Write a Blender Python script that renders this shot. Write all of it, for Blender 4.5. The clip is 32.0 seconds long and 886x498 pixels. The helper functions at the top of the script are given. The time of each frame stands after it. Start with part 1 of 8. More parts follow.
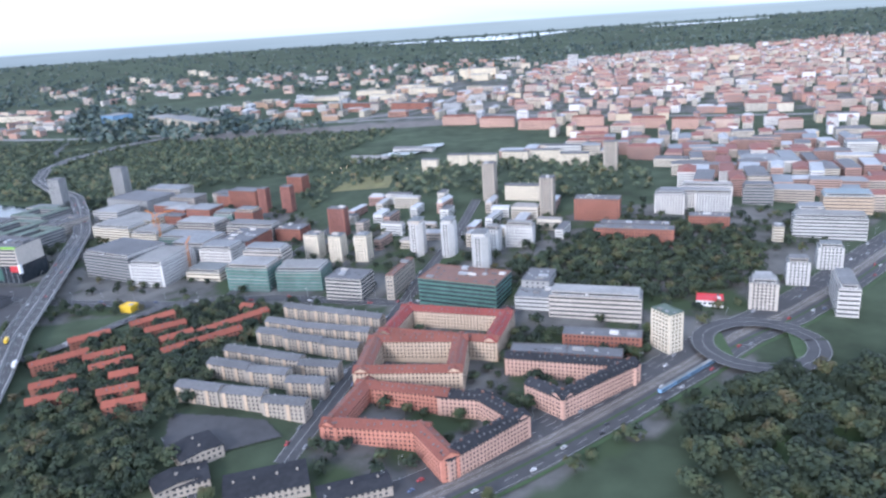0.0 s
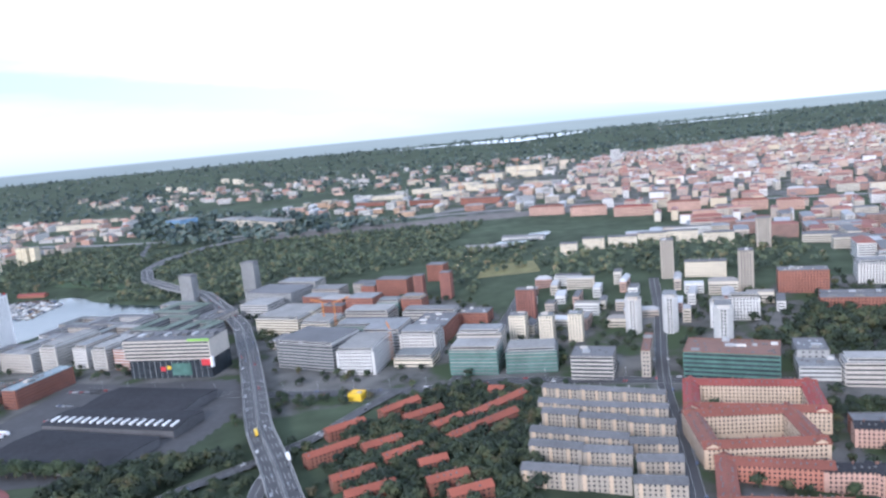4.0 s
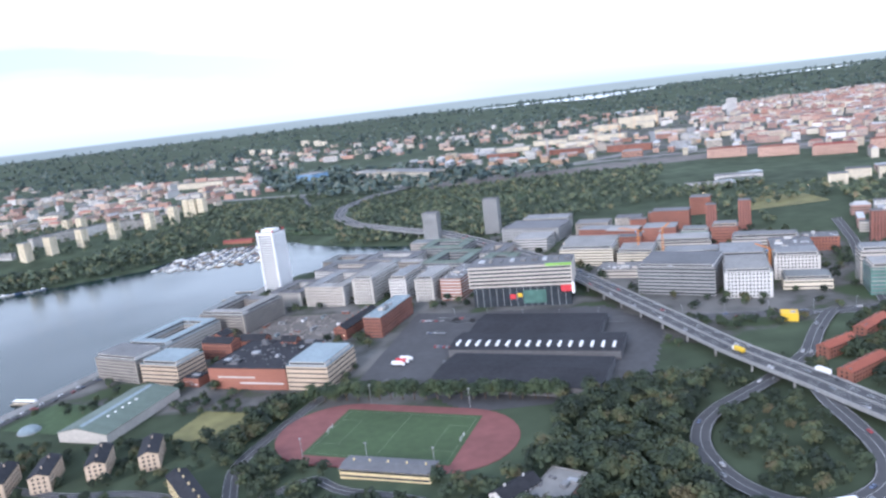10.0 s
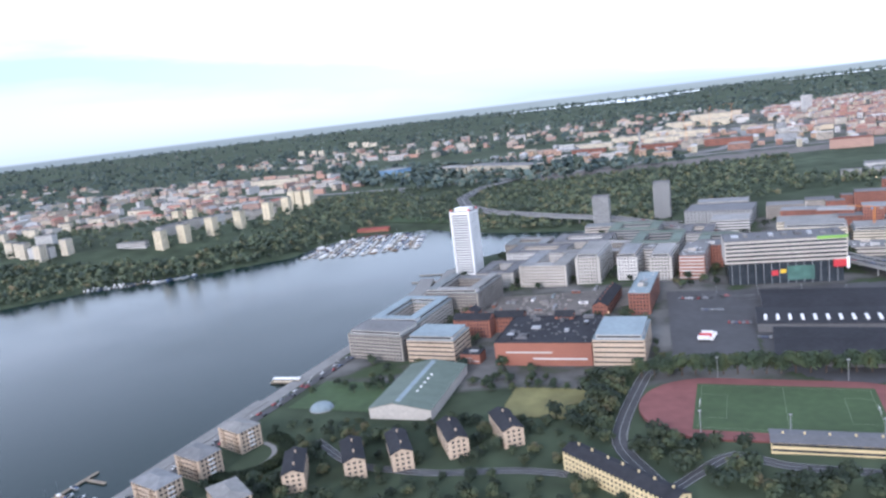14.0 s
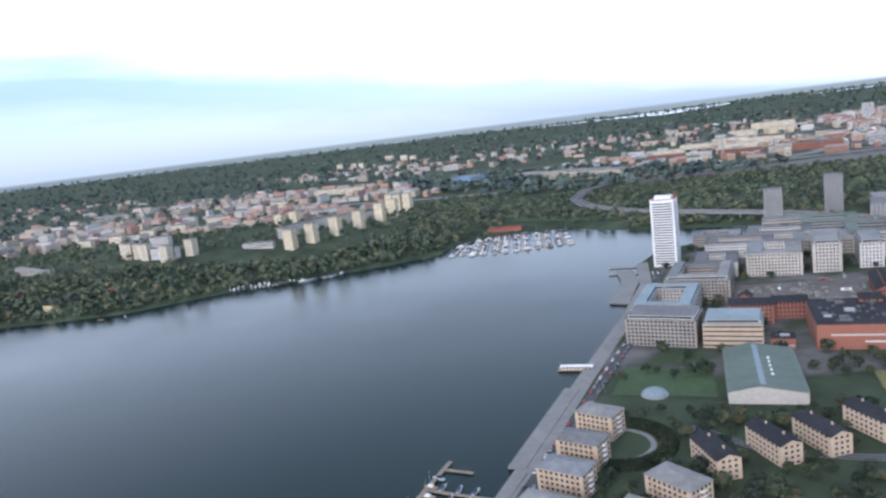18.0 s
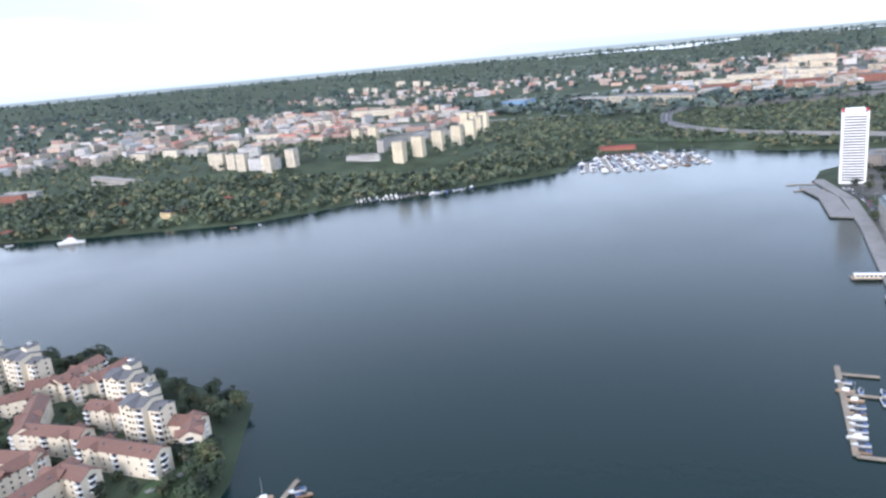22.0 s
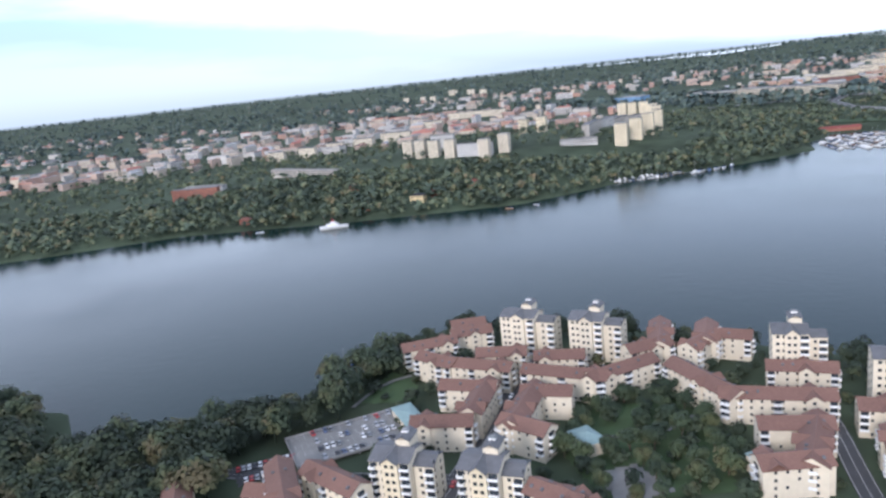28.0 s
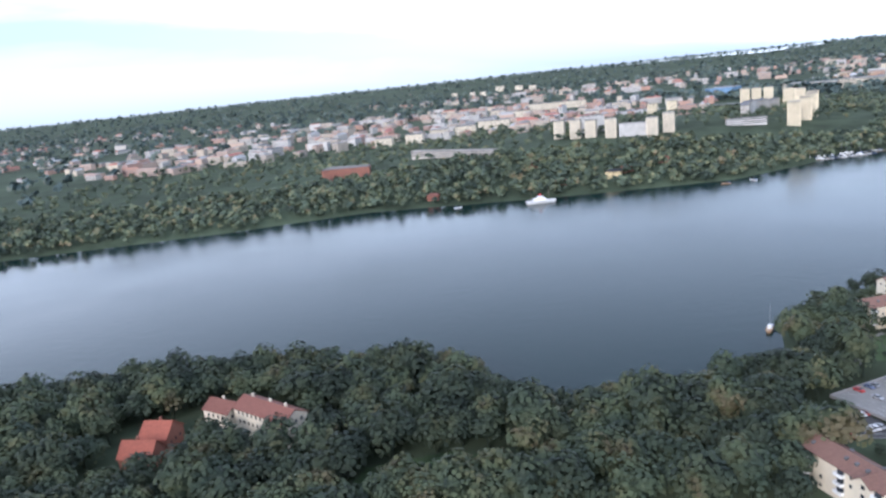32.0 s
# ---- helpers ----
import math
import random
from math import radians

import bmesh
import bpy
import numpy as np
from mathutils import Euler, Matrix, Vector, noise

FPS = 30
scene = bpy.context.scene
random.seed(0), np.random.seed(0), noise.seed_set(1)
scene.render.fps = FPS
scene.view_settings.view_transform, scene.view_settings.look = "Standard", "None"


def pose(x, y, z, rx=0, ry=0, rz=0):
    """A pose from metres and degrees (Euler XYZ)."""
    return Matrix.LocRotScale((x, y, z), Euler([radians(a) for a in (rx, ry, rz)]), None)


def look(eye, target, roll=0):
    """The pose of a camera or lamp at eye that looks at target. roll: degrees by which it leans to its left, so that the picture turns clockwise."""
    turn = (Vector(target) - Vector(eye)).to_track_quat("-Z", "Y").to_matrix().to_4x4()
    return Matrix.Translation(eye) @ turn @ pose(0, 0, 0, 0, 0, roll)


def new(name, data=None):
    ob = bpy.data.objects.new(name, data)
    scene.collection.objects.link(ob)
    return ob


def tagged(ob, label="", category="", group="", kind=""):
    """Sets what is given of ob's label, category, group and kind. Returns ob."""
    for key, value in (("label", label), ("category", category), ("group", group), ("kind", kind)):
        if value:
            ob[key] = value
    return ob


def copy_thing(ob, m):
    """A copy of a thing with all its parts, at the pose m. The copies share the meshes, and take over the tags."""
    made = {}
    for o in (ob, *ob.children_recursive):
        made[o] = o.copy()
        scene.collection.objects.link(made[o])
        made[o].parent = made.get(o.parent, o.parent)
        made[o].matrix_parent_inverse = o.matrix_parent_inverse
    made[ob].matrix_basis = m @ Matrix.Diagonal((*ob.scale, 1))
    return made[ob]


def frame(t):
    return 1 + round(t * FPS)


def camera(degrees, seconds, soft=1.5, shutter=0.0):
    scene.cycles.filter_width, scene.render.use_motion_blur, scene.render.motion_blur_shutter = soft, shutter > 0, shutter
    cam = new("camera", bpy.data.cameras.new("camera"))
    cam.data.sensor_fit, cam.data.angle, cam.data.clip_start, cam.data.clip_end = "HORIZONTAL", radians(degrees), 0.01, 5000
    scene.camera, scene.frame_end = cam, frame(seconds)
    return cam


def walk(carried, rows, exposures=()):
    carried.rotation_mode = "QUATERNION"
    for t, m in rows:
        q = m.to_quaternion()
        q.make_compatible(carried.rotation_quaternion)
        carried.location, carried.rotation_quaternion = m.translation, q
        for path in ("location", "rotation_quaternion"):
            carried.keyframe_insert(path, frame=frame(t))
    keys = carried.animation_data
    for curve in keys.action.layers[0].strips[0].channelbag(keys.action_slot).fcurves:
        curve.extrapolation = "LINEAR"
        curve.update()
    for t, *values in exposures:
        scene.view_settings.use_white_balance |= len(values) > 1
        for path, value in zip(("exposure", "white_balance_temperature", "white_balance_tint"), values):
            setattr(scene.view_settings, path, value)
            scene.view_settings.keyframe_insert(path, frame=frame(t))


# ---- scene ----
# ---- camera and its walk ----
K = 0.65  # lengths below are on the ground plan; the whole place and the path share this one scale
SCALE = Matrix.Diagonal((K, K, K, 1))
cam = camera(62.95, 32.0, soft=2.6)
PATH = [
    (0, -0.00, 0.00, 263.75, -17.519, 3.793, -0.543),
    (0.5, -29.11, 3.42, 261.81, -14.848, 3.471, -1.713),
    (1, -58.27, 6.88, 259.93, -13.516, 2.857, -3.670),
    (1.5, -87.53, 10.38, 258.14, -12.204, 3.110, -4.335),
    (2, -116.88, 13.90, 256.43, -10.967, 3.745, -4.246),
    (2.5, -146.28, 17.41, 254.75, -9.937, 3.759, -3.496),
    (3, -175.70, 20.89, 253.06, -9.307, 3.672, -2.528),
    (3.5, -205.15, 24.34, 251.30, -9.276, 4.868, -1.894),
    (5.5, -323.16, 38.04, 242.63, -12.930, 5.585, 0.417),
    (6, -352.63, 42.19, 240.76, -14.906, 5.296, -0.053),
    (6.5, -382.11, 46.49, 238.89, -15.477, 4.687, 0.363),
    (7, -411.59, 50.94, 236.99, -15.029, 5.614, 0.257),
    (7.5, -441.08, 55.42, 235.09, -13.986, 5.438, 0.701),
    (8, -470.61, 59.84, 233.19, -13.108, 6.049, 0.990),
    (8.5, -500.21, 64.15, 231.31, -12.123, 6.398, 1.564),
    (9, -529.88, 68.36, 229.45, -11.741, 6.498, 1.817),
    (9.5, -559.64, 72.54, 227.62, -11.561, 6.979, 1.667),
    (10, -589.48, 76.77, 225.82, -11.742, 6.738, 1.340),
    (10.5, -619.41, 81.11, 224.04, -12.378, 6.772, 0.812),
    (11, -649.41, 85.53, 222.24, -12.694, 7.164, 0.414),
    (11.5, -679.49, 89.96, 220.37, -12.423, 6.737, 0.562),
    (12, -709.59, 94.29, 218.43, -11.751, 6.794, 0.456),
    (12.5, -739.66, 98.50, 216.45, -11.500, 6.460, 0.504),
    (13, -769.70, 102.59, 214.43, -11.383, 6.686, 0.584),
    (13.5, -799.73, 106.55, 212.40, -11.834, 6.141, 0.975),
    (14, -829.72, 110.41, 210.36, -11.017, 6.841, 2.464),
    (14.5, -859.66, 114.18, 208.35, -10.361, 7.218, 2.676),
    (16.5, -977.92, 128.44, 202.02, -9.610, 6.320, 1.933),
    (17, -1007.55, 132.20, 200.60, -9.263, 8.761, 1.569),
    (17.5, -1037.19, 135.94, 199.11, -8.969, 8.079, 2.324),
    (18, -1066.81, 139.69, 197.55, -9.532, 7.056, 2.724),
    (18.5, -1096.35, 143.49, 195.96, -10.751, 5.794, 2.640),
    (19, -1125.75, 147.42, 194.41, -11.703, 6.394, 2.448),
    (19.5, -1154.97, 151.48, 192.90, -12.720, 4.710, 2.346),
    (20, -1184.03, 155.64, 191.38, -13.993, 3.867, 2.167),
    (20.5, -1212.93, 159.89, 189.83, -14.371, 3.579, 1.577),
    (21, -1241.70, 164.16, 188.17, -14.285, 3.541, 1.451),
    (21.5, -1270.37, 168.54, 186.39, -14.327, 4.673, 1.127),
    (22, -1298.95, 173.02, 184.48, -14.865, 5.337, 1.127),
    (22.5, -1327.43, 177.63, 182.45, -15.791, 5.455, 1.136),
    (23, -1355.89, 182.29, 180.32, -16.370, 5.724, 1.377),
    (23.5, -1384.38, 186.97, 178.13, -16.640, 5.759, 1.657),
    (24, -1412.92, 191.64, 175.90, -16.474, 6.152, 1.906),
    (24.5, -1441.52, 196.28, 173.66, -16.209, 6.419, 2.231),
    (25, -1470.21, 200.94, 171.45, -15.954, 6.829, 2.193),
    (25.5, -1498.99, 205.63, 169.31, -15.750, 6.104, 2.287),
    (26, -1527.83, 210.35, 167.28, -14.916, 6.933, 2.184),
    (26.5, -1556.69, 215.00, 165.31, -13.877, 8.721, 2.311),
    (28.5, -1671.50, 229.90, 158.03, -13.559, 5.441, 0.750),
    (29, -1700.06, 232.94, 156.34, -13.666, 5.339, 0.113),
    (29.5, -1728.56, 235.89, 154.67, -13.792, 5.312, -0.167),
    (30, -1756.98, 238.77, 153.03, -13.794, 5.743, 0.168),
    (30.5, -1785.34, 241.62, 151.45, -13.892, 5.746, 0.800),
    (31, -1813.63, 244.45, 149.94, -13.961, 5.856, 1.295),
    (31.5, -1841.84, 247.27, 148.51, -13.712, 6.137, 1.729),
    (32, -1870.02, 250.09, 147.13, -13.317, 6.015, 2.223),
]
walk(cam, [(t, pose(K * x, K * y, K * z, 90 + pitch, roll, yaw)) for t, x, y, z, pitch, roll, yaw in PATH],
     [(0.0, 1.16, 5270, 15), (2.0, 1.04, 5320, 14), (6.0, 1.10, 5380, 15), (9.0, 1.12, 5420, 15), (13.0, 1.04, 5450, 16), (16.5, 0.68, 5500, 15), (19.0, 0.62, 5520, 14), (21.0, 1.06, 5620, 15), (23.0, 1.20, 5620, 15), (26.0, 0.94, 5600, 15), (29.0, 0.74, 5540, 15), (32.0, 0.98, 5500, 15)])

# ---- sky, cloud deck and sun ----
SUN_UP, SUN_SIDE = 24.0, 205.0
world = bpy.data.worlds.new("evening_sky")
scene.world = world
world.use_nodes = True
wt = world.node_tree
wt.nodes.clear()


def wnode(kind, **props):
    n = wt.nodes.new(kind)
    for key, value in props.items():
        n.inputs[key].default_value = value
    return n


w_out = wnode("ShaderNodeOutputWorld")
w_sky = wt.nodes.new("ShaderNodeTexSky")
w_sky.sky_type, w_sky.sun_disc = "NISHITA", False
w_sky.sun_elevation, w_sky.sun_rotation = radians(SUN_UP), radians(SUN_SIDE)
w_b1 = wnode("ShaderNodeBackground", Strength=0.05)
wt.links.new(w_sky.outputs[0], w_b1.inputs[0])
w_co = wt.nodes.new("ShaderNodeTexCoord")
w_sep = wt.nodes.new("ShaderNodeSeparateXYZ")
wt.links.new(w_co.outputs["Generated"], w_sep.inputs[0])
w_map = wt.nodes.new("ShaderNodeMapping")
w_map.inputs["Scale"].default_value = (1.6, 1.6, 9.0)
wt.links.new(w_co.outputs["Generated"], w_map.inputs[0])
w_noise = wnode("ShaderNodeTexNoise", Scale=2.2, Detail=6.0, Roughness=0.55)
wt.links.new(w_map.outputs[0], w_noise.inputs["Vector"])
w_add = wt.nodes.new("ShaderNodeMath")
w_add.operation = "MULTIPLY_ADD"
wt.links.new(w_noise.outputs[0], w_add.inputs[0])
w_add.inputs[1].default_value = 0.075
w_side = wt.nodes.new("ShaderNodeMath")
w_side.operation = "MULTIPLY_ADD"
wt.links.new(w_sep.outputs["X"], w_side.inputs[0])
w_side.inputs[1].default_value = 0.13
wt.links.new(w_sep.outputs["Z"], w_side.inputs[2])
wt.links.new(w_side.outputs[0], w_add.inputs[2])
w_ramp = wt.nodes.new("ShaderNodeValToRGB")
cr = w_ramp.color_ramp
cr.elements[0].position, cr.elements[0].color = 0.0, (0.32, 0.37, 0.43, 1)
cr.elements[1].position, cr.elements[1].color = 0.135, (1.12, 1.12, 1.13, 1)
for pos_, col_ in ((0.03, (0.33, 0.38, 0.45, 1)), (0.055, (0.235, 0.295, 0.415, 1)), (0.085, (0.25, 0.32, 0.45, 1)), (0.112, (0.55, 0.585, 0.66, 1)), (0.24, (0.76, 0.78, 0.81, 1)), (0.45, (0.48, 0.50, 0.53, 1))):
    e_ = cr.elements.new(pos_)
    e_.color = col_
wt.links.new(w_add.outputs[0], w_ramp.inputs[0])
# distant land beyond the built ground: wooded plains, pale lakes, haze painted blue-grey
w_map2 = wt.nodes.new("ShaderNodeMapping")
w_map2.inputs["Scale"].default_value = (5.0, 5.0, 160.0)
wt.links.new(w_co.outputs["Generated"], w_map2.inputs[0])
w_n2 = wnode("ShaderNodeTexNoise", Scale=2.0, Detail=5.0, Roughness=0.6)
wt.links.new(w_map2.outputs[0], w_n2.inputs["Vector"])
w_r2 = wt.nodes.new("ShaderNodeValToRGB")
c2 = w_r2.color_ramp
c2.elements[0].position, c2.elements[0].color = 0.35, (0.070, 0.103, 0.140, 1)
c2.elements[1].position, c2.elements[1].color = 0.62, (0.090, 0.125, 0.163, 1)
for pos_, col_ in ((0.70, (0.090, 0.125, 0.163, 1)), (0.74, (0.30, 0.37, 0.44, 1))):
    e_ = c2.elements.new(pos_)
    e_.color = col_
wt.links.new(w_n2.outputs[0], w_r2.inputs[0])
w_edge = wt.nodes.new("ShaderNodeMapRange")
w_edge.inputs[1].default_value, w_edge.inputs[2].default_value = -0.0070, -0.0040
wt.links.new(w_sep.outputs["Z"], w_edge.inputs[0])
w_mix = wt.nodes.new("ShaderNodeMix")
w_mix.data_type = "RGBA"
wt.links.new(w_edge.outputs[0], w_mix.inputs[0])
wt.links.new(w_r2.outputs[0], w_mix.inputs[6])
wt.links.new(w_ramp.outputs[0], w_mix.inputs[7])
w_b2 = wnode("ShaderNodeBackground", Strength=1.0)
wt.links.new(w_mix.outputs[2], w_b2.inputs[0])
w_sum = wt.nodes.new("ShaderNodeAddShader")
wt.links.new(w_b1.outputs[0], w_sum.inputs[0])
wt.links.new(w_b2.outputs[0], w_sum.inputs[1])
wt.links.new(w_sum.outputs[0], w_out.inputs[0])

sun_data = bpy.data.lights.new("sun", "SUN")
sun_data.energy, sun_data.angle, sun_data.color = 1.35, radians(12), (1.0, 0.88, 0.76)
sun = new("sun", sun_data)
ss, cs = math.sin(radians(SUN_SIDE)), math.cos(radians(SUN_SIDE))
sun_dir = Vector((ss * math.cos(radians(SUN_UP)), cs * math.cos(radians(SUN_UP)), math.sin(radians(SUN_UP))))
sun.matrix_world = look(sun_dir * 1000 + Vector((-600, 400, 0)), Vector((-600, 400, 0)))

# ---- materials ----


def surface(name, base, rough=0.8, grain=1.0, vary=0.25, tone=0.0, bump=0.0, metal=0.0, big=0.05, palette=None, island=False, spec=0.4):
    """A weathered surface: grain at one size, stains at a larger one, tone per object, or a palette per object or piece."""
    m = bpy.data.materials.new(name)
    m.use_nodes = True
    nt = m.node_tree
    b = nt.nodes["Principled BSDF"]
    b.inputs["Roughness"].default_value, b.inputs["Metallic"].default_value = rough, metal
    b.inputs["Specular IOR Level"].default_value = spec
    co = nt.nodes.new("ShaderNodeTexCoord")
    n1, n2 = nt.nodes.new("ShaderNodeTexNoise"), nt.nodes.new("ShaderNodeTexNoise")
    n1.inputs["Scale"].default_value, n2.inputs["Scale"].default_value = grain, big
    n1.inputs["Detail"].default_value, n2.inputs["Detail"].default_value = 4, 3
    geo = nt.nodes.new("ShaderNodeNewGeometry")
    src = geo.outputs["Position"]
    nt.links.new(src, n1.inputs["Vector"])
    nt.links.new(src, n2.inputs["Vector"])
    ad = nt.nodes.new("ShaderNodeMath")
    ad.operation = "ADD"
    nt.links.new(n1.outputs[0], ad.inputs[0])
    nt.links.new(n2.outputs[0], ad.inputs[1])
    mr = nt.nodes.new("ShaderNodeMapRange")
    mr.inputs[1].default_value, mr.inputs[2].default_value = 0.6, 1.4
    mr.inputs[3].default_value, mr.inputs[4].default_value = 1 - vary, 1 + vary
    nt.links.new(ad.outputs[0], mr.inputs[0])
    fac = mr.outputs[0]
    rnd = geo.outputs["Random Per Island"] if island else nt.nodes.new("ShaderNodeObjectInfo").outputs["Random"]
    if tone:
        mr2 = nt.nodes.new("ShaderNodeMapRange")
        mr2.inputs[3].default_value, mr2.inputs[4].default_value = 1 - tone, 1 + tone
        nt.links.new(rnd, mr2.inputs[0])
        mu = nt.nodes.new("ShaderNodeMath")
        mu.operation = "MULTIPLY"
        nt.links.new(fac, mu.inputs[0])
        nt.links.new(mr2.outputs[0], mu.inputs[1])
        fac = mu.outputs[0]
    vm = nt.nodes.new("ShaderNodeVectorMath")
    vm.operation = "SCALE"
    if palette:
        rp = nt.nodes.new("ShaderNodeValToRGB")
        rp.color_ramp.interpolation = "CONSTANT"
        els = rp.color_ramp.elements
        els[0].color = (*palette[0], 1)
        els[1].position, els[1].color = 1 / len(palette), (*palette[1], 1)
        for i in range(2, len(palette)):
            els.new(i / len(palette)).color = (*palette[i], 1)
        nt.links.new(rnd, rp.inputs[0])
        nt.links.new(rp.outputs[0], vm.inputs[0])
    else:
        vm.inputs[0].default_value = base
    nt.links.new(fac, vm.inputs["Scale"])
    nt.links.new(vm.outputs[0], b.inputs["Base Color"])
    if bump:
        bp = nt.nodes.new("ShaderNodeBump")
        bp.inputs["Strength"].default_value = bump
        nt.links.new(n1.outputs[0], bp.inputs["Height"])
        nt.links.new(bp.outputs[0], b.inputs["Normal"])
    return m


M = {
    "plaster_taupe": surface("plaster_taupe", (0.30, 0.27, 0.235), 0.85, 0.5, 0.22, 0.08),
    "plaster_beige": surface("plaster_beige", (0.34, 0.30, 0.25), 0.85, 0.8, 0.16, 0.06),
    "plaster_cream": surface("plaster_cream", (0.63, 0.56, 0.435), 0.85, 0.6, 0.12, 0.05),
    "plaster_white": surface("plaster_white", (0.50, 0.49, 0.465), 0.8, 0.6, 0.18, 0.10, palette=[(0.52, 0.51, 0.485), (0.47, 0.44, 0.395), (0.54, 0.53, 0.51), (0.45, 0.41, 0.36), (0.50, 0.48, 0.45)]),
    "plaster_pink": surface("plaster_pink", (0.50, 0.32, 0.25), 0.85, 0.6, 0.16, 0.08),
    "plaster_rose": surface("plaster_rose", (0.46, 0.20, 0.14), 0.85, 0.6, 0.16, 0.06),
    "plaster_peach": surface("plaster_peach", (0.50, 0.39, 0.285), 0.85, 0.6, 0.12, 0.06),
    "plaster_yellow": surface("plaster_yellow", (0.62, 0.50, 0.28), 0.85, 0.6, 0.14, 0.06),
    "plaster_butter": surface("plaster_butter", (0.68, 0.59, 0.42), 0.85, 0.6, 0.12, 0.05),
    "concrete": surface("concrete", (0.27, 0.27, 0.265), 0.85, 0.7, 0.18, 0.08, 0.1),
    "brick": surface("brick", (0.25, 0.105, 0.072), 0.85, 2.0, 0.25, 0.12, 0.2),
    "brick_dark": surface("brick_dark", (0.24, 0.105, 0.08), 0.85, 2.0, 0.25, 0.1, 0.2),
    "tile_orange": surface("tile_orange", (0.245, 0.072, 0.044), 0.75, 1.6, 0.30, 0.10, 0.2),
    "tile_red": surface("tile_red", (0.27, 0.080, 0.060), 0.75, 1.2, 0.25, 0.12, 0.2, palette=[(0.235, 0.046, 0.040), (0.185, 0.064, 0.044), (0.205, 0.052, 0.042), (0.155, 0.062, 0.044)]),
    "tile_brown": surface("tile_brown", (0.165, 0.090, 0.068), 0.75, 1.4, 0.22, 0.08, 0.2),
    "roof_grey": surface("roof_grey", (0.115, 0.115, 0.12), 0.7, 0.6, 0.25, 0.12),
    "roof_dark": surface("roof_dark", (0.034, 0.035, 0.040), 0.95, 0.4, 0.3, 0.10, spec=0.15),
    "roof_pale": surface("roof_pale", (0.225, 0.23, 0.235), 0.8, 0.4, 0.3, 0.14, palette=[(0.225, 0.23, 0.235), (0.165, 0.165, 0.165), (0.27, 0.265, 0.255), (0.20, 0.195, 0.185), (0.14, 0.15, 0.15)]),
    "roof_green": surface("roof_green", (0.100, 0.132, 0.104), 0.6, 0.3, 0.2, 0.08),
    "roof_blue": surface("roof_blue", (0.22, 0.27, 0.29), 0.7, 0.4, 0.2, 0.08),
    "glass_dark": surface("glass_dark", (0.035, 0.042, 0.05), 0.22, 0.3, 0.4, 0.3, spec=0.4),
    "glass_green": surface("glass_green", (0.09, 0.17, 0.145), 0.15, 0.25, 0.35, 0.1, spec=0.6),
    "glass_blue": surface("glass_blue", (0.19, 0.31, 0.46), 0.2, 0.25, 0.3, 0.1, spec=0.6),
    "metal_grey": surface("metal_grey", (0.34, 0.35, 0.36), 0.45, 0.8, 0.2, 0.15, metal=0.3),
    "white_paint": surface("white_paint", (0.76, 0.76, 0.75), 0.6, 0.8, 0.1, 0.04),
    "asphalt": surface("asphalt", (0.060, 0.060, 0.063), 0.85, 0.25, 0.22, 0.0, 0.1),
    "paving": surface("paving", (0.20, 0.195, 0.185), 0.85, 0.3, 0.2),
    "gravel": surface("gravel", (0.125, 0.112, 0.10), 0.9, 0.3, 0.4),
    "marking": surface("marking", (0.42, 0.42, 0.41), 0.8, 0.4, 0.2),
    "pitch_line": surface("pitch_line", (0.17, 0.21, 0.14), 0.9, 0.4, 0.3),
    "track_red": surface("track_red", (0.175, 0.068, 0.062), 0.9, 0.2, 0.2),
    "turf": surface("turf", (0.046, 0.076, 0.030), 0.9, 0.25, 0.25),
    "meadow": surface("meadow", (0.15, 0.14, 0.055), 0.9, 0.12, 0.4),
    "bark": surface("bark", (0.09, 0.065, 0.045), 0.9, 2.0, 0.3, 0.1),
    "timber": surface("timber", (0.24, 0.20, 0.15), 0.85, 1.0, 0.25, 0.1),
    "yellow_paint": surface("yellow_paint", (0.66, 0.44, 0.03), 0.6, 0.8, 0.15),
    "red_paint": surface("red_paint", (0.50, 0.04, 0.05), 0.6, 0.8, 0.15),
    "rock": surface("rock", (0.24, 0.22, 0.20), 0.9, 0.3, 0.35, 0, 0.4),
    "rubber": surface("rubber", (0.03, 0.03, 0.03), 0.9, 2, 0.2),
}



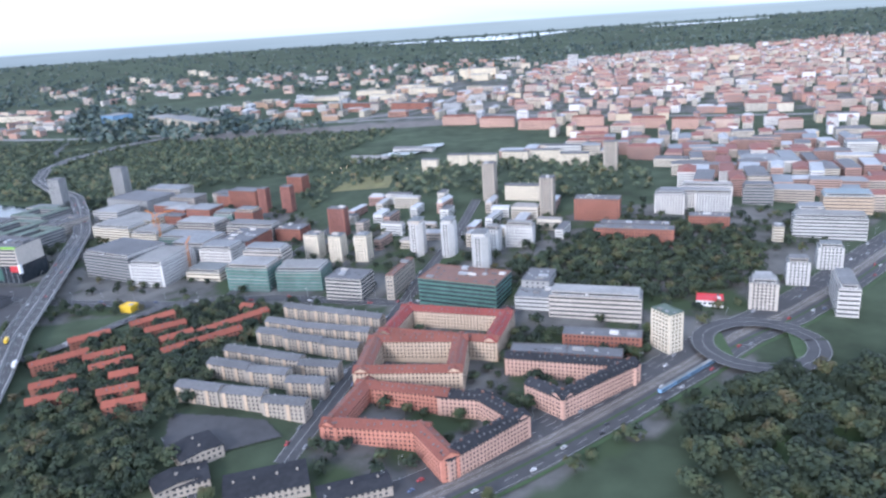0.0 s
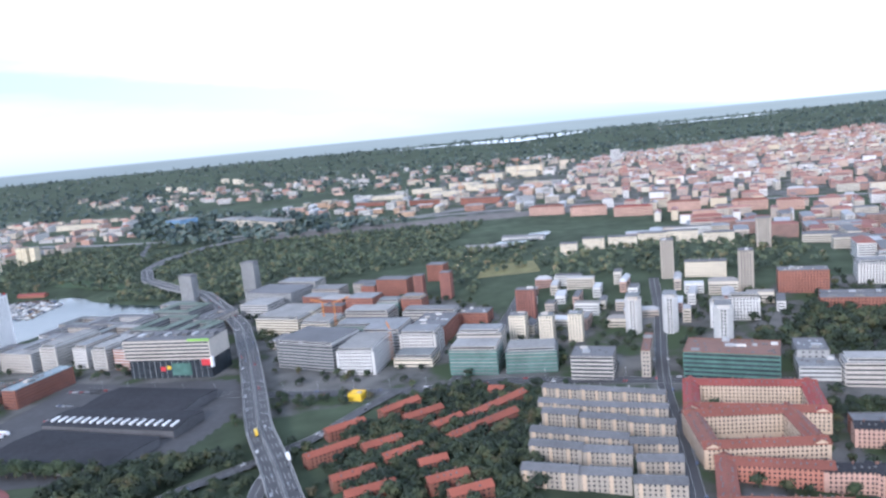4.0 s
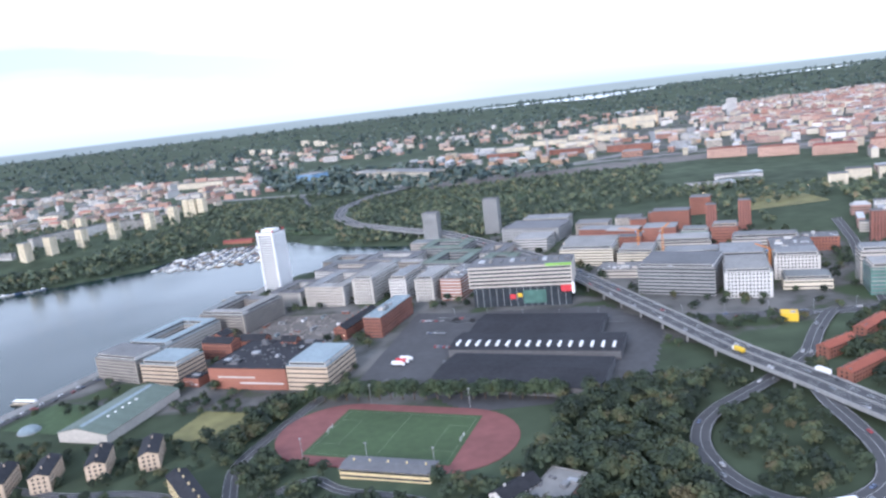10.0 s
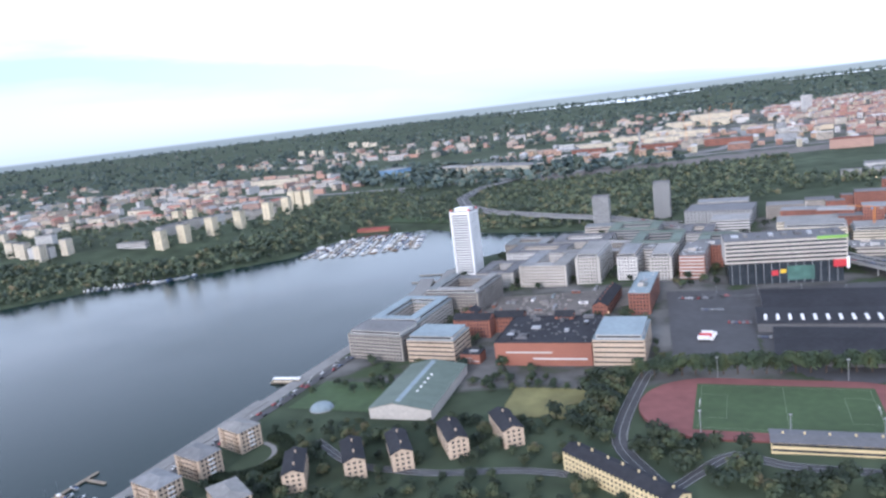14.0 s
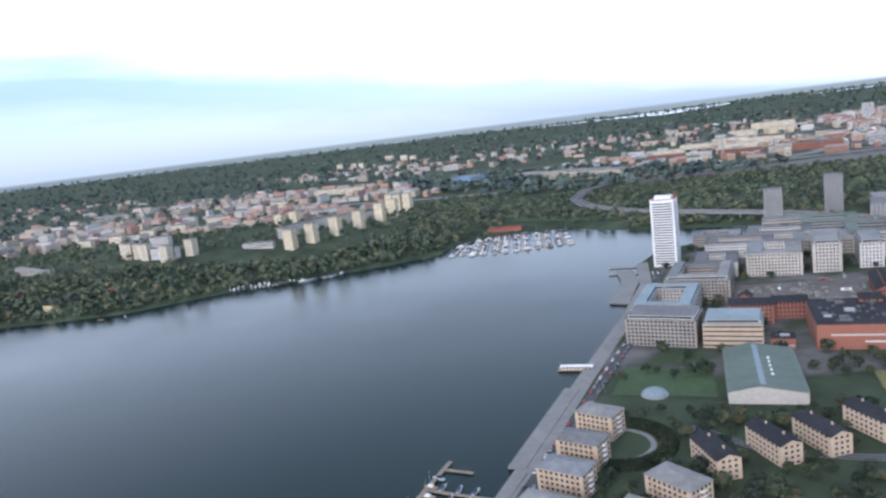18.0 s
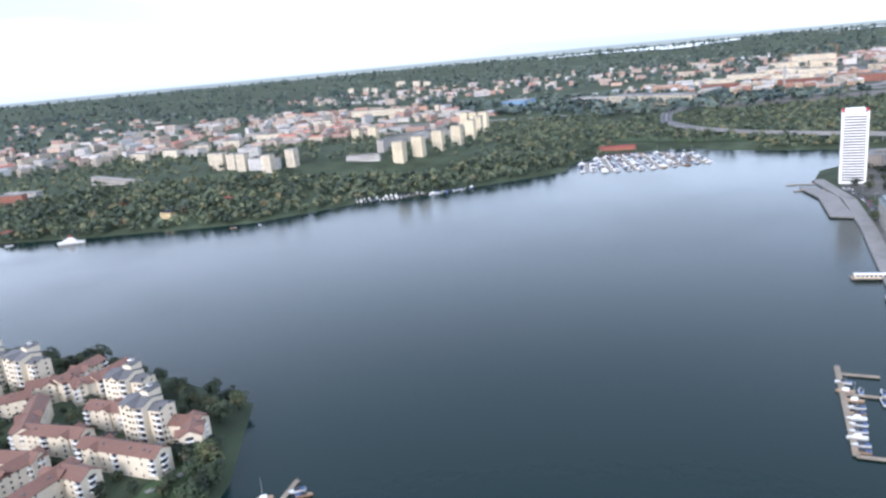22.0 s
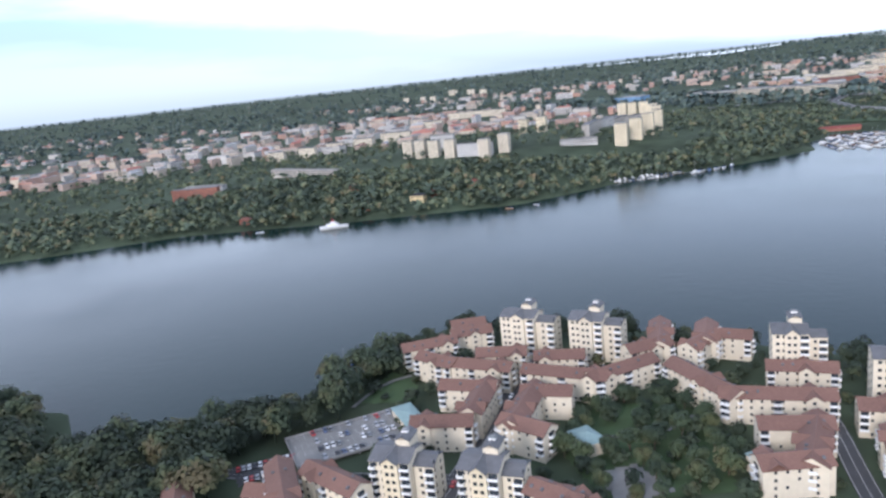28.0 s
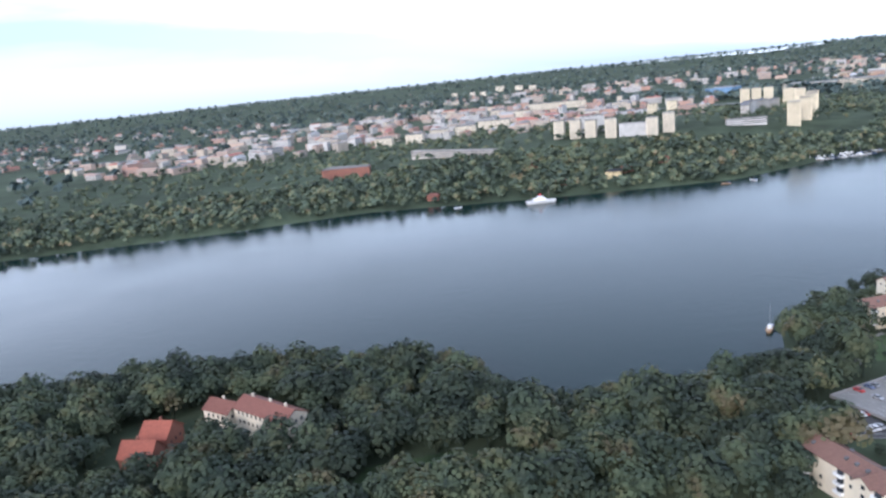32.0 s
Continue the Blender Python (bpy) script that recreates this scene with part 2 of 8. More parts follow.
def foliage(name, tint=(1, 1, 1)):
    """Leaves whose green drifts to olive and autumn brown from tree to tree, with a little change from leaf to leaf."""
    m = bpy.data.materials.new(name)
    m.use_nodes = True
    nt = m.node_tree
    b = nt.nodes["Principled BSDF"]
    b.inputs["Roughness"].default_value, b.inputs["Specular IOR Level"].default_value = 0.7, 0.25
    g = nt.nodes.new("ShaderNodeNewGeometry")
    n1 = nt.nodes.new("ShaderNodeTexNoise")
    n1.inputs["Scale"].default_value, n1.inputs["Detail"].default_value = 0.11, 3
    nt.links.new(g.outputs["Position"], n1.inputs["Vector"])
    rp = nt.nodes.new("ShaderNodeValToRGB")
    els = rp.color_ramp.elements
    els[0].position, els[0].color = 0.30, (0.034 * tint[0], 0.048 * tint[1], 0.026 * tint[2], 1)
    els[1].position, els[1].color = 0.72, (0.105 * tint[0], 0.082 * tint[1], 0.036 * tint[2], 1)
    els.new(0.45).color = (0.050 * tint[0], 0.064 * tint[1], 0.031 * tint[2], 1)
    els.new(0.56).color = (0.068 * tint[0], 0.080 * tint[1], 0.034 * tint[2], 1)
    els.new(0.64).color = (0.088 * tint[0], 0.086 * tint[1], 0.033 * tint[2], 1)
    kind = nt.nodes.new("ShaderNodeAttribute")
    kind.attribute_name = "tree_tone"
    hue = nt.nodes.new("ShaderNodeMath")
    hue.operation = "MULTIPLY_ADD"
    nt.links.new(kind.outputs["Fac"], hue.inputs[0])
    hue.inputs[1].default_value = 0.20
    low = nt.nodes.new("ShaderNodeMath")
    low.operation = "SUBTRACT"
    nt.links.new(n1.outputs[0], low.inputs[0])
    low.inputs[1].default_value = 0.115
    nt.links.new(low.outputs[0], hue.inputs[2])
    nt.links.new(hue.outputs[0], rp.inputs[0])
    mr = nt.nodes.new("ShaderNodeMapRange")
    mr.inputs[3].default_value, mr.inputs[4].default_value = 0.88, 1.12
    nt.links.new(g.outputs["Random Per Island"], mr.inputs[0])
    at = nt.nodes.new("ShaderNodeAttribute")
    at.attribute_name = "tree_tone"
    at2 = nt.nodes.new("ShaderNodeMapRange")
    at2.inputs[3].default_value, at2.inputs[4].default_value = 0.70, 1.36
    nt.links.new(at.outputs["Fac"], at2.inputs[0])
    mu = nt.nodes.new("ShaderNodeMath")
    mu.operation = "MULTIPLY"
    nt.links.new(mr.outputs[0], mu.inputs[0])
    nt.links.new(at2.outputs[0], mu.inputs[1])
    vm = nt.nodes.new("ShaderNodeVectorMath")
    vm.operation = "SCALE"
    nt.links.new(rp.outputs[0], vm.inputs[0])
    nt.links.new(mu.outputs[0], vm.inputs["Scale"])
    nt.links.new(vm.outputs[0], b.inputs["Base Color"])
    return m


M["leaf_wood"] = foliage("leaf_wood", (0.64, 0.70, 0.84))
M["leaf"] = foliage("leaf_single", (0.72, 0.82, 0.90))
# distance haze put into the leaf colour: paler and bluer than the near woods
M["leaf_haze_far"] = foliage("far_haze_leaves", (1.50, 1.66, 3.2))
M["leaf_haze_mid"] = foliage("lakeside_haze_leaves", (1.48, 1.52, 2.05))

# ---- meshes and parts ----


class Shape:
    """Collects corners and faces of one mesh."""

    def __init__(self):
        self.v, self.f = [], []

    def face(self, *pts):
        i = len(self.v)
        self.v.extend(pts)
        self.f.append(tuple(range(i, i + len(pts))))

    def box(self, x0, y0, z0, x1, y1, z1, bottom=True):
        i = len(self.v)
        self.v.extend([(x0, y0, z0), (x1, y0, z0), (x1, y1, z0), (x0, y1, z0), (x0, y0, z1), (x1, y0, z1), (x1, y1, z1), (x0, y1, z1)])
        q = [(4, 5, 6, 7), (0, 1, 5, 4), (1, 2, 6, 5), (2, 3, 7, 6), (3, 0, 4, 7)]
        if bottom:
            q.append((3, 2, 1, 0))
        self.f.extend([tuple(i + k for k in t) for t in q])
        return self

    def prism(self, ring, z0, z1):
        i, n = len(self.v), len(ring)
        self.v.extend([(x, y, z0) for x, y in ring] + [(x, y, z1) for x, y in ring])
        self.f.append(tuple(range(i + n, i + 2 * n)))
        self.f.append(tuple(range(i + n - 1, i - 1, -1)))
        self.f.extend([(i + k, i + (k + 1) % n, i + n + (k + 1) % n, i + n + k) for k in range(n)])
        return self

    def moved(self, m):
        self.v = [tuple(m @ Vector(p)) for p in self.v]
        return self


def mesh_of(name, sh, mat):
    me = bpy.data.meshes.new(name)
    me.from_pydata(sh.v, [], sh.f)
    me.materials.append(mat)
    me.update()
    return me


def part(name, sh, mat, parent, label="", m=None):
    ob = new(name, sh if isinstance(sh, bpy.types.Mesh) else mesh_of(name, sh, mat))
    ob.parent = parent
    if m is not None:
        ob.matrix_local = m
    return tagged(ob, label)


def thing(name, m, label, category, group="", kind=""):
    ob = new(name)
    ob.empty_display_size = 2
    ob.matrix_world = SCALE @ m
    return tagged(ob, label, category, group, kind)


def spot(m):
    """A pose on the plan as the pose of a copy, which brings its own scale."""
    return Matrix.Translation(m.translation * K) @ m.to_3x3().to_4x4()


def placed(name, me, label, category, kind):
    ob = new(name, me)
    ob.matrix_world = SCALE
    return tagged(ob, label, category, "", kind)


def setting(name, sh, mat, label, category, kind="structure"):
    return placed(name, mesh_of(name, sh, mat), label, category, kind)


# ---- lie of the land ----
HILLS = [(60, 1080, 300, 26), (-190, 440, 150, 17), (-1480, 1500, 420, 26), (90, 700, 160, 9), (-1800, 1450, 400, 14), (350, 900, 300, 12)]
SHORE = [(-1230, -200), (-1141, 350), (-1102, 440), (-1065, 528), (-1015, 652), (-945, 820), (-905, 930), (-885, 1040), (-850, 1100), (-780, 1140), (-600, 1165),
         (-590, 1195), (-700, 1225), (-800, 1275), (-880, 1330), (-930, 1390), (-1060, 1405), (-1130, 1340), (-1155, 1262), (-1230, 1228), (-1297, 1203), (-1440, 1168), (-1500, 1130), (-1586, 1082),
         (-1777, 1080), (-2009, 1100), (-2166, 1055), (-2500, 1000), (-3400, 950), (-3400, 640), (-2500, 590), (-2200, 590), (-2076, 606), (-1993, 618), (-1880, 592),
         (-1848, 540), (-1791, 546), (-1735, 570), (-1712, 640), (-1660, 672), (-1560, 640), (-1436, 555), (-1424, 470), (-1430, 430), (-1445, 300), (-1450, -200)]


def shore_distance(x, y):
    """Metres from the shore, landward positive."""
    x, y = np.asarray(x, float), np.asarray(y, float)
    best, inside = np.full(x.shape, 1e9), np.zeros(x.shape, bool)
    for (ax, ay), (bx, by) in zip(SHORE, SHORE[1:] + SHORE[:1]):
        dx, dy = bx - ax, by - ay
        k = np.clip(((x - ax) * dx + (y - ay) * dy) / (dx * dx + dy * dy), 0, 1)
        best = np.minimum(best, np.hypot(x - ax - k * dx, y - ay - k * dy))
        inside ^= ((ay > y) != (by > y)) & (x < dx * (y - ay) / (dy if dy else 1e-9) + ax)
    return np.where(inside, -best, best)


def land(x, y):
    x, y = np.asarray(x, float), np.asarray(y, float)
    z = np.full(x.shape, 5.0)
    for hx, hy, r, h in HILLS:
        z = z + h * np.exp(-((x - hx) ** 2 + (y - hy) ** 2) / (2 * (r * 0.6) ** 2))
    k = np.clip((-660 - x) / 130, 0, 1) * np.clip((1120 - y) / 120, 0, 1) * np.clip((x + 1300) / 100, 0, 1)
    z = z - 3.5 * k * k * (3 - 2 * k)
    k = np.clip((y - 4300) / 3200, 0, 1)
    z = z + 88 * k * k * (3 - 2 * k)
    sd = shore_distance(x, y)
    return np.minimum(z, np.clip(0.2 + sd * 0.16, -4, 400))


def ground_z(x, y):
    return float(land(np.array([x]), np.array([y]))[0])


def in_poly(x, y, poly):
    c = np.zeros(np.shape(x), bool)
    for (ax, ay), (bx, by) in zip(poly, poly[1:] + poly[:1]):
        c ^= ((ay > y) != (by > y)) & (x < (bx - ax) * (y - ay) / ((by - ay) if by != ay else 1e-9) + ax)
    return c


def steps(*pieces):
    out = []
    for a, b, s in pieces:
        out += list(np.arange(a, b, s))
    return np.array(out + [pieces[-1][1]])


URBAN = [
    [(-480, 640), (-260, 690), (-60, 640), (-110, 400), (-40, 300), (120, 400), (210, 470), (300, 620), (500, 800), (300, 900), (0, 860), (-150, 900), (-250, 1050), (-560, 1200), (-640, 1190), (-860, 1030), (-930, 830), (-1000, 690), (-960, 650), (-700, 590), (-560, 570)],
    [(-250, 1950), (3500, 1300), (4500, 4200), (-200, 3900)],
]
gx = steps((-7000, -3600, 340), (-3600, -2300, 65), (-2300, 620, 9), (620, 1600, 49), (1600, 7000, 300))
gy = steps((-400, 240, 40), (240, 1400, 9), (1400, 2600, 40), (2600, 8000, 150))
X, Y = np.meshgrid(gx, gy)
Z = land(X.ravel(), Y.ravel())
verts = np.column_stack([X.ravel(), Y.ravel(), Z])
nx, ny = len(gx), len(gy)
idx = (np.arange(ny - 1)[:, None] * nx + np.arange(nx - 1)[None, :]).ravel()
quads = np.column_stack([idx, idx + 1, idx + 1 + nx, idx + nx])


def fast_mesh(name, v, f, mat):
    """A mesh from arrays of corners and of equal-sided faces."""
    me = bpy.data.meshes.new(name)
    v, f = np.asarray(v, np.float32), np.asarray(f, np.int32)
    n = f.shape[1]
    me.vertices.add(len(v))
    me.vertices.foreach_set("co", v.ravel())
    me.loops.add(f.size)
    me.loops.foreach_set("vertex_index", f.ravel())
    me.polygons.add(len(f))
    me.polygons.foreach_set("loop_start", np.arange(0, f.size, n, dtype=np.int32))
    me.materials.append(mat)
    me.update(calc_edges=True)
    return me


def ground_material():
    m = surface("earth_and_grass", (0.052, 0.068, 0.042), 0.95, 0.045, 0.55, big=0.006, spec=0.1)
    nt = m.node_tree
    b = nt.nodes["Principled BSDF"]
    old = b.inputs["Base Color"].links[0].from_socket
    at = nt.nodes.new("ShaderNodeAttribute")
    at.attribute_name = "town"
    no = nt.nodes.new("ShaderNodeTexNoise")
    no.inputs["Scale"].default_value, no.inputs["Detail"].default_value = 0.03, 5
    g = nt.nodes.new("ShaderNodeNewGeometry")
    nt.links.new(g.outputs["Position"], no.inputs["Vector"])
    rp = nt.nodes.new("ShaderNodeValToRGB")
    els = rp.color_ramp.elements
    els[0].position, els[0].color = 0.40, (0.050, 0.068, 0.036, 1)
    els[1].position, els[1].color = 0.62, (0.15, 0.146, 0.138, 1)
    els.new(0.47).color = (0.075, 0.078, 0.066, 1)
    els.new(0.50).color = (0.098, 0.097, 0.092, 1)
    nt.links.new(no.outputs[0], rp.inputs[0])
    mx = nt.nodes.new("ShaderNodeMix")
    mx.data_type = "RGBA"
    nt.links.new(at.outputs["Fac"], mx.inputs[0])
    nt.links.new(old, mx.inputs[6])
    nt.links.new(rp.outputs[0], mx.inputs[7])
    nt.links.new(mx.outputs[2], b.inputs["Base Color"])
    return m


ground_me = fast_mesh("ground", verts, quads, ground_material())
town = np.zeros(len(verts), np.float32)
for poly in URBAN:
    town[in_poly(verts[:, 0], verts[:, 1], poly)] = 1.0
ground_me.attributes.new("town", "FLOAT", "POINT").data.foreach_set("value", town)
ground_me.polygons.foreach_set("use_smooth", np.ones(len(quads), bool))
ground = placed("ground", ground_me, "grass, earth and paved town ground reaching the horizon", "ground", "structure")


def water_material():
    m = bpy.data.materials.new("lake_water")
    m.use_nodes = True
    nt = m.node_tree
    b = nt.nodes["Principled BSDF"]
    b.inputs["Base Color"].default_value = (0.0035, 0.0155, 0.0145, 1)
    b.inputs["Roughness"].default_value, b.inputs["IOR"].default_value = 0.13, 1.33
    g = nt.nodes.new("ShaderNodeNewGeometry")
    n1, n2 = nt.nodes.new("ShaderNodeTexNoise"), nt.nodes.new("ShaderNodeTexNoise")
    n1.inputs["Scale"].default_value, n1.inputs["Detail"].default_value = 0.22, 4
    n2.inputs["Scale"].default_value, n2.inputs["Detail"].default_value = 0.006, 3
    for n in (n1, n2):
        nt.links.new(g.outputs["Position"], n.inputs["Vector"])
    bp = nt.nodes.new("ShaderNodeBump")
    bp.inputs["Strength"].default_value, bp.inputs["Distance"].default_value = 0.07, 1.0
    nt.links.new(n1.outputs[0], bp.inputs["Height"])
    nt.links.new(bp.outputs[0], b.inputs["Normal"])
    mr = nt.nodes.new("ShaderNodeMapRange")
    mr.inputs[1].default_value, mr.inputs[2].default_value = 0.35, 0.65
    mr.inputs[3].default_value, mr.inputs[4].default_value = 0.12, 0.24
    b.inputs["Specular IOR Level"].default_value = 0.26
    b.inputs["Specular Tint"].default_value = (0.80, 0.97, 1.0, 1)
    nt.links.new(n2.outputs[0], mr.inputs[0])
    nt.links.new(mr.outputs[0], b.inputs["Roughness"])
    return m


water = setting("water", Shape(), water_material(), "calm dark grey-blue lake water with faint ripples", "lake")
wsh = Shape()
wsh.face((-3700, -300, 0), (-500, -300, 0), (-500, 1420, 0), (-3700, 1420, 0))
water.data = mesh_of("water", wsh, bpy.data.materials["lake_water"])

# ---- roads ----
ROADS = []


def ribbon(sh, pts, off0, off1, lift, level=None):
    """A strip along a line from one side offset to the other, on the land or at a level."""
    dense = []
    for (ax, ay, *az), (bx, by, *bz) in zip(pts, pts[1:]):
        n = max(1, int(math.hypot(bx - ax, by - ay) / 9))
        for i in range(n):
            k = i / n
            dense.append((ax + (bx - ax) * k, ay + (by - ay) * k, (az[0] + (bz[0] - az[0]) * k) if az else None))
    dense.append((*pts[-1][:2], pts[-1][2] if len(pts[-1]) > 2 else None))
    for _ in range(3):
        dense = [dense[0]] + [tuple((p[j] + 2 * q[j] + r[j]) / 4 if q[j] is not None else None for j in range(3)) for p, q, r in zip(dense, dense[1:], dense[2:])] + [dense[-1]]
    i0 = len(sh.v)
    for i, (x, y, z) in enumerate(dense):
        a, b = dense[max(0, i - 1)], dense[min(len(dense) - 1, i + 1)]
        l = math.hypot(b[0] - a[0], b[1] - a[1])
        nx_, ny_ = -(b[1] - a[1]) / l, (b[0] - a[0]) / l
        for o in (off0, off1):
            px, py = x + nx_ * o, y + ny_ * o
            sh.v.append((px, py, (ground_z(px, py) if z is None else z) + lift))
        if i:
            k = i0 + 2 * i
            sh.f.append((k - 2, k - 1, k + 1, k) if off1 < off0 else (k - 1, k - 2, k, k + 1))
    return dense


def road(name, pts, width, label, lanes=2, lift=0.3, mat="asphalt", marks=True):
    ob = setting(name, Shape(), M[mat], label, "road")
    sh = Shape()
    line = ribbon(sh, pts, width / 2, -width / 2, lift)
    ob.data = mesh_of(name, sh, M[mat])
    ROADS.append((line, width / 2))
    if marks:
        for k in range(1, lanes):
            s2 = Shape()
            o = -width / 2 + width * k / lanes
            ribbon(s2, pts, o + 0.12, o - 0.12, lift + 0.05)
            s2.f = s2.f[::2] if k != lanes / 2 else s2.f
            part("lane_line", s2, M["marking"], ob)
        for o in (width / 2 - 0.5, -width / 2 + 0.5):
            s2 = Shape()
            ribbon(s2, pts, o + 0.12, o - 0.12, lift + 0.05)
            part("edge_line", s2, M["marking"], ob)
    return ob, line


def flat_area(name, pts, mat, label, category, lift=0.2):
    """A paved or planted patch, laid over the land as a fine grid."""
    xs_, ys_ = [p[0] for p in pts], [p[1] for p in pts]
    s = 4.0 if (max(xs_) - min(xs_)) * (max(ys_) - min(ys_)) > 30000 else 1.5
    ax, ay = np.arange(min(xs_), max(xs_) + s, s), np.arange(min(ys_), max(ys_) + s, s)
    gx_, gy_ = np.meshgrid(ax, ay)
    keep = in_poly(gx_ + s / 2, gy_ + s / 2, pts)
    zz = land(gx_.ravel(), gy_.ravel()) + lift
    v = np.column_stack([gx_.ravel(), gy_.ravel(), zz])
    n = len(ax)
    r, c = np.nonzero(keep[:-1, :-1])
    i = r * n + c
    if not len(i):
        return None
    used, inv = np.unique(np.column_stack([i, i + 1, i + 1 + n, i + n]).ravel(), return_inverse=True)
    return placed(name, fast_mesh(name, v[used], inv.reshape(-1, 4), M[mat]), label, category, "structure")


# the elevated motorway
MOTORWAY = [(-218, 185, 14), (-307, 371, 14.5), (-323, 406, 14.5), (-349, 464, 15), (-375, 538, 15), (-404, 611, 15), (-430, 704, 15), (-466, 829, 15), (-512, 974, 15), (-571, 1098, 15), (-640, 1225, 15), (-730, 1320, 14.5), (-815, 1430, 13), (-868, 1560, 12), (-880, 1700, 11), (-830, 1880, 10), (-740, 2010, 9)]


def viaduct():
    ob = setting("motorway_viaduct", Shape(), M["concrete"], "elevated grey motorway viaduct on concrete piers", "motorway")
    sh = Shape()
    line = ribbon(sh, MOTORWAY, 11.6, -11.6, -1.2)
    ribbon(sh, MOTORWAY, 11.6, 11.61, -1.2)
    ob.data = mesh_of("motorway_viaduct", sh, M["concrete"])
    for a, b in ((10.9, 0.7), (-0.7, -10.9)):
        s2 = Shape()
        ribbon(s2, MOTORWAY, a, b, 0.0)
        part("carriageway", s2, M["asphalt"], ob, "worn grey asphalt carriageway")
        for k in (0.08, 0.36, 0.64, 0.92):
            s3 = Shape()
            o = a + (b - a) * k
            ribbon(s3, MOTORWAY, o + 0.14, o - 0.14, 0.05)
            if 0.1 < k < 0.9:
                s3.f = s3.f[::2]
            part("lane_line", s3, M["marking"], ob)
    for o in (11.3, 0.0, -11.3):
        s2 = Shape()
        for (x0, y0, z0), (x1, y1, z1) in zip(line, line[1:]):
            l = math.hypot(x1 - x0, y1 - y0)
            nx_, ny_ = -(y1 - y0) / l, (x1 - x0) / l
            for s_ in (0.25, -0.25):
                a, b = (x0 + nx_ * (o + s_), y0 + ny_ * (o + s_)), (x1 + nx_ * (o + s_), y1 + ny_ * (o + s_))
                s2.face((*a, z0 - 2.0 * (o != 0)), (*b, z1 - 2.0 * (o != 0)), (*b, z1 + 1.0), (*a, z0 + 1.0))
            a, b = (x0 + nx_ * (o + 0.25), y0 + ny_ * (o + 0.25)), (x1 + nx_ * (o + 0.25), y1 + ny_ * (o + 0.25))
            c, d = (x1 + nx_ * (o - 0.25), y1 + ny_ * (o - 0.25)), (x0 + nx_ * (o - 0.25), y0 + ny_ * (o - 0.25))
            s2.face((*a, z0 + 1), (*b, z1 + 1), (*c, z1 + 1), (*d, z0 + 1))
        part("parapet", s2, M["concrete"], ob)
    for i in range(2, len(line) - 1, 4):
        x, y, z = line[i]
        g = max(-3, ground_z(x, y) - 1)
        if z - g < 4:
            continue
        x1, y1, _ = line[i + 1]
        l = math.hypot(x1 - x, y1 - y)
        for o in (-7, 7):
            px, py = x - (y1 - y) / l * o, y + (x1 - x) / l * o
            part("pier", Shape().prism([(px + 0.9 * math.cos(k * 0.785), py + 0.9 * math.sin(k * 0.785)) for k in range(8)], g, z - 1.2), M["concrete"], ob)
    ROADS.append((line, 15))
    return line


MOTOR_LINE = viaduct()
LOOP = [(-372, 545, 14.8), (-381, 520, 13), (-379, 480, 11), (-380, 445, 9.5), (-392, 418, 8.6), (-420, 402, 8.3), (-447, 406, 8.2), (-466, 430, 8), (-473, 472, 8), (-462, 505, 8), (-440, 527, 8), (-410, 548, 8), (-380, 572, 8), (-350, 600, 8), (-320, 650, 7.5), (-290, 690, 7)]
_, LOOP_LINE = road("loop_road", LOOP, 12, "curved grey slip road looping under the motorway", 2, 0.1)
road("street_south", [(-445, 398), (-380, 385), (-300, 330), (-240, 280)], 9, "narrow grey asphalt street along the trees", 2)
_, AVE_LINE = road("avenue", [(-140, 270), (-28, 348), (38, 391), (101, 438), (174, 494), (225, 536), (273, 563), (327, 603), (446, 704), (620, 850)], 44, "wide multi-lane avenue with worn asphalt", 8, 0.3)
_, ST1 = road("street_centre", [(-110, 380), (-96, 433), (-76, 519), (-55, 620), (-36, 690), (10, 840), (40, 960)], 13, "grey asphalt street between apartment blocks", 2, 0.35)
_, ST2 = road("street_cross", [(-640, 790), (-520, 745), (-400, 715), (-282, 690), (-186, 690), (-36, 640), (60, 600)], 16, "grey asphalt cross street by the offices", 2, 0.35)
_, ST3 = road("street_north", [(-236, 700), (-200, 800), (-160, 900), (-130, 1000)], 12, "grey asphalt street running uphill between offices", 2, 0.35)
_, QUAY = road("quay_street", [(-1120, 366), (-1094, 430), (-1058, 510), (-1017, 604), (-992, 662), (-938, 784), (-892, 916), (-880, 985)], 8, "grey asphalt quay street beside the lake", 2, 0.5, "asphalt", False)
road("park_street", [(-668, 640), (-723, 627), (-755, 554), (-768, 516), (-750, 450), (-730, 380)], 10, "pale grey street winding past the sports field", 2, 0.3)
road("track_lane", [(-752, 458), (-730, 474), (-706, 494), (-692, 470), (-640, 452), (-600, 420)], 8, "grey lane in front of the grandstand", 2, 0.3)
road("yard_street", [(-960, 560), (-930, 520), (-877, 500), (-827, 497), (-774, 476), (-745, 440)], 7, "curved grey street between small apartment houses", 2, 0.3)
road("estate_street", [(-1500, 560), (-1502, 540), (-1504, 506), (-1516, 459), (-1524, 420)], 8, "narrow dark street between cream houses", 2, 0.3)
road("estate_street_west", [(-1617, 610), (-1630, 566), (-1643, 521), (-1657, 490), (-1672, 450)], 9, "narrow dark street between cream houses", 2, 0.3)
road("hill_street", [(-190, 410), (-165, 380), (-150, 340), (-140, 300)], 9, "short grey street below the terraced rows", 2, 0.4)

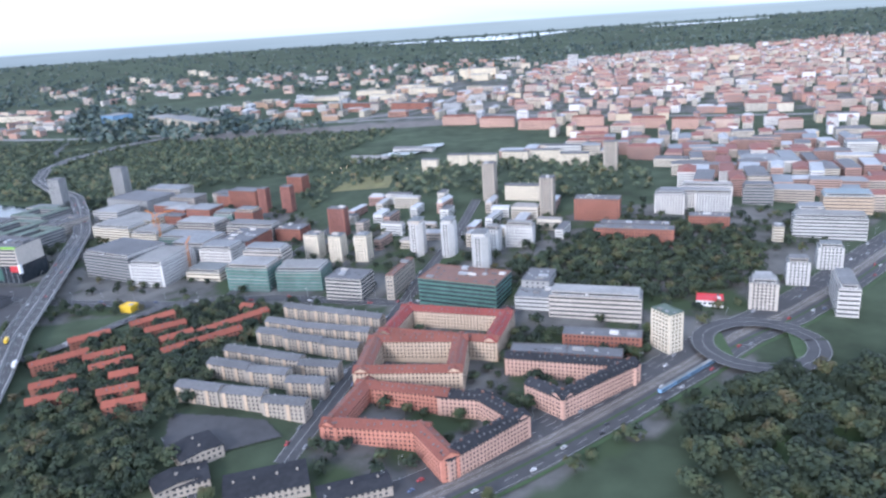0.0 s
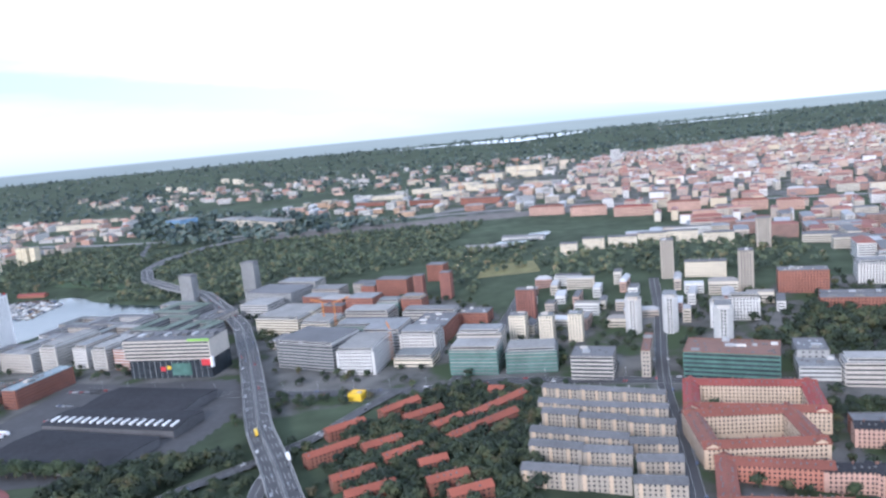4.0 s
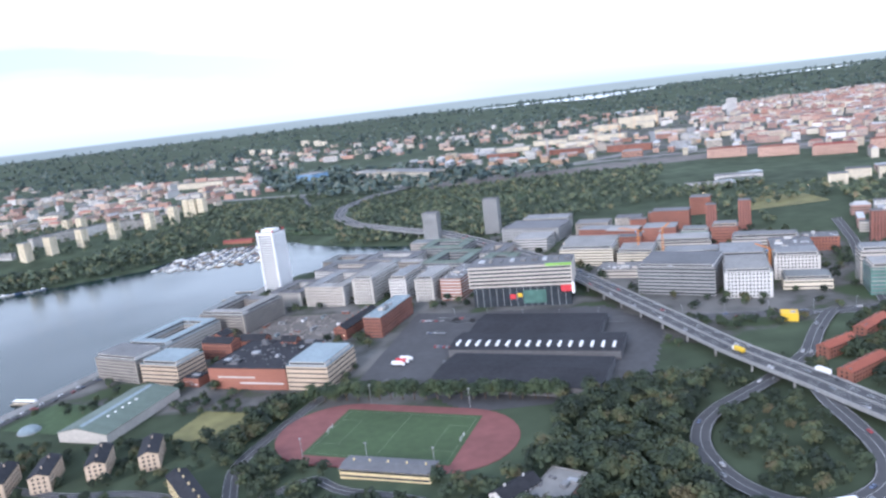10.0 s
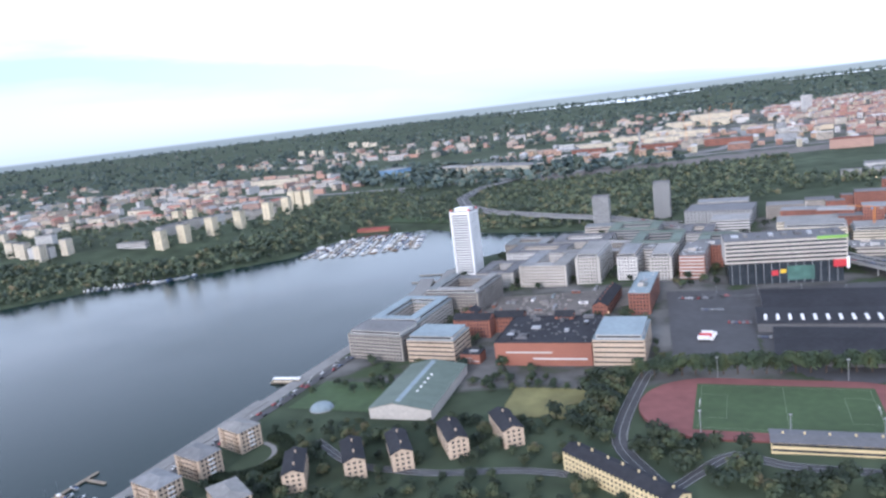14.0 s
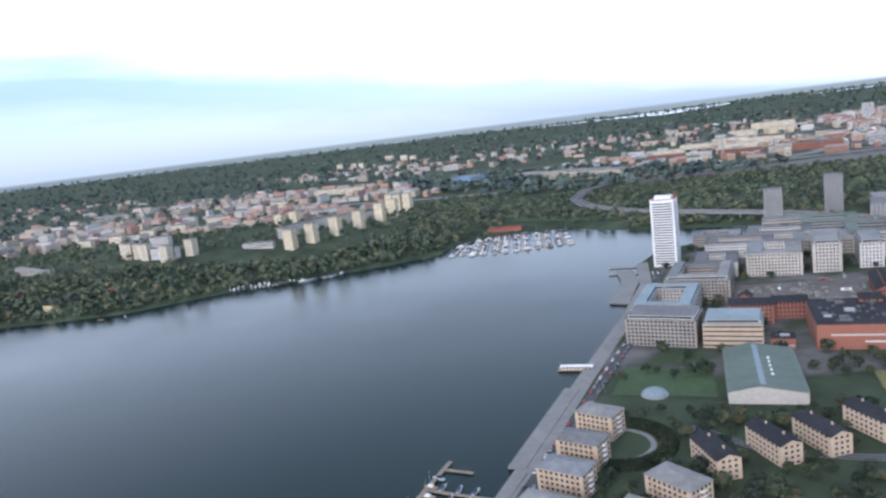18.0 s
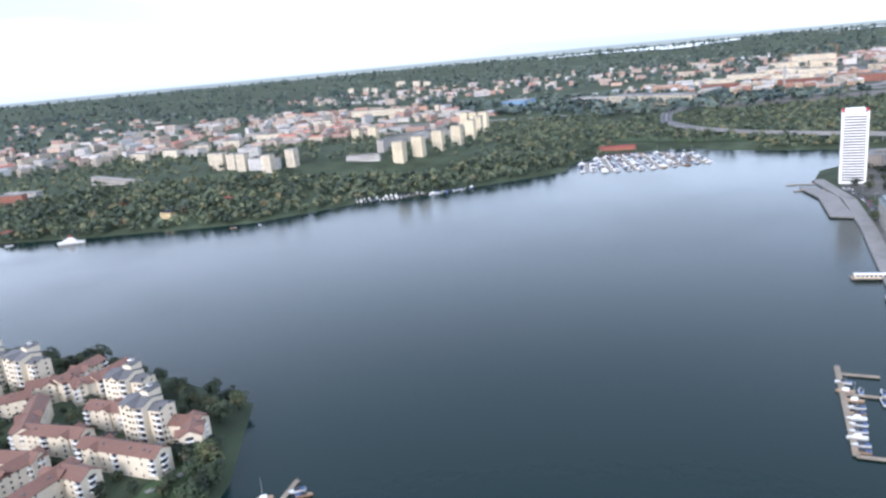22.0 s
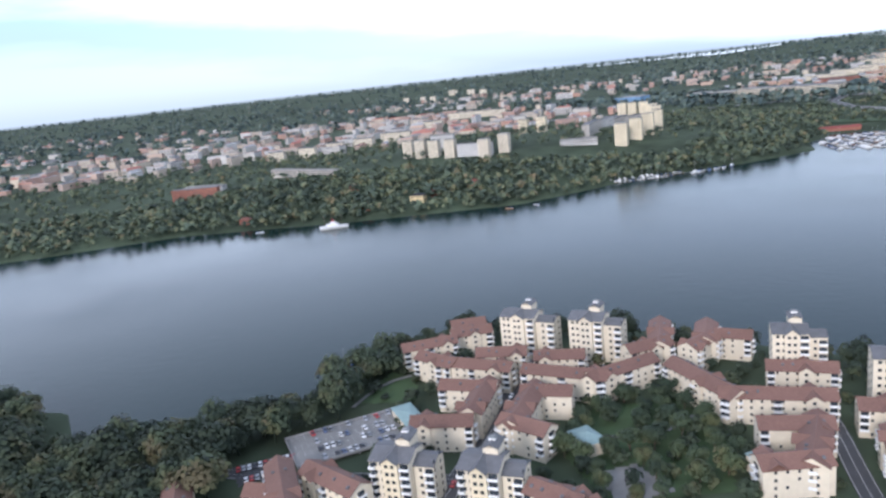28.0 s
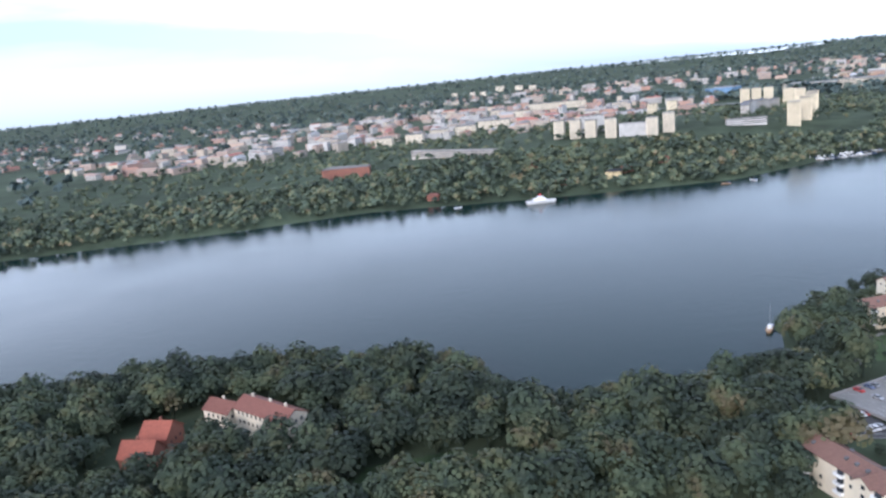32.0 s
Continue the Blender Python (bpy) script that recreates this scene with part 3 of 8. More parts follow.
# roundabout over the avenue
RX, RY = 233, 509
road("roundabout", [(RX + 43 * math.cos(a * math.pi / 16), RY + 43 * math.sin(a * math.pi / 16), 10.4) for a in range(33)], 17, "raised oval roundabout of worn grey asphalt", 2, 0.0)
rb = setting("roundabout_island", Shape(), M["turf"], "grassy islands inside the raised roundabout", "grass")
for s_ in (-1, 1):
    rs = Shape()
    rs.prism([(RX + s_ * 3 + 33 * math.cos(a), RY + 33 * math.sin(a)) for a in np.linspace(-1.2 if s_ > 0 else 2.1, 0.6 if s_ > 0 else 3.9, 14)], 4, 9.6)
    part("lawn", rs, M["turf"], rb, "worn green lawn")
for a in range(10):
    x, y = RX + 43 * math.cos(a * math.pi / 5), RY + 43 * math.sin(a * math.pi / 5)
    part("support", Shape().prism([(x + 1.2 * math.cos(k), y + 1.2 * math.sin(k)) for k in np.linspace(0, 5.5, 8)], 2, 10.3), M["concrete"], rb)

# ---- buildings ----
FOOT = []
rng = random.Random(5)


def row_of_windows(w, d, z, kind, wide, high, gap, ends=True):
    """The panes of one storey, all round, as thin glazed boxes proud of the wall."""
    sh = Shape()
    e = 0.06
    for length, depth, turn in ((w, d, 0), (d, w, 1), (w, d, 2), (d, w, 3)):
        if kind == "ribbon":
            spans = [(-length / 2 + 0.5, length / 2 - 0.5)]
        else:
            n = max(1, int((length - 1.6) / gap))
            spans = [((i - (n - 1) / 2) * gap - wide / 2, (i - (n - 1) / 2) * gap + wide / 2) for i in range(n)]
        for a, b in spans:
            if kind == "sparse" and rng.random() < 0.35:
                continue
            i0 = len(sh.v)
            sh.box(a, -depth / 2 - e, z, b, -depth / 2 + 0.1, z + high, False)
            c_, s_ = (1, 0, -1, 0)[turn], (0, 1, 0, -1)[turn]
            sh.v[i0:] = [(x * c_ - y * s_, x * s_ + y * c_, zz) for x, y, zz in sh.v[i0:]]
    return sh


def gable(w, d, h, rise, over=0.5):
    r = Shape()
    t = 0.35
    a, b = w / 2 + over, d / 2 + over
    zl = h - rise * over / (d / 2)
    r.face((-a, -b, zl), (a, -b, zl), (a, 0, h + rise), (-a, 0, h + rise))
    r.face((a, b, zl), (-a, b, zl), (-a, 0, h + rise), (a, 0, h + rise))
    r.face((-a, -b, zl - t), (-a, 0, h + rise - t), (a, 0, h + rise - t), (a, -b, zl - t))
    r.face((a, b, zl - t), (a, 0, h + rise - t), (-a, 0, h + rise - t), (-a, b, zl - t))
    r.face((-a, -b, zl - t), (a, -b, zl - t), (a, -b, zl), (-a, -b, zl))
    r.face((a, b, zl - t), (-a, b, zl - t), (-a, b, zl), (a, b, zl))
    for s_ in (-a, a):
        r.face((s_, -b, zl - t), (s_, -b, zl), (s_, 0, h + rise), (s_, 0, h + rise - t))
        r.face((s_, b, zl), (s_, b, zl - t), (s_, 0, h + rise - t), (s_, 0, h + rise))
    return r


def hip(w, d, h, rise, over=0.6):
    r = Shape()
    a, b = w / 2 + over, d / 2 + over
    k = max(0.5, a - b * 0.9)
    for p in (((-a, -b, h), (a, -b, h), (k, 0, h + rise), (-k, 0, h + rise)), ((a, b, h), (-a, b, h), (-k, 0, h + rise), (k, 0, h + rise)),
              ((a, -b, h), (a, b, h), (k, 0, h + rise)), ((-a, b, h), (-a, -b, h), (-k, 0, h + rise)), ((-a, b, h), (a, b, h), (a, -b, h), (-a, -b, h))):
        r.face(*p)
    return r


def flat(w, d, h):
    r = Shape()
    r.box(-w / 2, -d / 2, h, w / 2, d / 2, h + 0.25)
    for x0, y0, x1, y1 in ((-w / 2, -d / 2, w / 2, -d / 2 + 0.5), (-w / 2, d / 2 - 0.5, w / 2, d / 2), (-w / 2, -d / 2 + 0.5, -w / 2 + 0.5, d / 2 - 0.5), (w / 2 - 0.5, -d / 2 + 0.5, w / 2, d / 2 - 0.5)):
        r.box(x0, y0, h + 0.25, x1, y1, h + 0.9)
    return r


# wall, roof form, roof, rise, window form, pane width, pane height, spacing, pane, category, label
STYLES = {
    "red_house": ("brick", "gable", "tile_orange", 2.6, "punch", 1.4, 1.4, 3.4, "glass_dark", "house", "three-storey brick house with orange-red tiled gable roof"),
    "grey_row": ("plaster_beige", "gable", "roof_grey", 2.2, "punch", 1.3, 1.4, 3.2, "glass_dark", "row house", "beige plastered terraced apartment block with a dark grey pitched roof"),
    "white_tower": ("plaster_cream", "flat", "roof_green", 0, "punch", 1.6, 1.4, 3.4, "glass_dark", "tower block", "pale plastered ten-storey tower block beside the roundabout"),
    "white_office": ("plaster_white", "flat", "roof_pale", 0, "ribbon", 0, 1.5, 0, "glass_dark", "office building", "white office building with dark window bands and a pale flat roof"),
    "white_low": ("plaster_white", "flat", "roof_pale", 0, "ribbon", 0, 1.3, 0, "glass_dark", "office building", "low white office annex with a pale flat roof"),
    "dark_hall": ("concrete", "flat", "roof_grey", 0, "punch", 2.0, 1.2, 5.0, "glass_dark", "office building", "grey hall with a plain dark flat roof"),
    "green_glass": ("glass_green", "flat", "tile_brown", 0, "ribbon", 0, 1.8, 0, "glass_dark", "office building", "large green glass office building with a stepped flat roof"),
    "ribbon_office": ("plaster_white", "flat", "roof_grey", 0, "ribbon", 0, 1.9, 0, "glass_dark", "office building", "white office block with black window bands and a dark roof"),
    "slab_office": ("plaster_beige", "flat", "tile_brown", 0, "punch", 1.6, 1.5, 3.2, "glass_dark", "office building", "long beige office slab with a brown flat roof"),
    "round_tower": ("plaster_white", "flat", "roof_pale", 0, "punch", 1.7, 2.2, 3.0, "glass_dark", "tower block", "white rounded residential tower with tall dark windows"),
    "pale_tower": ("plaster_cream", "flat", "roof_pale", 0, "punch", 1.6, 1.4, 3.2, "glass_dark", "tower block", "pale cream apartment tower with a flat roof"),
    "glass_office": ("glass_green", "flat", "roof_pale", 0, "ribbon", 0, 1.2, 0, "roof_pale", "office building", "grey-green glass office block with a pale roof terrace"),
    "brick_slab": ("brick", "flat", "roof_grey", 0, "punch", 1.6, 1.4, 3.2, "glass_dark", "brick block", "red brick apartment block with a grey flat roof"),
    "brick_tower": ("brick_dark", "flat", "roof_grey", 0, "punch", 1.6, 1.4, 3.2, "glass_dark", "tower block", "dark red brick tower block"),
    "white_block": ("plaster_white", "flat", "roof_pale", 0, "punch", 1.7, 1.7, 3.2, "glass_dark", "apartment block", "white apartment block with rows of square dark windows"),
    "slab_block": ("plaster_cream", "gable", "roof_grey", 1.8, "punch", 1.5, 1.4, 3.2, "glass_dark", "apartment block", "cream slab apartment block on a wooded hill"),
    "hill_tower": ("plaster_beige", "flat", "roof_grey", 0, "punch", 1.7, 1.4, 3.2, "glass_dark", "tower block", "beige point tower rising over hillside trees"),
    "dark_depot": ("roof_grey", "gable", "roof_dark", 2.4, "none", 0, 0, 0, "", "depot hall", "wide depot hall with a black felt roof and white rooflights"),
    "brick_shop": ("brick", "flat", "roof_dark", 0, "none", 0, 0, 0, "", "shop building", "long red-orange brick shopping hall with a dark roof"),
    "pale_office": ("plaster_peach", "flat", "roof_blue", 0, "ribbon", 0, 1.2, 0, "glass_dark", "office building", "peach and brick office block with a pale blue-grey roof"),
    "quay_flats": ("plaster_taupe", "flat", "roof_pale", 0, "punch", 2.0, 1.6, 3.2, "glass_dark", "apartment block", "grey-beige waterfront apartment block with recessed top floor"),
    "castle_brick": ("brick", "gable", "roof_dark", 4.0, "punch", 1.4, 1.9, 3.0, "glass_dark", "factory building", "old orange-red brick factory with a steep dark roof"),
    "blue_roof_flats": ("plaster_white", "flat", "roof_blue", 0, "punch", 1.8, 1.5, 3.2, "glass_dark", "apartment block", "white waterfront apartments with pale blue metal roofs"),
    "round_office": ("brick", "flat", "roof_pale", 0, "ribbon", 0, 1.4, 0, "plaster_white", "office building", "rounded red and white banded corner building"),
    "slab_tower": ("concrete", "flat", "roof_grey", 0, "punch", 1.6, 1.5, 2.8, "glass_dark", "tower block", "dark grey concrete office tower"),
    "teal_brick": ("brick", "flat", "roof_blue", 0, "punch", 1.5, 1.7, 2.9, "glass_dark", "brick block", "long orange-red brick block with a pale teal roof"),
    "pale_flats": ("plaster_white", "flat", "roof_grey", 0, "punch", 1.9, 1.6, 3.1, "glass_dark", "apartment block", "pale waterfront apartment block round a courtyard with a grey roof"),
    "grey_court": ("concrete", "flat", "roof_green", 0, "ribbon", 0, 1.5, 0, "glass_dark", "office building", "grey office block round a courtyard with planted roof"),
    "plain_depot": ("roof_grey", "gable", "roof_dark", 2.4, "none", 0, 0, 0, "", "depot hall", "wide depot hall with a plain black felt roof"),
    "arc_tower": ("plaster_butter", "flat", "roof_pale", 0, "punch", 1.7, 1.4, 3.0, "glass_dark", "tower block", "cream tower block in an arc above the lakeside wood"),
    "slab_white": ("plaster_white", "flat", "roof_grey", 0, "punch", 1.4, 1.2, 3.2, "glass_dark", "apartment block", "long white slab block on the far wooded hill"),
    "red_cottage": ("brick", "hip", "tile_red", 2.2, "punch", 1.0, 1.2, 3.0, "glass_dark", "cottage", "small red cottage on the wooded lakeside"),
    "far_works": ("plaster_butter", "flat", "roof_pale", 0, "ribbon", 0, 1.6, 0, "glass_far", "industrial works", "large pale industrial works beyond the railway"),
    "quay_house": ("plaster_peach", "hip", "roof_pale", 2.6, "punch", 1.6, 1.5, 3.0, "glass_dark", "apartment house", "peach apartment house with balconies and pale grey hipped roof"),
    "point_house": ("plaster_peach", "gable", "roof_dark", 2.6, "punch", 1.6, 1.4, 3.4, "glass_dark", "apartment house", "small cream apartment house with a dark gable roof among trees"),
    "long_house": ("plaster_yellow", "gable", "roof_dark", 2.6, "punch", 1.4, 1.3, 2.9, "glass_dark", "apartment house", "long yellow plastered apartment house with a dark pitched roof"),
    "wood_house": ("plaster_white", "gable", "roof_dark", 3.4, "punch", 1.4, 1.3, 3.4, "glass_dark", "house", "white house with a dark gable roof among tall trees"),
    "wood_hall": ("plaster_pink", "flat", "paving", 0, "punch", 1.6, 1.4, 3.4, "glass_dark", "hall", "low brick hall with a pale brown flat roof in the wood"),
    "grandstand": ("plaster_yellow", "gable", "roof_grey", 1.2, "ribbon", 1.6, 1.4, 3.6, "glass_dark", "grandstand", "low grandstand building with a long grey roof beside the running track"),
    "cream_tower": ("plaster_cream", "gable", "roof_grey", 2.8, "sparse", 1.0, 1.2, 4.0, "glass_dark", "apartment tower", "cream stepped apartment tower with balconies and grey pitched roof"),
    "cream_house": ("plaster_cream", "gable", "tile_brown", 3.0, "sparse", 1.0, 1.2, 4.0, "glass_dark", "apartment house", "cream apartment house with brown tiled pitched roof and white balconies"),
    "manor": ("plaster_cream", "gable", "tile_red", 3.4, "punch", 1.2, 1.6, 3.0, "glass_dark", "manor house", "old manor house with a red tiled roof deep in the trees"),
    "red_barn": ("brick", "gable", "tile_orange", 5.2, "punch", 1.0, 1.2, 3.5, "glass_dark", "barn", "small barn with a bright orange-red tiled roof"),
    "low_slab": ("plaster_white", "flat", "roof_pale", 0, "ribbon", 0, 1.3, 0, "glass_dark", "apartment block", "long low white block at the edge of the wood"),
    "step_tower": ("plaster_cream", "flat", "roof_pale", 0, "punch", 1.8, 1.4, 3.2, "glass_dark", "apartment block", "stepped cream apartment tower above the lakeside wood"),
    "long_depot": ("plaster_cream", "flat", "roof_pale", 0, "ribbon", 0, 1.8, 0, "glass_dark", "depot", "very long cream industrial building beyond the motorway"),
    "blue_office": ("glass_blue", "flat", "roof_pale", 0, "none", 0, 0, 0, "", "arena", "arena-like building with a blue glazed end wall"),
    "villa": ("plaster_yellow", "hip", "roof_dark", 2.6, "punch", 1.2, 1.4, 2.6, "glass_dark", "villa", "yellow lakeside villa with a dark hipped roof"),
    "cream_office": ("plaster_cream", "flat", "roof_pale", 0, "ribbon", 0, 1.3, 0, "glass_dark", "office building", "cream office block with stepped floors and narrow window bands"),
    "orange_block": ("brick", "flat", "roof_pale", 0, "punch", 1.7, 1.5, 3.0, "glass_dark", "apartment block", "orange brick apartment block under a tower crane"),
    "grey_office": ("concrete", "flat", "roof_grey", 0, "ribbon", 0, 1.5, 0, "glass_dark", "office building", "grey office complex with louvred facade beside the motorway"),
    "dark_school": ("plaster_beige", "gable", "roof_dark", 1.6, "punch", 1.6, 1.4, 3.4, "glass_dark", "school building", "low beige school building with a wide dark grey roof"),
    "station": ("white_paint", "flat", "red_paint", 0, "punch", 2.5, 2.2, 4.0, "glass_dark", "petrol station", "small petrol station with red-edged canopy"),
    "yellow_shed": ("yellow_paint", "flat", "yellow_paint", 0, "none", 0, 0, 0, "", "shed", "bright yellow shed beside the cross street"),
    "pink_front": ("plaster_pink", "hip", "tile_red", 4.0, "punch", 1.6, 1.8, 3.4, "glass_dark", "town house", "pink and cream town house row with red roofs"),
    "dam_hall": ("plaster_white", "gable", "roof_pale", 2.5, "punch", 1.6, 1.4, 4.0, "glass_dark", "boathouse", "long pale waterside hall along the canal"),
    "red_court": ("plaster_peach", "gable", "tile_red", 3.2, "punch", 1.3, 1.5, 2.9, "glass_dark", "courtyard block", "pink plastered perimeter block with red tiled roofs round a courtyard"),
    "rose_court": ("plaster_rose", "gable", "tile_red", 3.2, "punch", 1.3, 1.5, 2.9, "glass_dark", "courtyard block", "red plastered perimeter block with red tiled roof on the avenue"),
    "dark_court": ("plaster_pink", "gable", "roof_dark", 3.0, "punch", 1.3, 1.5, 2.9, "glass_dark", "courtyard block", "pink and yellow plastered perimeter block with dark roofs along the avenue"),
}
rng = random.Random(5)


def wing(root, m, style, w, d, h, n, near=True, ends=(0, 0)):
    """Walls, roof, window rows and roof fittings of one wing, as parts of root."""
    wall, form, roof, rise, win, pw, ph, gap, pane, _, _ = STYLES[style]
    s = Shape()
    if style == "round_tower":
        c = 0.30
        s.prism([(-w / 2 + w * c, -d / 2), (w / 2 - w * c, -d / 2), (w / 2, -d / 2 + d * c), (w / 2, d / 2 - d * c), (w / 2 - w * c, d / 2), (-w / 2 + w * c, d / 2), (-w / 2, d / 2 - d * c), (-w / 2, -d / 2 + d * c)], -6, h)
    else:
        s.box(-w / 2, -d / 2, -8, w / 2, d / 2, h)
    if form == "gable":
        for x in (-w / 2, w / 2):
            s.face((x, -d / 2, h), (x, d / 2, h), (x, 0, h + rise - 0.36))
    part("wall", s, M[wall], root, m=m)
    if form == "gable":
        part("roof", gable(w, d, h, rise), M[roof], root, m=m)
    elif form == "hip":
        part("roof", hip(w, d, h, rise), M[roof], root, m=m)
    elif style == "round_tower":
        part("crown", Shape().box(-w * 0.33, -d * 0.33, h, w * 0.33, d * 0.33, h + 4), M["plaster_white"], root, m=m)
        part("roof", hip(w * 0.8, d * 0.8, h + 4, 1.6), M["roof_pale"], root, m=m)
    else:
        part("roof", flat(w, d, h), M[roof], root, m=m)
    if win != "none":
        st = h / n
        whole = Shape()
        for i in range(n):
            z = i * st + (st - ph) * 0.55
            if style == "round_tower":
                rw = row_of_windows(w * 0.40 + 1.6, d, z, win, pw, ph, gap)
                tagged(part("glazing", rw, M[pane], root, m=m), kind="stuff")
                continue
            rw = row_of_windows(w, d, z, win, pw, ph, gap)
            if near:
                tagged(part("glazing", rw, M[pane], root, m=m), kind="stuff")
            else:
                k = len(whole.v)
                whole.v += rw.v
                whole.f += [tuple(k + q for q in f) for f in rw.f]
        if whole.v:
            tagged(part("glazing", whole, M[pane], root, m=m), kind="stuff")
    if near and form == "flat" and style != "round_tower":
        for _ in range(max(1, int(w * d / 350))):
            a, b, c = rng.uniform(1.2, 4.5), rng.uniform(1.2, 3.0), rng.uniform(0.9, 2.4)
            x, y = rng.uniform(-w / 2 + a + 1, w / 2 - a - 1) if w > 2 * a + 3 else 0, rng.uniform(-d / 2 + b + 1, d / 2 - b - 1) if d > 2 * b + 3 else 0
            part("roof_unit", Shape().box(x - a, y - b, h + 0.25, x + a, y + b, h + 0.25 + c).box(x - a * 0.5, y - b * 0.5, h + 0.2 + c, x + a * 0.4, y + b * 0.3, h + 0.7 + c), M[rng.choice(["metal_grey", "roof_pale", "plaster_white"] if roof != "roof_dark" else ["roof_grey", "roof_dark", "metal_grey"])], root, m=m)
        cl = Shape()
        for _ in range(int(w * d / 110)):
            a, c = rng.uniform(0.4, 1.3), rng.uniform(0.4, 1.3)
            x, y = rng.uniform(-w / 2 + 2, w / 2 - 2), rng.uniform(-d / 2 + 2, d / 2 - 2)
            cl.box(x - a, y - a * 0.7, h + 0.25, x + a, y + a * 0.7, h + 0.25 + c)
        if cl.v and w > 6 and d > 6:
            tagged(part("roof_vent", cl, M[rng.choice(["metal_grey", "roof_grey", "plaster_white"] if roof != "roof_dark" else ["roof_grey", "roof_grey"])], root, m=m), kind="stuff")
    if near and style in ("white_block", "white_office", "grey_office", "pale_office", "blue_roof_flats", "quay_flats", "pale_flats", "glass_office", "cream_office", "orange_block") and w > 15 and d > 12.5:
        a, b = w / 2 - 2.4, d / 2 - 2.6
        part("penthouse", Shape().box(-a, -b, h + 0.25, a, b, h + 3.4), M["plaster_white" if style != "orange_block" else "plaster_peach"], root, m=m)
        part("penthouse_glazing", Shape().box(-a + 0.6, -b - 0.06, h + 1.0, a - 0.6, b + 0.06, h + 2.6), M["glass_dark"], root, m=m)
        part("penthouse_roof", Shape().box(-a - 0.5, -b - 0.5, h + 3.4, a + 0.5, b + 0.5, h + 3.75), M[roof], root, m=m)
        h += 3.5
    if near and form == "gable" and win != "none" and style != "cream_house":
        for k in range(max(1, int(w / 11))):
            x = -w / 2 + (k + 0.5) * w / max(1, int(w / 11)) + rng.uniform(-1, 1)
            part("chimney", Shape().box(x - 0.45, 0.3, h + rise * 0.55, x + 0.45, 1.1, h + rise + 1.0).box(x - 0.55, 0.2, h + rise + 1.0, x + 0.55, 1.2, h + rise + 1.15), M["roof_pale" if style == "grey_row" else "tile_brown" if "court" in style or style == "red_house" else wall], root, m=m)
    if style in ("red_court", "rose_court", "dark_court", "red_house", "cream_house"):
        rw = Shape()
        for side in (-1, 1):
            for k in range(int(w / 4.2)):
                if rng.random() < (0.75 if "court" in style else 0.3):
                    x, y = -w / 2 + 2.5 + k * 4.2 + rng.uniform(-0.5, 0.5), side * d * rng.uniform(0.2, 0.3)
                    z = h + rise * (1 - abs(y) / (d / 2))
                    rw.box(x - 0.5, y - 0.6, z - 0.5, x + 0.5, y + 0.6, z + 0.55)
        if rw.v:
            tagged(part("roof_window", rw, M["roof_grey"], root, m=m), kind="stuff")
    if style in ("grey_row",):
        for k in range(max(1, int(w / 11))):
            x = -w / 2 + (k + 0.25) * w / max(1, int(w / 11))
            part("stair_bay", Shape().box(x - 1.2, -d / 2 - 0.5, -3, x + 1.2, -d / 2 + 0.1, h - 0.2), M["plaster_peach"], root, m=m)
    if style == "dark_depot":
        for k in range(int(w / 9)):
            x = -w / 2 + 5 + k * 9
            part("rooflight", Shape().box(x, -d * 0.36, h + rise * 0.28, x + 2.2, -d * 0.12, h + rise * 0.76 + 0.5), M["white_paint"], root, m=m)
    if style == "brick_shop":
        part("pale_band", Shape().box(-w * 0.38, -d / 2 - 0.15, h * 0.55, w * 0.1, -d / 2, h * 0.62), M["plaster_white"], root, m=m)
        part("pale_band", Shape().box(-w * 0.1, -d / 2 - 0.15, h * 0.28, w * 0.45, -d / 2, h * 0.35), M["plaster_white"], root, m=m)
    if style == "cream_house" and w > 20:
        x = rng.choice((-0.28, 0.3, 0.05)) * w
        part("front_gable", Shape().box(x - 3, -d / 2 - 1.1, -4, x + 3, -d / 2 + 0.2, h + 0.3), M[wall], root, m=m)
        gr = gable(d + 2.2, 6.4, h + 0.2, 2.2, 0.4).moved(pose(0, 0, 0, 0, 0, 90)).moved(pose(x, -0.6, 0))
        part("gable_roof", gr, M[roof], root, m=m)
        tip = Shape()
        tip.face((x - 3, -d / 2 - 1.1, h + 0.3), (x + 3, -d / 2 - 1.1, h + 0.3), (x, -d / 2 - 1.1, h + 2.1))
        part("gable_wall", tip, M[wall], root, m=m)
        for i in range(n):
            part("gable_window", Shape().box(x - 0.7, -d / 2 - 1.16, i * h / n + 1.0, x + 0.7, -d / 2 - 1.0, i * h / n + 2.3), M["glass_dark"], root, m=m)
    if style in ("cream_house", "cream_tower", "quay_house"):
        xs2 = [-w / 2 + 1.8, w / 2 - 1.8] if style != "quay_house" else [-w * 0.3, w * 0.3]
        if w > 30:
            xs2.append(0.0)
        if style != "quay_house":
            # dark panels behind the balconies: glass door and recess shade in one colour
            dr = Shape()
            for x in xs2:
                for i in range(1, n):
                    dr.box(x - 1.4, -d / 2 - 0.08, i * h / n + 0.3, x + 1.4, -d / 2 + 0.1, i * h / n + 2.4)
            for i in range(1, n):
                dr.box(w / 2 - 0.1, -1.6, i * h / n + 0.3, w / 2 + 0.08, 1.6, i * h / n + 2.4)
            tagged(part("balcony_door", dr, M["glass_dark"], root, m=m), kind="stuff")
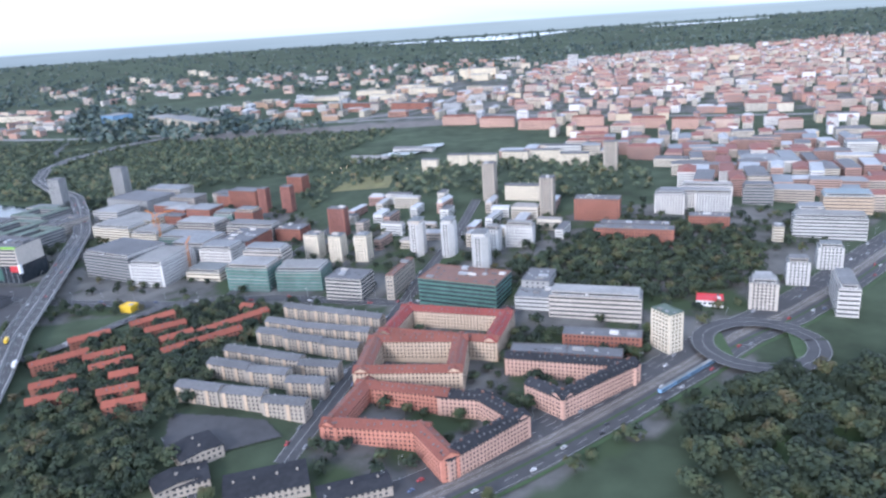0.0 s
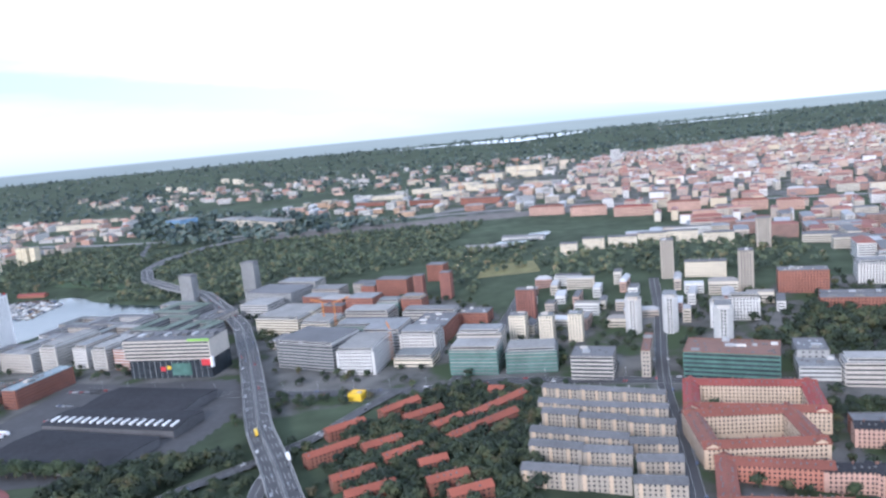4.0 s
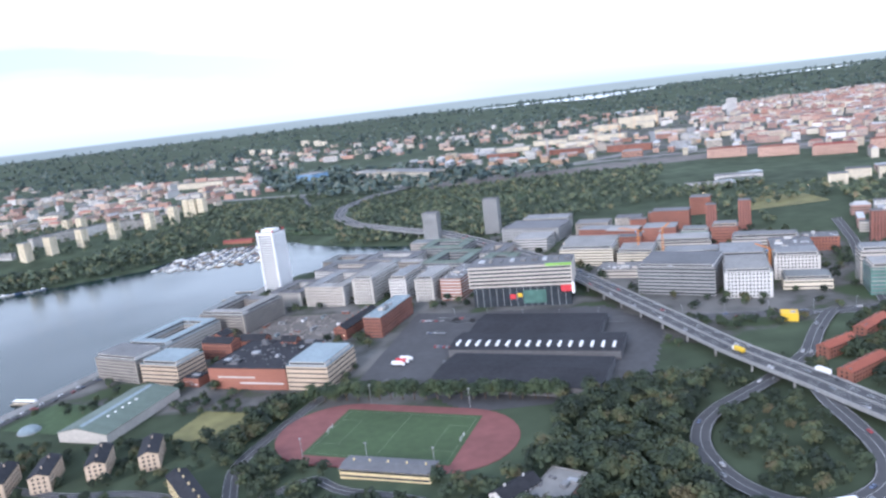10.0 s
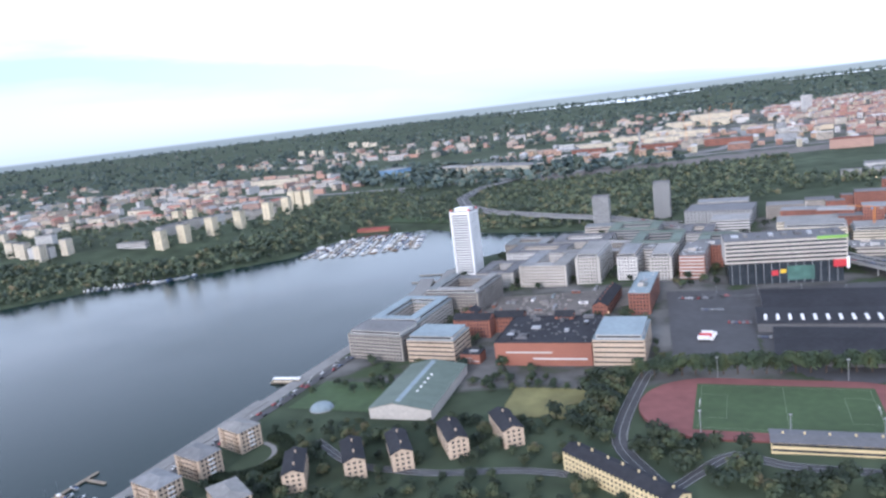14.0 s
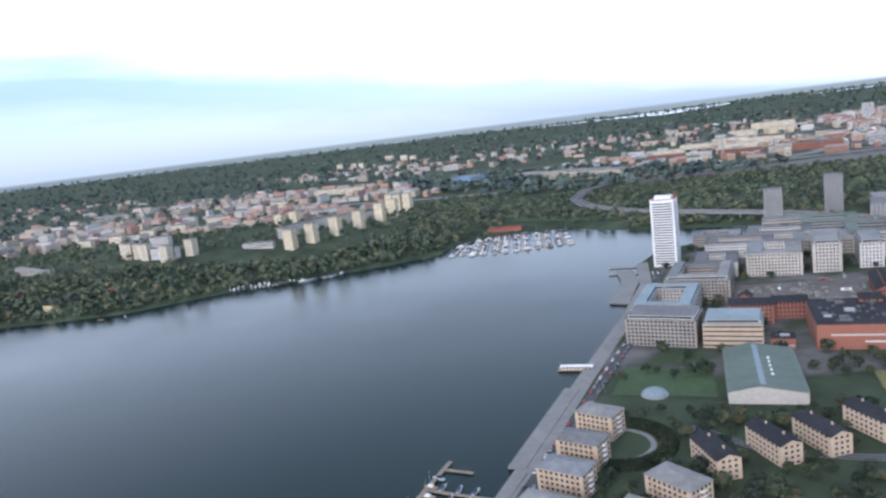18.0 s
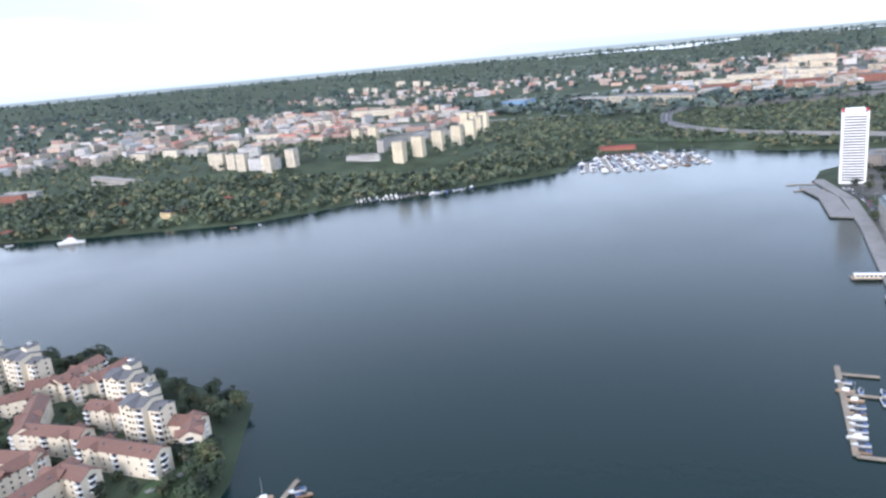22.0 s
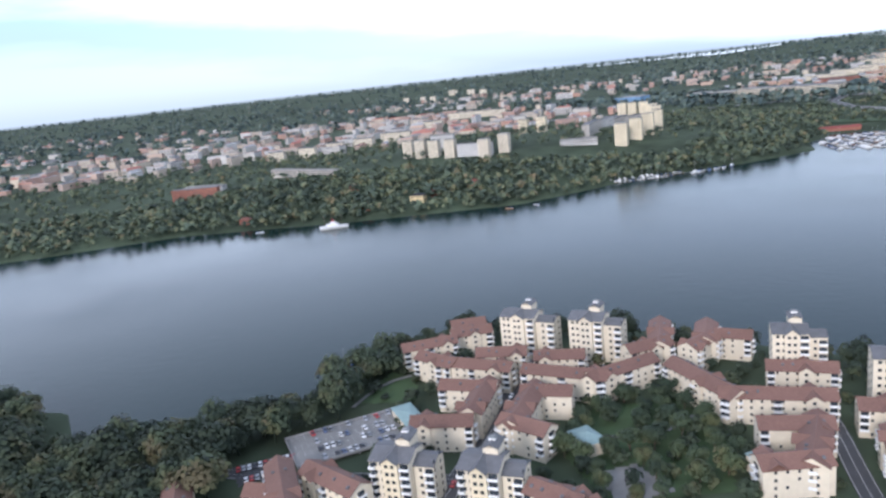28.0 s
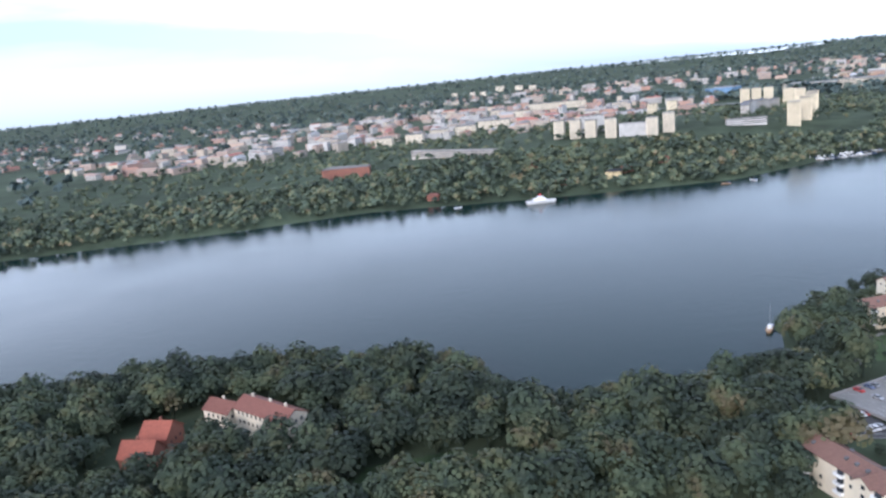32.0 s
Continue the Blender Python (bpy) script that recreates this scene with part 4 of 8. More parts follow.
        for x in xs2:
            for i in range(1, n):
                z = i * h / n + 0.1
                b = Shape().box(x - 1.6, -d / 2 - 1.5, z, x + 1.6, -d / 2, z + 0.18).box(x - 1.6, -d / 2 - 1.5, z + 0.18, x + 1.6, -d / 2 - 1.4, z + 1.1).box(x - 1.6, -d / 2 - 1.4, z + 0.18, x - 1.5, -d / 2, z + 1.1).box(x + 1.5, -d / 2 - 1.4, z + 0.18, x + 1.6, -d / 2, z + 1.1)
                part("balcony", b, M["white_paint" if style != "quay_house" else "plaster_peach"], root, m=m)
        for i in range(1, n):
            z = i * h / n + 0.1
            part("balcony", Shape().box(w / 2, -1.8, z, w / 2 + 1.4, 1.8, z + 0.18).box(w / 2 + 1.3, -1.8, z + 0.18, w / 2 + 1.4, 1.8, z + 1.1).box(w / 2, -1.8, z + 0.18, w / 2 + 1.3, -1.7, z + 1.1), M["white_paint"], root, m=m)


def stepped_tower(root, w, d, h, n):
    """A tower with a gabled main block, a lower set-back wing, balcony stacks and a stair head with lantern."""
    wall, grey = M["plaster_cream"], M["roof_grey"]
    x1 = w * 0.16
    xm, wm = (x1 - w / 2) / 2, x1 + w / 2
    hr = h - 2.8
    st = h / n
    s = Shape().box(-w / 2, -d / 2, -8, x1, d / 2, h)
    for x in (-w / 2, x1):
        s.face((x, -d / 2, h), (x, d / 2, h), (x, 0, h + 1.9))
    part("wall", s, wall, root)
    part("roof", gable(wm, d, h, 2.2, 0.4), grey, root, m=pose(xm, 0, 0))
    y0, y1 = -d / 2 + 3.4, d / 2 - 0.6
    s = Shape().box(x1, y0, -8, w / 2, y1, hr)
    s.face((w / 2, y0, hr), (w / 2, y1, hr), (w / 2, (y0 + y1) / 2, hr + 1.6))
    part("side_wing", s, wall, root)
    part("side_roof", gable(w / 2 - x1, y1 - y0, hr, 1.9, 0.35), grey, root, m=pose((x1 + w / 2) / 2, (y0 + y1) / 2, 0))
    xb, wb = xm + wm * 0.03, wm * 0.40
    s = Shape().box(xb - wb / 2, -d / 2 - 1.3, -8, xb + wb / 2, -d / 2 + 0.3, h + 0.2)
    s.face((xb - wb / 2, -d / 2 - 1.3, h + 0.2), (xb + wb / 2, -d / 2 - 1.3, h + 0.2), (xb, -d / 2 - 1.3, h + 2.3))
    part("bay", s, M["plaster_butter"] if n < 7 else wall, root)
    part("bay_roof", gable(d / 2 + 3.2, wb, h + 0.2, 2.5, 0.4), grey, root, m=pose(xb, -d / 4 - 0.4, 0, 0, 0, 90))
    part("stair_head", Shape().box(xb - 0.5, 0.5, h, xb + 5.2, d / 2 + 1.5, h + 4.6), wall, root)
    part("stair_head_roof", gable(d / 2 + 1.2, 5.8, h + 4.6, 1.5, 0.3), grey, root, m=pose(xb + 2.35, d / 4 + 1, 0, 0, 0, 90))
    lan = part("lantern", Shape().box(xb + 1.0, d / 4, h + 5.0, xb + 3.4, d / 4 + 2.2, h + 6.6), M["white_paint"], root, "white roof lantern")
    part("lantern_cap", hip(2.6, 2.5, h + 6.6, 0.6, 0.2), M["roof_pale"], lan, m=pose(xb + 2.35, d / 4 + 1.3, 0))
    for i in range(n):
        z = i * st + st * 0.32
        g = Shape()
        for x in (-w / 2 + 1.6, -w / 2 + 4.2, xb - 1.9, xb + 0.5):
            y = -d / 2 - (1.36 if abs(x + 0.7 - xb) < wb / 2 else 0.06)
            g.box(x, y, z, x + 1.4, y + 0.2, z + 1.35)
        if z < hr - 2:
            g.box((x1 + w / 2) / 2 - 1.8, y0 - 0.06, z, (x1 + w / 2) / 2 - 0.5, y0 + 0.1, z + 1.35)
        for y in (-d / 4, d / 4 - 1):
            g.box(-w / 2 - 0.06, y, z, -w / 2 + 0.1, y + 1.4, z + 1.35)
            g.box(w / 2 - 0.1, y, z, w / 2 + 0.06, y + 1.4, z + 1.35)
        tagged(part("glazing", g, M["glass_dark"], root), kind="stuff")
        if i == 0:
            continue
        for x, y, hw in ((x1 - 2.0, -d / 2, 1.9), (w / 2 - 1.9, y0, 1.8), (-w / 2 + 1.2, -d / 2, 1.2)):
            if i * st > (hr if y == y0 else h) - 2 or (hw == 1.2 and n > 6):
                continue
            z2 = i * st + 0.1
            bal = part("balcony", Shape().box(x - hw, y - 1.5, z2, x + hw, y, z2 + 0.18).box(x - hw, y - 1.5, z2 + 0.18, x + hw, y - 1.4, z2 + 1.05).box(x - hw, y - 1.4, z2 + 0.18, x - hw + 0.1, y, z2 + 1.05).box(x + hw - 0.1, y - 1.4, z2 + 0.18, x + hw, y, z2 + 1.05), M["white_paint"], root)
            # door panel whose dark colour also stands for the shaded recess
            part("balcony_door", Shape().box(x - hw + 0.2, y - 0.07, z2 + 0.2, x + hw - 0.2, y + 0.1, z2 + 2.3), M["glass_dark"], bal)


def building(style, cx, cy, w, d, ang, h, n):
    g = max(1.2, ground_z(cx, cy))
    if style == "blue_roof_flats":
        g = 3
    root = thing(STYLES[style][9].replace(" ", "_").replace("-", "_"), pose(cx, cy, g, 0, 0, ang), STYLES[style][10], STYLES[style][9], STYLES[style][9] + "s")
    if style == "cream_tower":
        stepped_tower(root, w, d, h, n)
    else:
        wing(root, Matrix(), style, w, d, h, n, cy < 1000)
    room = 13 if style in ("manor", "red_barn") else 3
    FOOT.append((cx, cy, w / 2 + room, d / 2 + room, radians(ang)))
    return root


def court(style, pts, d, h, n, closed):
    """A perimeter block: wings along a line of ridge points."""
    px, py = pts[0]
    g = ground_z(*pts[0])
    root = thing(STYLES[style][9].replace(" ", "_"), pose(px, py, g), STYLES[style][10], STYLES[style][9], STYLES[style][9] + "s")
    for i, ((ax, ay), (bx, by)) in enumerate(zip(pts, (pts[1:] + pts[:1]) if closed else pts[1:])):
        l = math.hypot(bx - ax, by - ay)
        a = math.degrees(math.atan2(by - ay, bx - ax))
        cx, cy = (ax + bx) / 2, (ay + by) / 2
        wing(root, pose(cx - px, cy - py, 0.06 * i, 0, 0, a), style, l + d - 0.24 - 0.05 * i, d, h, n, cy < 880)
        FOOT.append((cx, cy, l / 2 + d / 2 + 2, d / 2 + 2, radians(a)))


for b_ in (
    ("red_house", -231.5, 446.1, 28.0, 10, 17, 9, 3),
    ("red_house", -245.7, 469.0, 28.0, 10, 18, 9, 3),
    ("red_house", -297.3, 473.7, 34.5, 10, 20, 9, 3),
    ("red_house", -312.2, 503.0, 32.0, 10, 23, 9, 3),
    ("red_house", -278.2, 528.3, 32.3, 10, 29, 9, 3),
    ("red_house", -255.4, 500.9, 20.2, 10, 18, 9, 3),
    ("red_house", -334.0, 554.7, 44.9, 10, 32, 9, 3),
    ("red_house", -329.4, 599.6, 34.5, 10, 30, 9, 3),
    ("red_house", -295.1, 554.0, 32.1, 10, 24, 9, 3),
    ("red_house", -285.3, 633.7, 40.0, 10, 38, 9, 3),
    ("red_house", -264.2, 609.7, 35.7, 10, 29, 9, 3),
    ("red_house", -244.2, 582.7, 28.2, 10, 36, 9, 3),
    ("red_house", -202.1, 610.7, 67.5, 10, 40, 9, 3),
    ("red_house", -216.0, 565.1, 68.1, 10, 36, 9, 3),
    ("red_house", -197.8, 648.8, 13.5, 10, -20, 9, 3),
    ("grey_row", -180.2, 453.3, 35.6, 11, -20, 12, 4),
    ("grey_row", -148.0, 444.4, 32.4, 11, -16, 12, 4),
    ("grey_row", -117.1, 432.8, 31.2, 11, -16, 12, 4),
    ("grey_row", -169.8, 491.1, 36.4, 11, -24, 12, 4),
    ("grey_row", -138.1, 477.9, 32.1, 11, -18, 12, 4),
    ("grey_row", -108.1, 463.0, 29.0, 11, -13, 12, 4),
    ("grey_row", -165.3, 519.7, 36.9, 11, -24, 12, 4),
    ("grey_row", -133.2, 505.5, 32.7, 11, -24, 12, 4),
    ("grey_row", -103.5, 491.9, 31.5, 11, -15, 12, 4),
    ("grey_row", -154.4, 564.4, 28.4, 11, -24, 12, 4),
    ("grey_row", -124.8, 546.4, 34.9, 11, -23, 12, 4),
    ("grey_row", -92.7, 531.8, 33.9, 11, -23, 12, 4),
    ("grey_row", -150.5, 589.8, 34.7, 11, -25, 12, 4),
    ("grey_row", -103.4, 569.0, 66.5, 11, -19, 12, 4),
    ("grey_row", -142.3, 626.7, 33.4, 11, -27, 12, 4),
    ("grey_row", -111.7, 611.6, 34.2, 11, -26, 12, 4),
    ("grey_row", -79.8, 596.4, 35.4, 11, -26, 12, 4),
    ("white_tower", 164.1, 518.5, 20.5, 14, -63, 32, 10),
    ("white_office", 122.4, 584.4, 78.1, 22, -18, 20, 5),
    ("white_low", 74.0, 614.9, 32.0, 30, -18, 11, 3),
    ("dark_hall", 80.9, 638.9, 25.6, 34, -20, 16, 4),
    ("green_glass", 11.2, 637.8, 77.9, 40, -26, 24, 6),
    ("ribbon_office", -102.4, 679.5, 38.5, 30, -20, 22, 6),
    ("slab_office", -51.5, 679.6, 8.0, 55, -20, 24, 6),
    ("round_tower", -36.1, 781.0, 16.6, 24, -20, 37, 11),
    ("round_tower", -0.9, 766.8, 15.6, 24, -20, 37, 11),
    ("round_tower", 31.2, 706.4, 17.7, 24, -20, 37, 11),
    ("pale_tower", -157.7, 806.2, 18.2, 16, -20, 30, 9),
    ("pale_tower", -128.3, 790.7, 15.0, 16, -20, 30, 9),
    ("pale_tower", -98.1, 783.5, 14.9, 16, -20, 30, 9),
    ("brick_slab", -351.3, 1123.1, 22.9, 14, -20, 16, 5),
    ("brick_slab", -320.2, 1152.7, 18.0, 14, -20, 16, 5),
    ("brick_tower", -271.0, 1049.0, 13.3, 13, -20, 36, 12),
    ("brick_tower", -138.6, 882.3, 22.9, 13, -20, 36, 12),
    ("white_block", 46.5, 757.6, 16.5, 16, -20, 26, 7),
    ("white_block", 77.9, 768.3, 30.7, 14, -20, 24, 7),
    ("slab_block", -24.9, 1205.5, 26.6, 13, -20, 20, 6),
    ("slab_block", 23.6, 1239.2, 35.3, 13, -20, 20, 6),
    ("slab_block", 65.5, 1209.3, 45.5, 13, -20, 20, 6),
    ("slab_block", 121.9, 1234.1, 45.5, 13, -20, 20, 6),
    ("slab_block", 174.7, 1243.0, 52.6, 13, -20, 20, 6),
    ("slab_block", 213.1, 1178.5, 46.8, 13, -20, 20, 6),
    ("slab_block", 103.5, 944.8, 50.4, 13, -20, 20, 6),
    ("hill_tower", 58.6, 956.9, 16.1, 16, -20, 50, 15),
    ("hill_tower", 122.6, 866.1, 16.8, 16, -20, 50, 15),
    ("hill_tower", 258.1, 1116.8, 20.7, 16, -20, 45, 14),
    ("brick_slab", 180.3, 846.8, 53.3, 20, -20, 26, 8),
    ("brick_slab", 207.9, 782.1, 75.3, 14, -20, 14, 4),
    ("brick_slab", 61.9, 503.3, 41.8, 14, -14, 14, 4),
    ("brick_slab", 102.2, 492.4, 41.1, 14, -17, 14, 4),
    ("brick_slab", 114.7, 523.2, 60.9, 14, -17, 14, 4),
    ("white_block", 267.1, 583.1, 23.2, 16, -20, 24, 8),
    ("white_block", 270.4, 857.5, 34.7, 16, -20, 24, 8),
    ("white_block", 321.4, 852.8, 40.1, 16, -20, 24, 8),
    ("glass_office", 402.3, 778.1, 27.5, 24, -20, 24, 7),
    ("slab_tower", -656.2, 1204.3, 24.0, 16, -20, 52, 17),
    ("slab_tower", -559.2, 1229.8, 24.0, 16, -20, 56, 18),
    ("brick_slab", -389.3, 1010.6, 31.3, 24, -20, 18, 5),
    ("brick_tower", -232.4, 1033.6, 15.4, 13, -20, 38, 12),
    ("quay_house", -1012.9, 563.9, 24.5, 17, -37, 15, 5),
    ("quay_house", -1028.3, 528.6, 25.3, 17, -33, 15, 5),
    ("quay_house", -1041.2, 496.8, 26.2, 17, -33, 15, 5),
    ("quay_house", -1055.8, 462.0, 25.2, 17, -32, 15, 5),
    ("quay_house", -1070.1, 434.6, 22.0, 17, -30, 15, 5),
    ("quay_house", -989.3, 474.2, 27.2, 17, -53, 15, 5),
    ("quay_house", -1011.6, 447.9, 23.3, 17, -38, 15, 5),
    ("long_house", -773.6, 465.0, 77.5, 13, -54, 12, 4),
    ("cream_tower", -1617.8, 602.7, 29.5, 15, -27, 24, 7),
    ("cream_tower", -1583.9, 588.1, 26.8, 15, -27, 24, 7),
    ("cream_tower", -1499.1, 546.2, 23.3, 15, -17, 24, 7),
    ("cream_tower", -1473.2, 509.1, 23.2, 15, -21, 24, 7),
    ("cream_tower", -1677.2, 473.2, 24.1, 15, -17, 19, 6),
    ("cream_tower", -1644.6, 461.5, 23.1, 15, -19, 19, 6),
    ("manor", -1970.0, 534.0, 34.0, 13, -36, 12, 3),
    ("manor", -1994.0, 545.0, 16.0, 11, -30, 10, 2),
    ("red_barn", -2018.0, 531.0, 13.0, 14, -8, 7, 1),
    ("red_barn", -2020.0, 516.0, 15.0, 11, -8, 6, 1),
    ("slab_block", -2081.2, 1898.9, 42.7, 13, -20, 22, 7),
    ("slab_block", -2013.1, 1922.3, 42.4, 13, -20, 22, 7),
    ("slab_block", -1959.6, 1991.7, 44.6, 13, -20, 22, 7),
    ("slab_block", -1896.1, 2036.7, 51.5, 13, -20, 22, 7),
    ("slab_block", -1824.2, 2146.6, 84.9, 13, -20, 22, 7),
    ("slab_block", -1737.0, 2461.8, 61.8, 13, -20, 22, 7),
    ("slab_block", -1596.4, 2770.1, 209.9, 13, -20, 22, 7),
    ("pale_tower", -1987.2, 4834.3, 34.8, 16, -20, 34, 11),
    ("pale_tower", -1875.1, 4715.2, 30.4, 16, -20, 34, 11),
    ("pale_tower", -1813.0, 4631.5, 33.1, 16, -20, 34, 11),
    ("pale_tower", -1693.9, 5129.2, 59.5, 16, -20, 34, 11),
    ("pale_tower", -1579.8, 4980.7, 46.7, 16, -20, 34, 11),
    ("pale_tower", -1505.1, 4822.7, 41.5, 16, -20, 34, 11),
    ("villa", -1710.1, 1131.5, 18.2, 12, -20, 8, 2),
    ("dark_school", -164.3, 388.5, 22.8, 26, -51, 7, 2),
    ("dark_school", -167.7, 359.9, 17.5, 26, -56, 7, 2),
    ("dark_school", -64.1, 352.9, 41.7, 16, 17, 6, 2),
    ("dark_school", -115.2, 358.7, 47.3, 26, 15, 6, 2),
    ("dark_school", -161.0, 363.5, 22.2, 20, 22, 6, 2),
    ("white_office", 332.6, 574.6, 16.7, 46, -20, 24, 6),
    ("white_block", 271.9, 595.7, 17.8, 16, -20, 22, 7),
    ("white_block", 319.5, 631.0, 19.4, 16, -20, 22, 7),
    ("white_block", 365.5, 662.9, 22.5, 16, -20, 22, 7),
    ("station", 226.1, 596.2, 22.5, 16, -20, 5, 1),
    ("yellow_shed", -328.1, 683.1, 13.6, 12, -20, 6, 1),
    ("pink_front", 45.1, 1879.7, 89.7, 16, -20, 22, 6),
    ("pink_front", 135.2, 1797.8, 87.0, 16, -20, 22, 6),
    ("pink_front", 222.8, 1714.7, 87.8, 16, -20, 22, 6),
    ("pink_front", 342.1, 1713.7, 73.8, 16, -20, 22, 6),
    ("pink_front", 460.7, 1629.8, 74.9, 16, -20, 22, 6),
    ("pink_front", 525.7, 1576.0, 53.9, 16, -20, 22, 6),
    ("white_office", 409.9, 751.9, 71.7, 24, -20, 22, 6),
    ("pale_office", 477.1, 840.7, 53.0, 30, -20, 20, 5),
    ("white_block", 303.2, 873.6, 80.6, 18, -20, 20, 6),
    ("brick_slab", 201.4, 760.3, 84.7, 16, -20, 16, 5),
    ("brick_slab", 295.1, 792.0, 43.5, 16, -20, 16, 5),
    ("grey_office", 389.0, 884.1, 35.4, 24, -20, 22, 6),
    ("cream_office", 352.8, 745.9, 11.0, 14, -20, 16, 5),
    ("dam_hall", -147.6, 1434.0, 82.7, 22, -20, 8, 2),
    ("dam_hall", -62.6, 1514.5, 87.4, 22, -20, 8, 2),
    ("white_block", 326.1, 886.5, 59.6, 14, -20, 24, 7),
):
    building(*b_)
def front(style, ax, ay, bx, by, d, h, n):
    """A building whose front runs from one corner to the next and whose body lies behind it."""
    l = math.hypot(bx - ax, by - ay)
    return building(style, (ax + bx) / 2 - (by - ay) / l * d / 2, (ay + by) / 2 + (bx - ax) / l * d / 2, l, d, math.degrees(math.atan2(by - ay, bx - ax)), h, n)


def ring(cx, cy, w, d, ang, inset):
    """Four ridge points of a closed block."""
    c_, s_ = math.cos(radians(ang)), math.sin(radians(ang))
    return [(cx + x * c_ - y * s_, cy + x * s_ + y * c_) for x, y in ((-w / 2 + inset, -d / 2 + inset), (w / 2 - inset, -d / 2 + inset), (w / 2 - inset, d / 2 - inset), (-w / 2 + inset, d / 2 - inset))]


# lakeside quarter round the building site
for f_ in (
    ("quay_flats", -964.6, 726, -914, 701, 34, 22, 7), ("pale_office", -909.4, 700, -868.7, 684, 36, 19, 5), ("brick_shop", -864, 682, -848, 676, 14, 8, 1),
    ("brick_shop", -835, 670, -760.5, 646.6, 70, 19, 3), ("pale_office", -759.6, 646.6, -722.6, 634.3, 50, 20, 5),
    ("white_block", -739, 893, -714, 883, 70, 29, 8), ("white_block", -695, 886, -675, 878, 56, 25, 7), ("white_block", -664, 869, -643, 860, 56, 25, 7), ("white_low", -659, 916, -648, 911.5, 18, 24, 7),
    ("round_office", -635, 862, -611.6, 852, 66, 25, 7), ("castle_brick", -871, 754, -838, 742, 16, 17, 5), ("castle_brick", -834, 756, -807, 748, 14, 15, 4),
    ("white_office", -690, 1158, -640, 1140, 26, 15, 4), ("brick_slab", -606, 905, -560, 887, 30, 24, 7),
):
    front(*f_)
for x_, y_, a_ in ((-961, 508.5, -80), (-927, 517.5, -76), (-899, 523, -76), (-866, 533, -74), (-832, 540, -74)):
    building("point_house", x_, y_, 31, 13, a_, 12, 4)
building("grandstand", -658, 483, 60, 16, -17.6, 6.5, 2)
building("wood_house", -583, 443, 28, 13, 40, 7, 2)
building("wood_hall", -560, 443, 36, 22, 58, 5, 1)
FOOT.extend([(-662, 462, 40, 14, radians(-17)), (-596, 424, 16, 10, radians(40))])
building("castle_brick", -722, 796, 68, 14, 68, 11, 3)
building("castle_brick", -853, 766, 16, 12, 66, 20, 5)
building("teal_brick", -687, 792, 76, 19, 70, 20, 6)
building("castle_brick", -772, 718, 16, 9, -18, 22, 6)
court("blue_roof_flats", ring(-913, 793, 52, 80, -22, 7), 14, 19, 6, True)
court("quay_flats", ring(-862, 864, 60, 72, -22, 7), 14, 22, 7, True)
court("pale_flats", ring(-818, 952, 46, 62, -20, 7), 13, 16, 5, True)
court("white_block", ring(-760, 938, 54, 80, -22, 8), 16, 24, 7, True)
for cx_, cy_, w_, d_, h_, st_ in ((-766, 1030, 76, 52, 17, "pale_flats"), (-686, 988, 62, 60, 18, "quay_flats"), (-705, 1062, 76, 52, 16, "pale_flats"), (-775, 1085, 58, 46, 15, "quay_flats"), (-622, 1000, 58, 74, 19, "grey_court"), (-630, 1092, 66, 56, 18, "grey_court"), (-566, 950, 44, 66, 20, "grey_court"), (-565, 1030, 40, 60, 17, "pale_flats")):
    court(st_, ring(cx_, cy_, w_, d_, -22, 7), 13, h_, 5, True)
# offices east of the motorway
for f_ in (
    ("grey_office", -428, 806, -361, 770, 58, 28, 8), ("white_block", -356, 759.5, -315, 747, 60, 25, 7), ("white_office", -336, 832, -292, 818, 52, 22, 6),
    ("cream_office", -297, 766, -256, 753, 28, 9, 2), ("white_block", -291, 801, -251, 788, 30, 24, 7), ("brick_slab", -280, 834, -240, 821, 56, 22, 6),
    ("white_office", -292, 916, -226, 890, 24, 18, 5), ("brick_slab", -222, 889, -188, 876, 26, 15, 4), ("glass_office", -238, 722, -191, 708, 32, 25, 7), ("white_office", -228, 758, -183, 744, 24, 31, 8),
    ("glass_office", -183, 708, -134, 698, 32, 21, 6), ("orange_block", -416, 1034, -380, 1014, 30, 22, 6), ("orange_block", -374, 1006, -336, 990, 32, 25, 7), ("orange_block", -446, 1072, -402, 1050, 26, 20, 6),
    ("glass_office", -330, 988, -300, 976, 22, 18, 5), ("orange_block", -296, 974, -268, 962, 22, 22, 6), ("cream_office", -488, 958, -428, 932, 34, 21, 6), ("cream_office", -478, 1004, -416, 978, 40, 19, 5),
    ("white_low", -456, 884, -390, 858, 34, 9, 2), ("cream_office", -424, 928, -384, 912, 40, 16, 5), ("glass_office", -376, 900, -316, 880, 30, 14, 4), ("white_office", -372, 952, -312, 930, 34, 17, 5),
    ("dark_hall", -550, 1146, -470, 1106, 60, 20, 5), ("white_office", -512, 1214, -446, 1186, 34, 19, 5), ("white_office", -538, 1068, -494, 1050, 46, 18, 5), ("brick_slab", -338, 1098, -292, 1078, 24, 27, 8), ("brick_slab", -262, 1172, -236, 1160, 22, 26, 8), ("quay_flats", -442, 1130, -398, 1112, 30, 18, 5), ("pale_flats", -380, 1150, -345, 1136, 26, 15, 5),
):
    front(*f_)
# bus depot halls
front("dark_depot", -624, 676, -484, 630, 44, 8, 1)
front("plain_depot", -638, 606, -513, 560, 62, 8, 1)
front("plain_depot", -606, 712, -493, 675, 58, 8, 1)
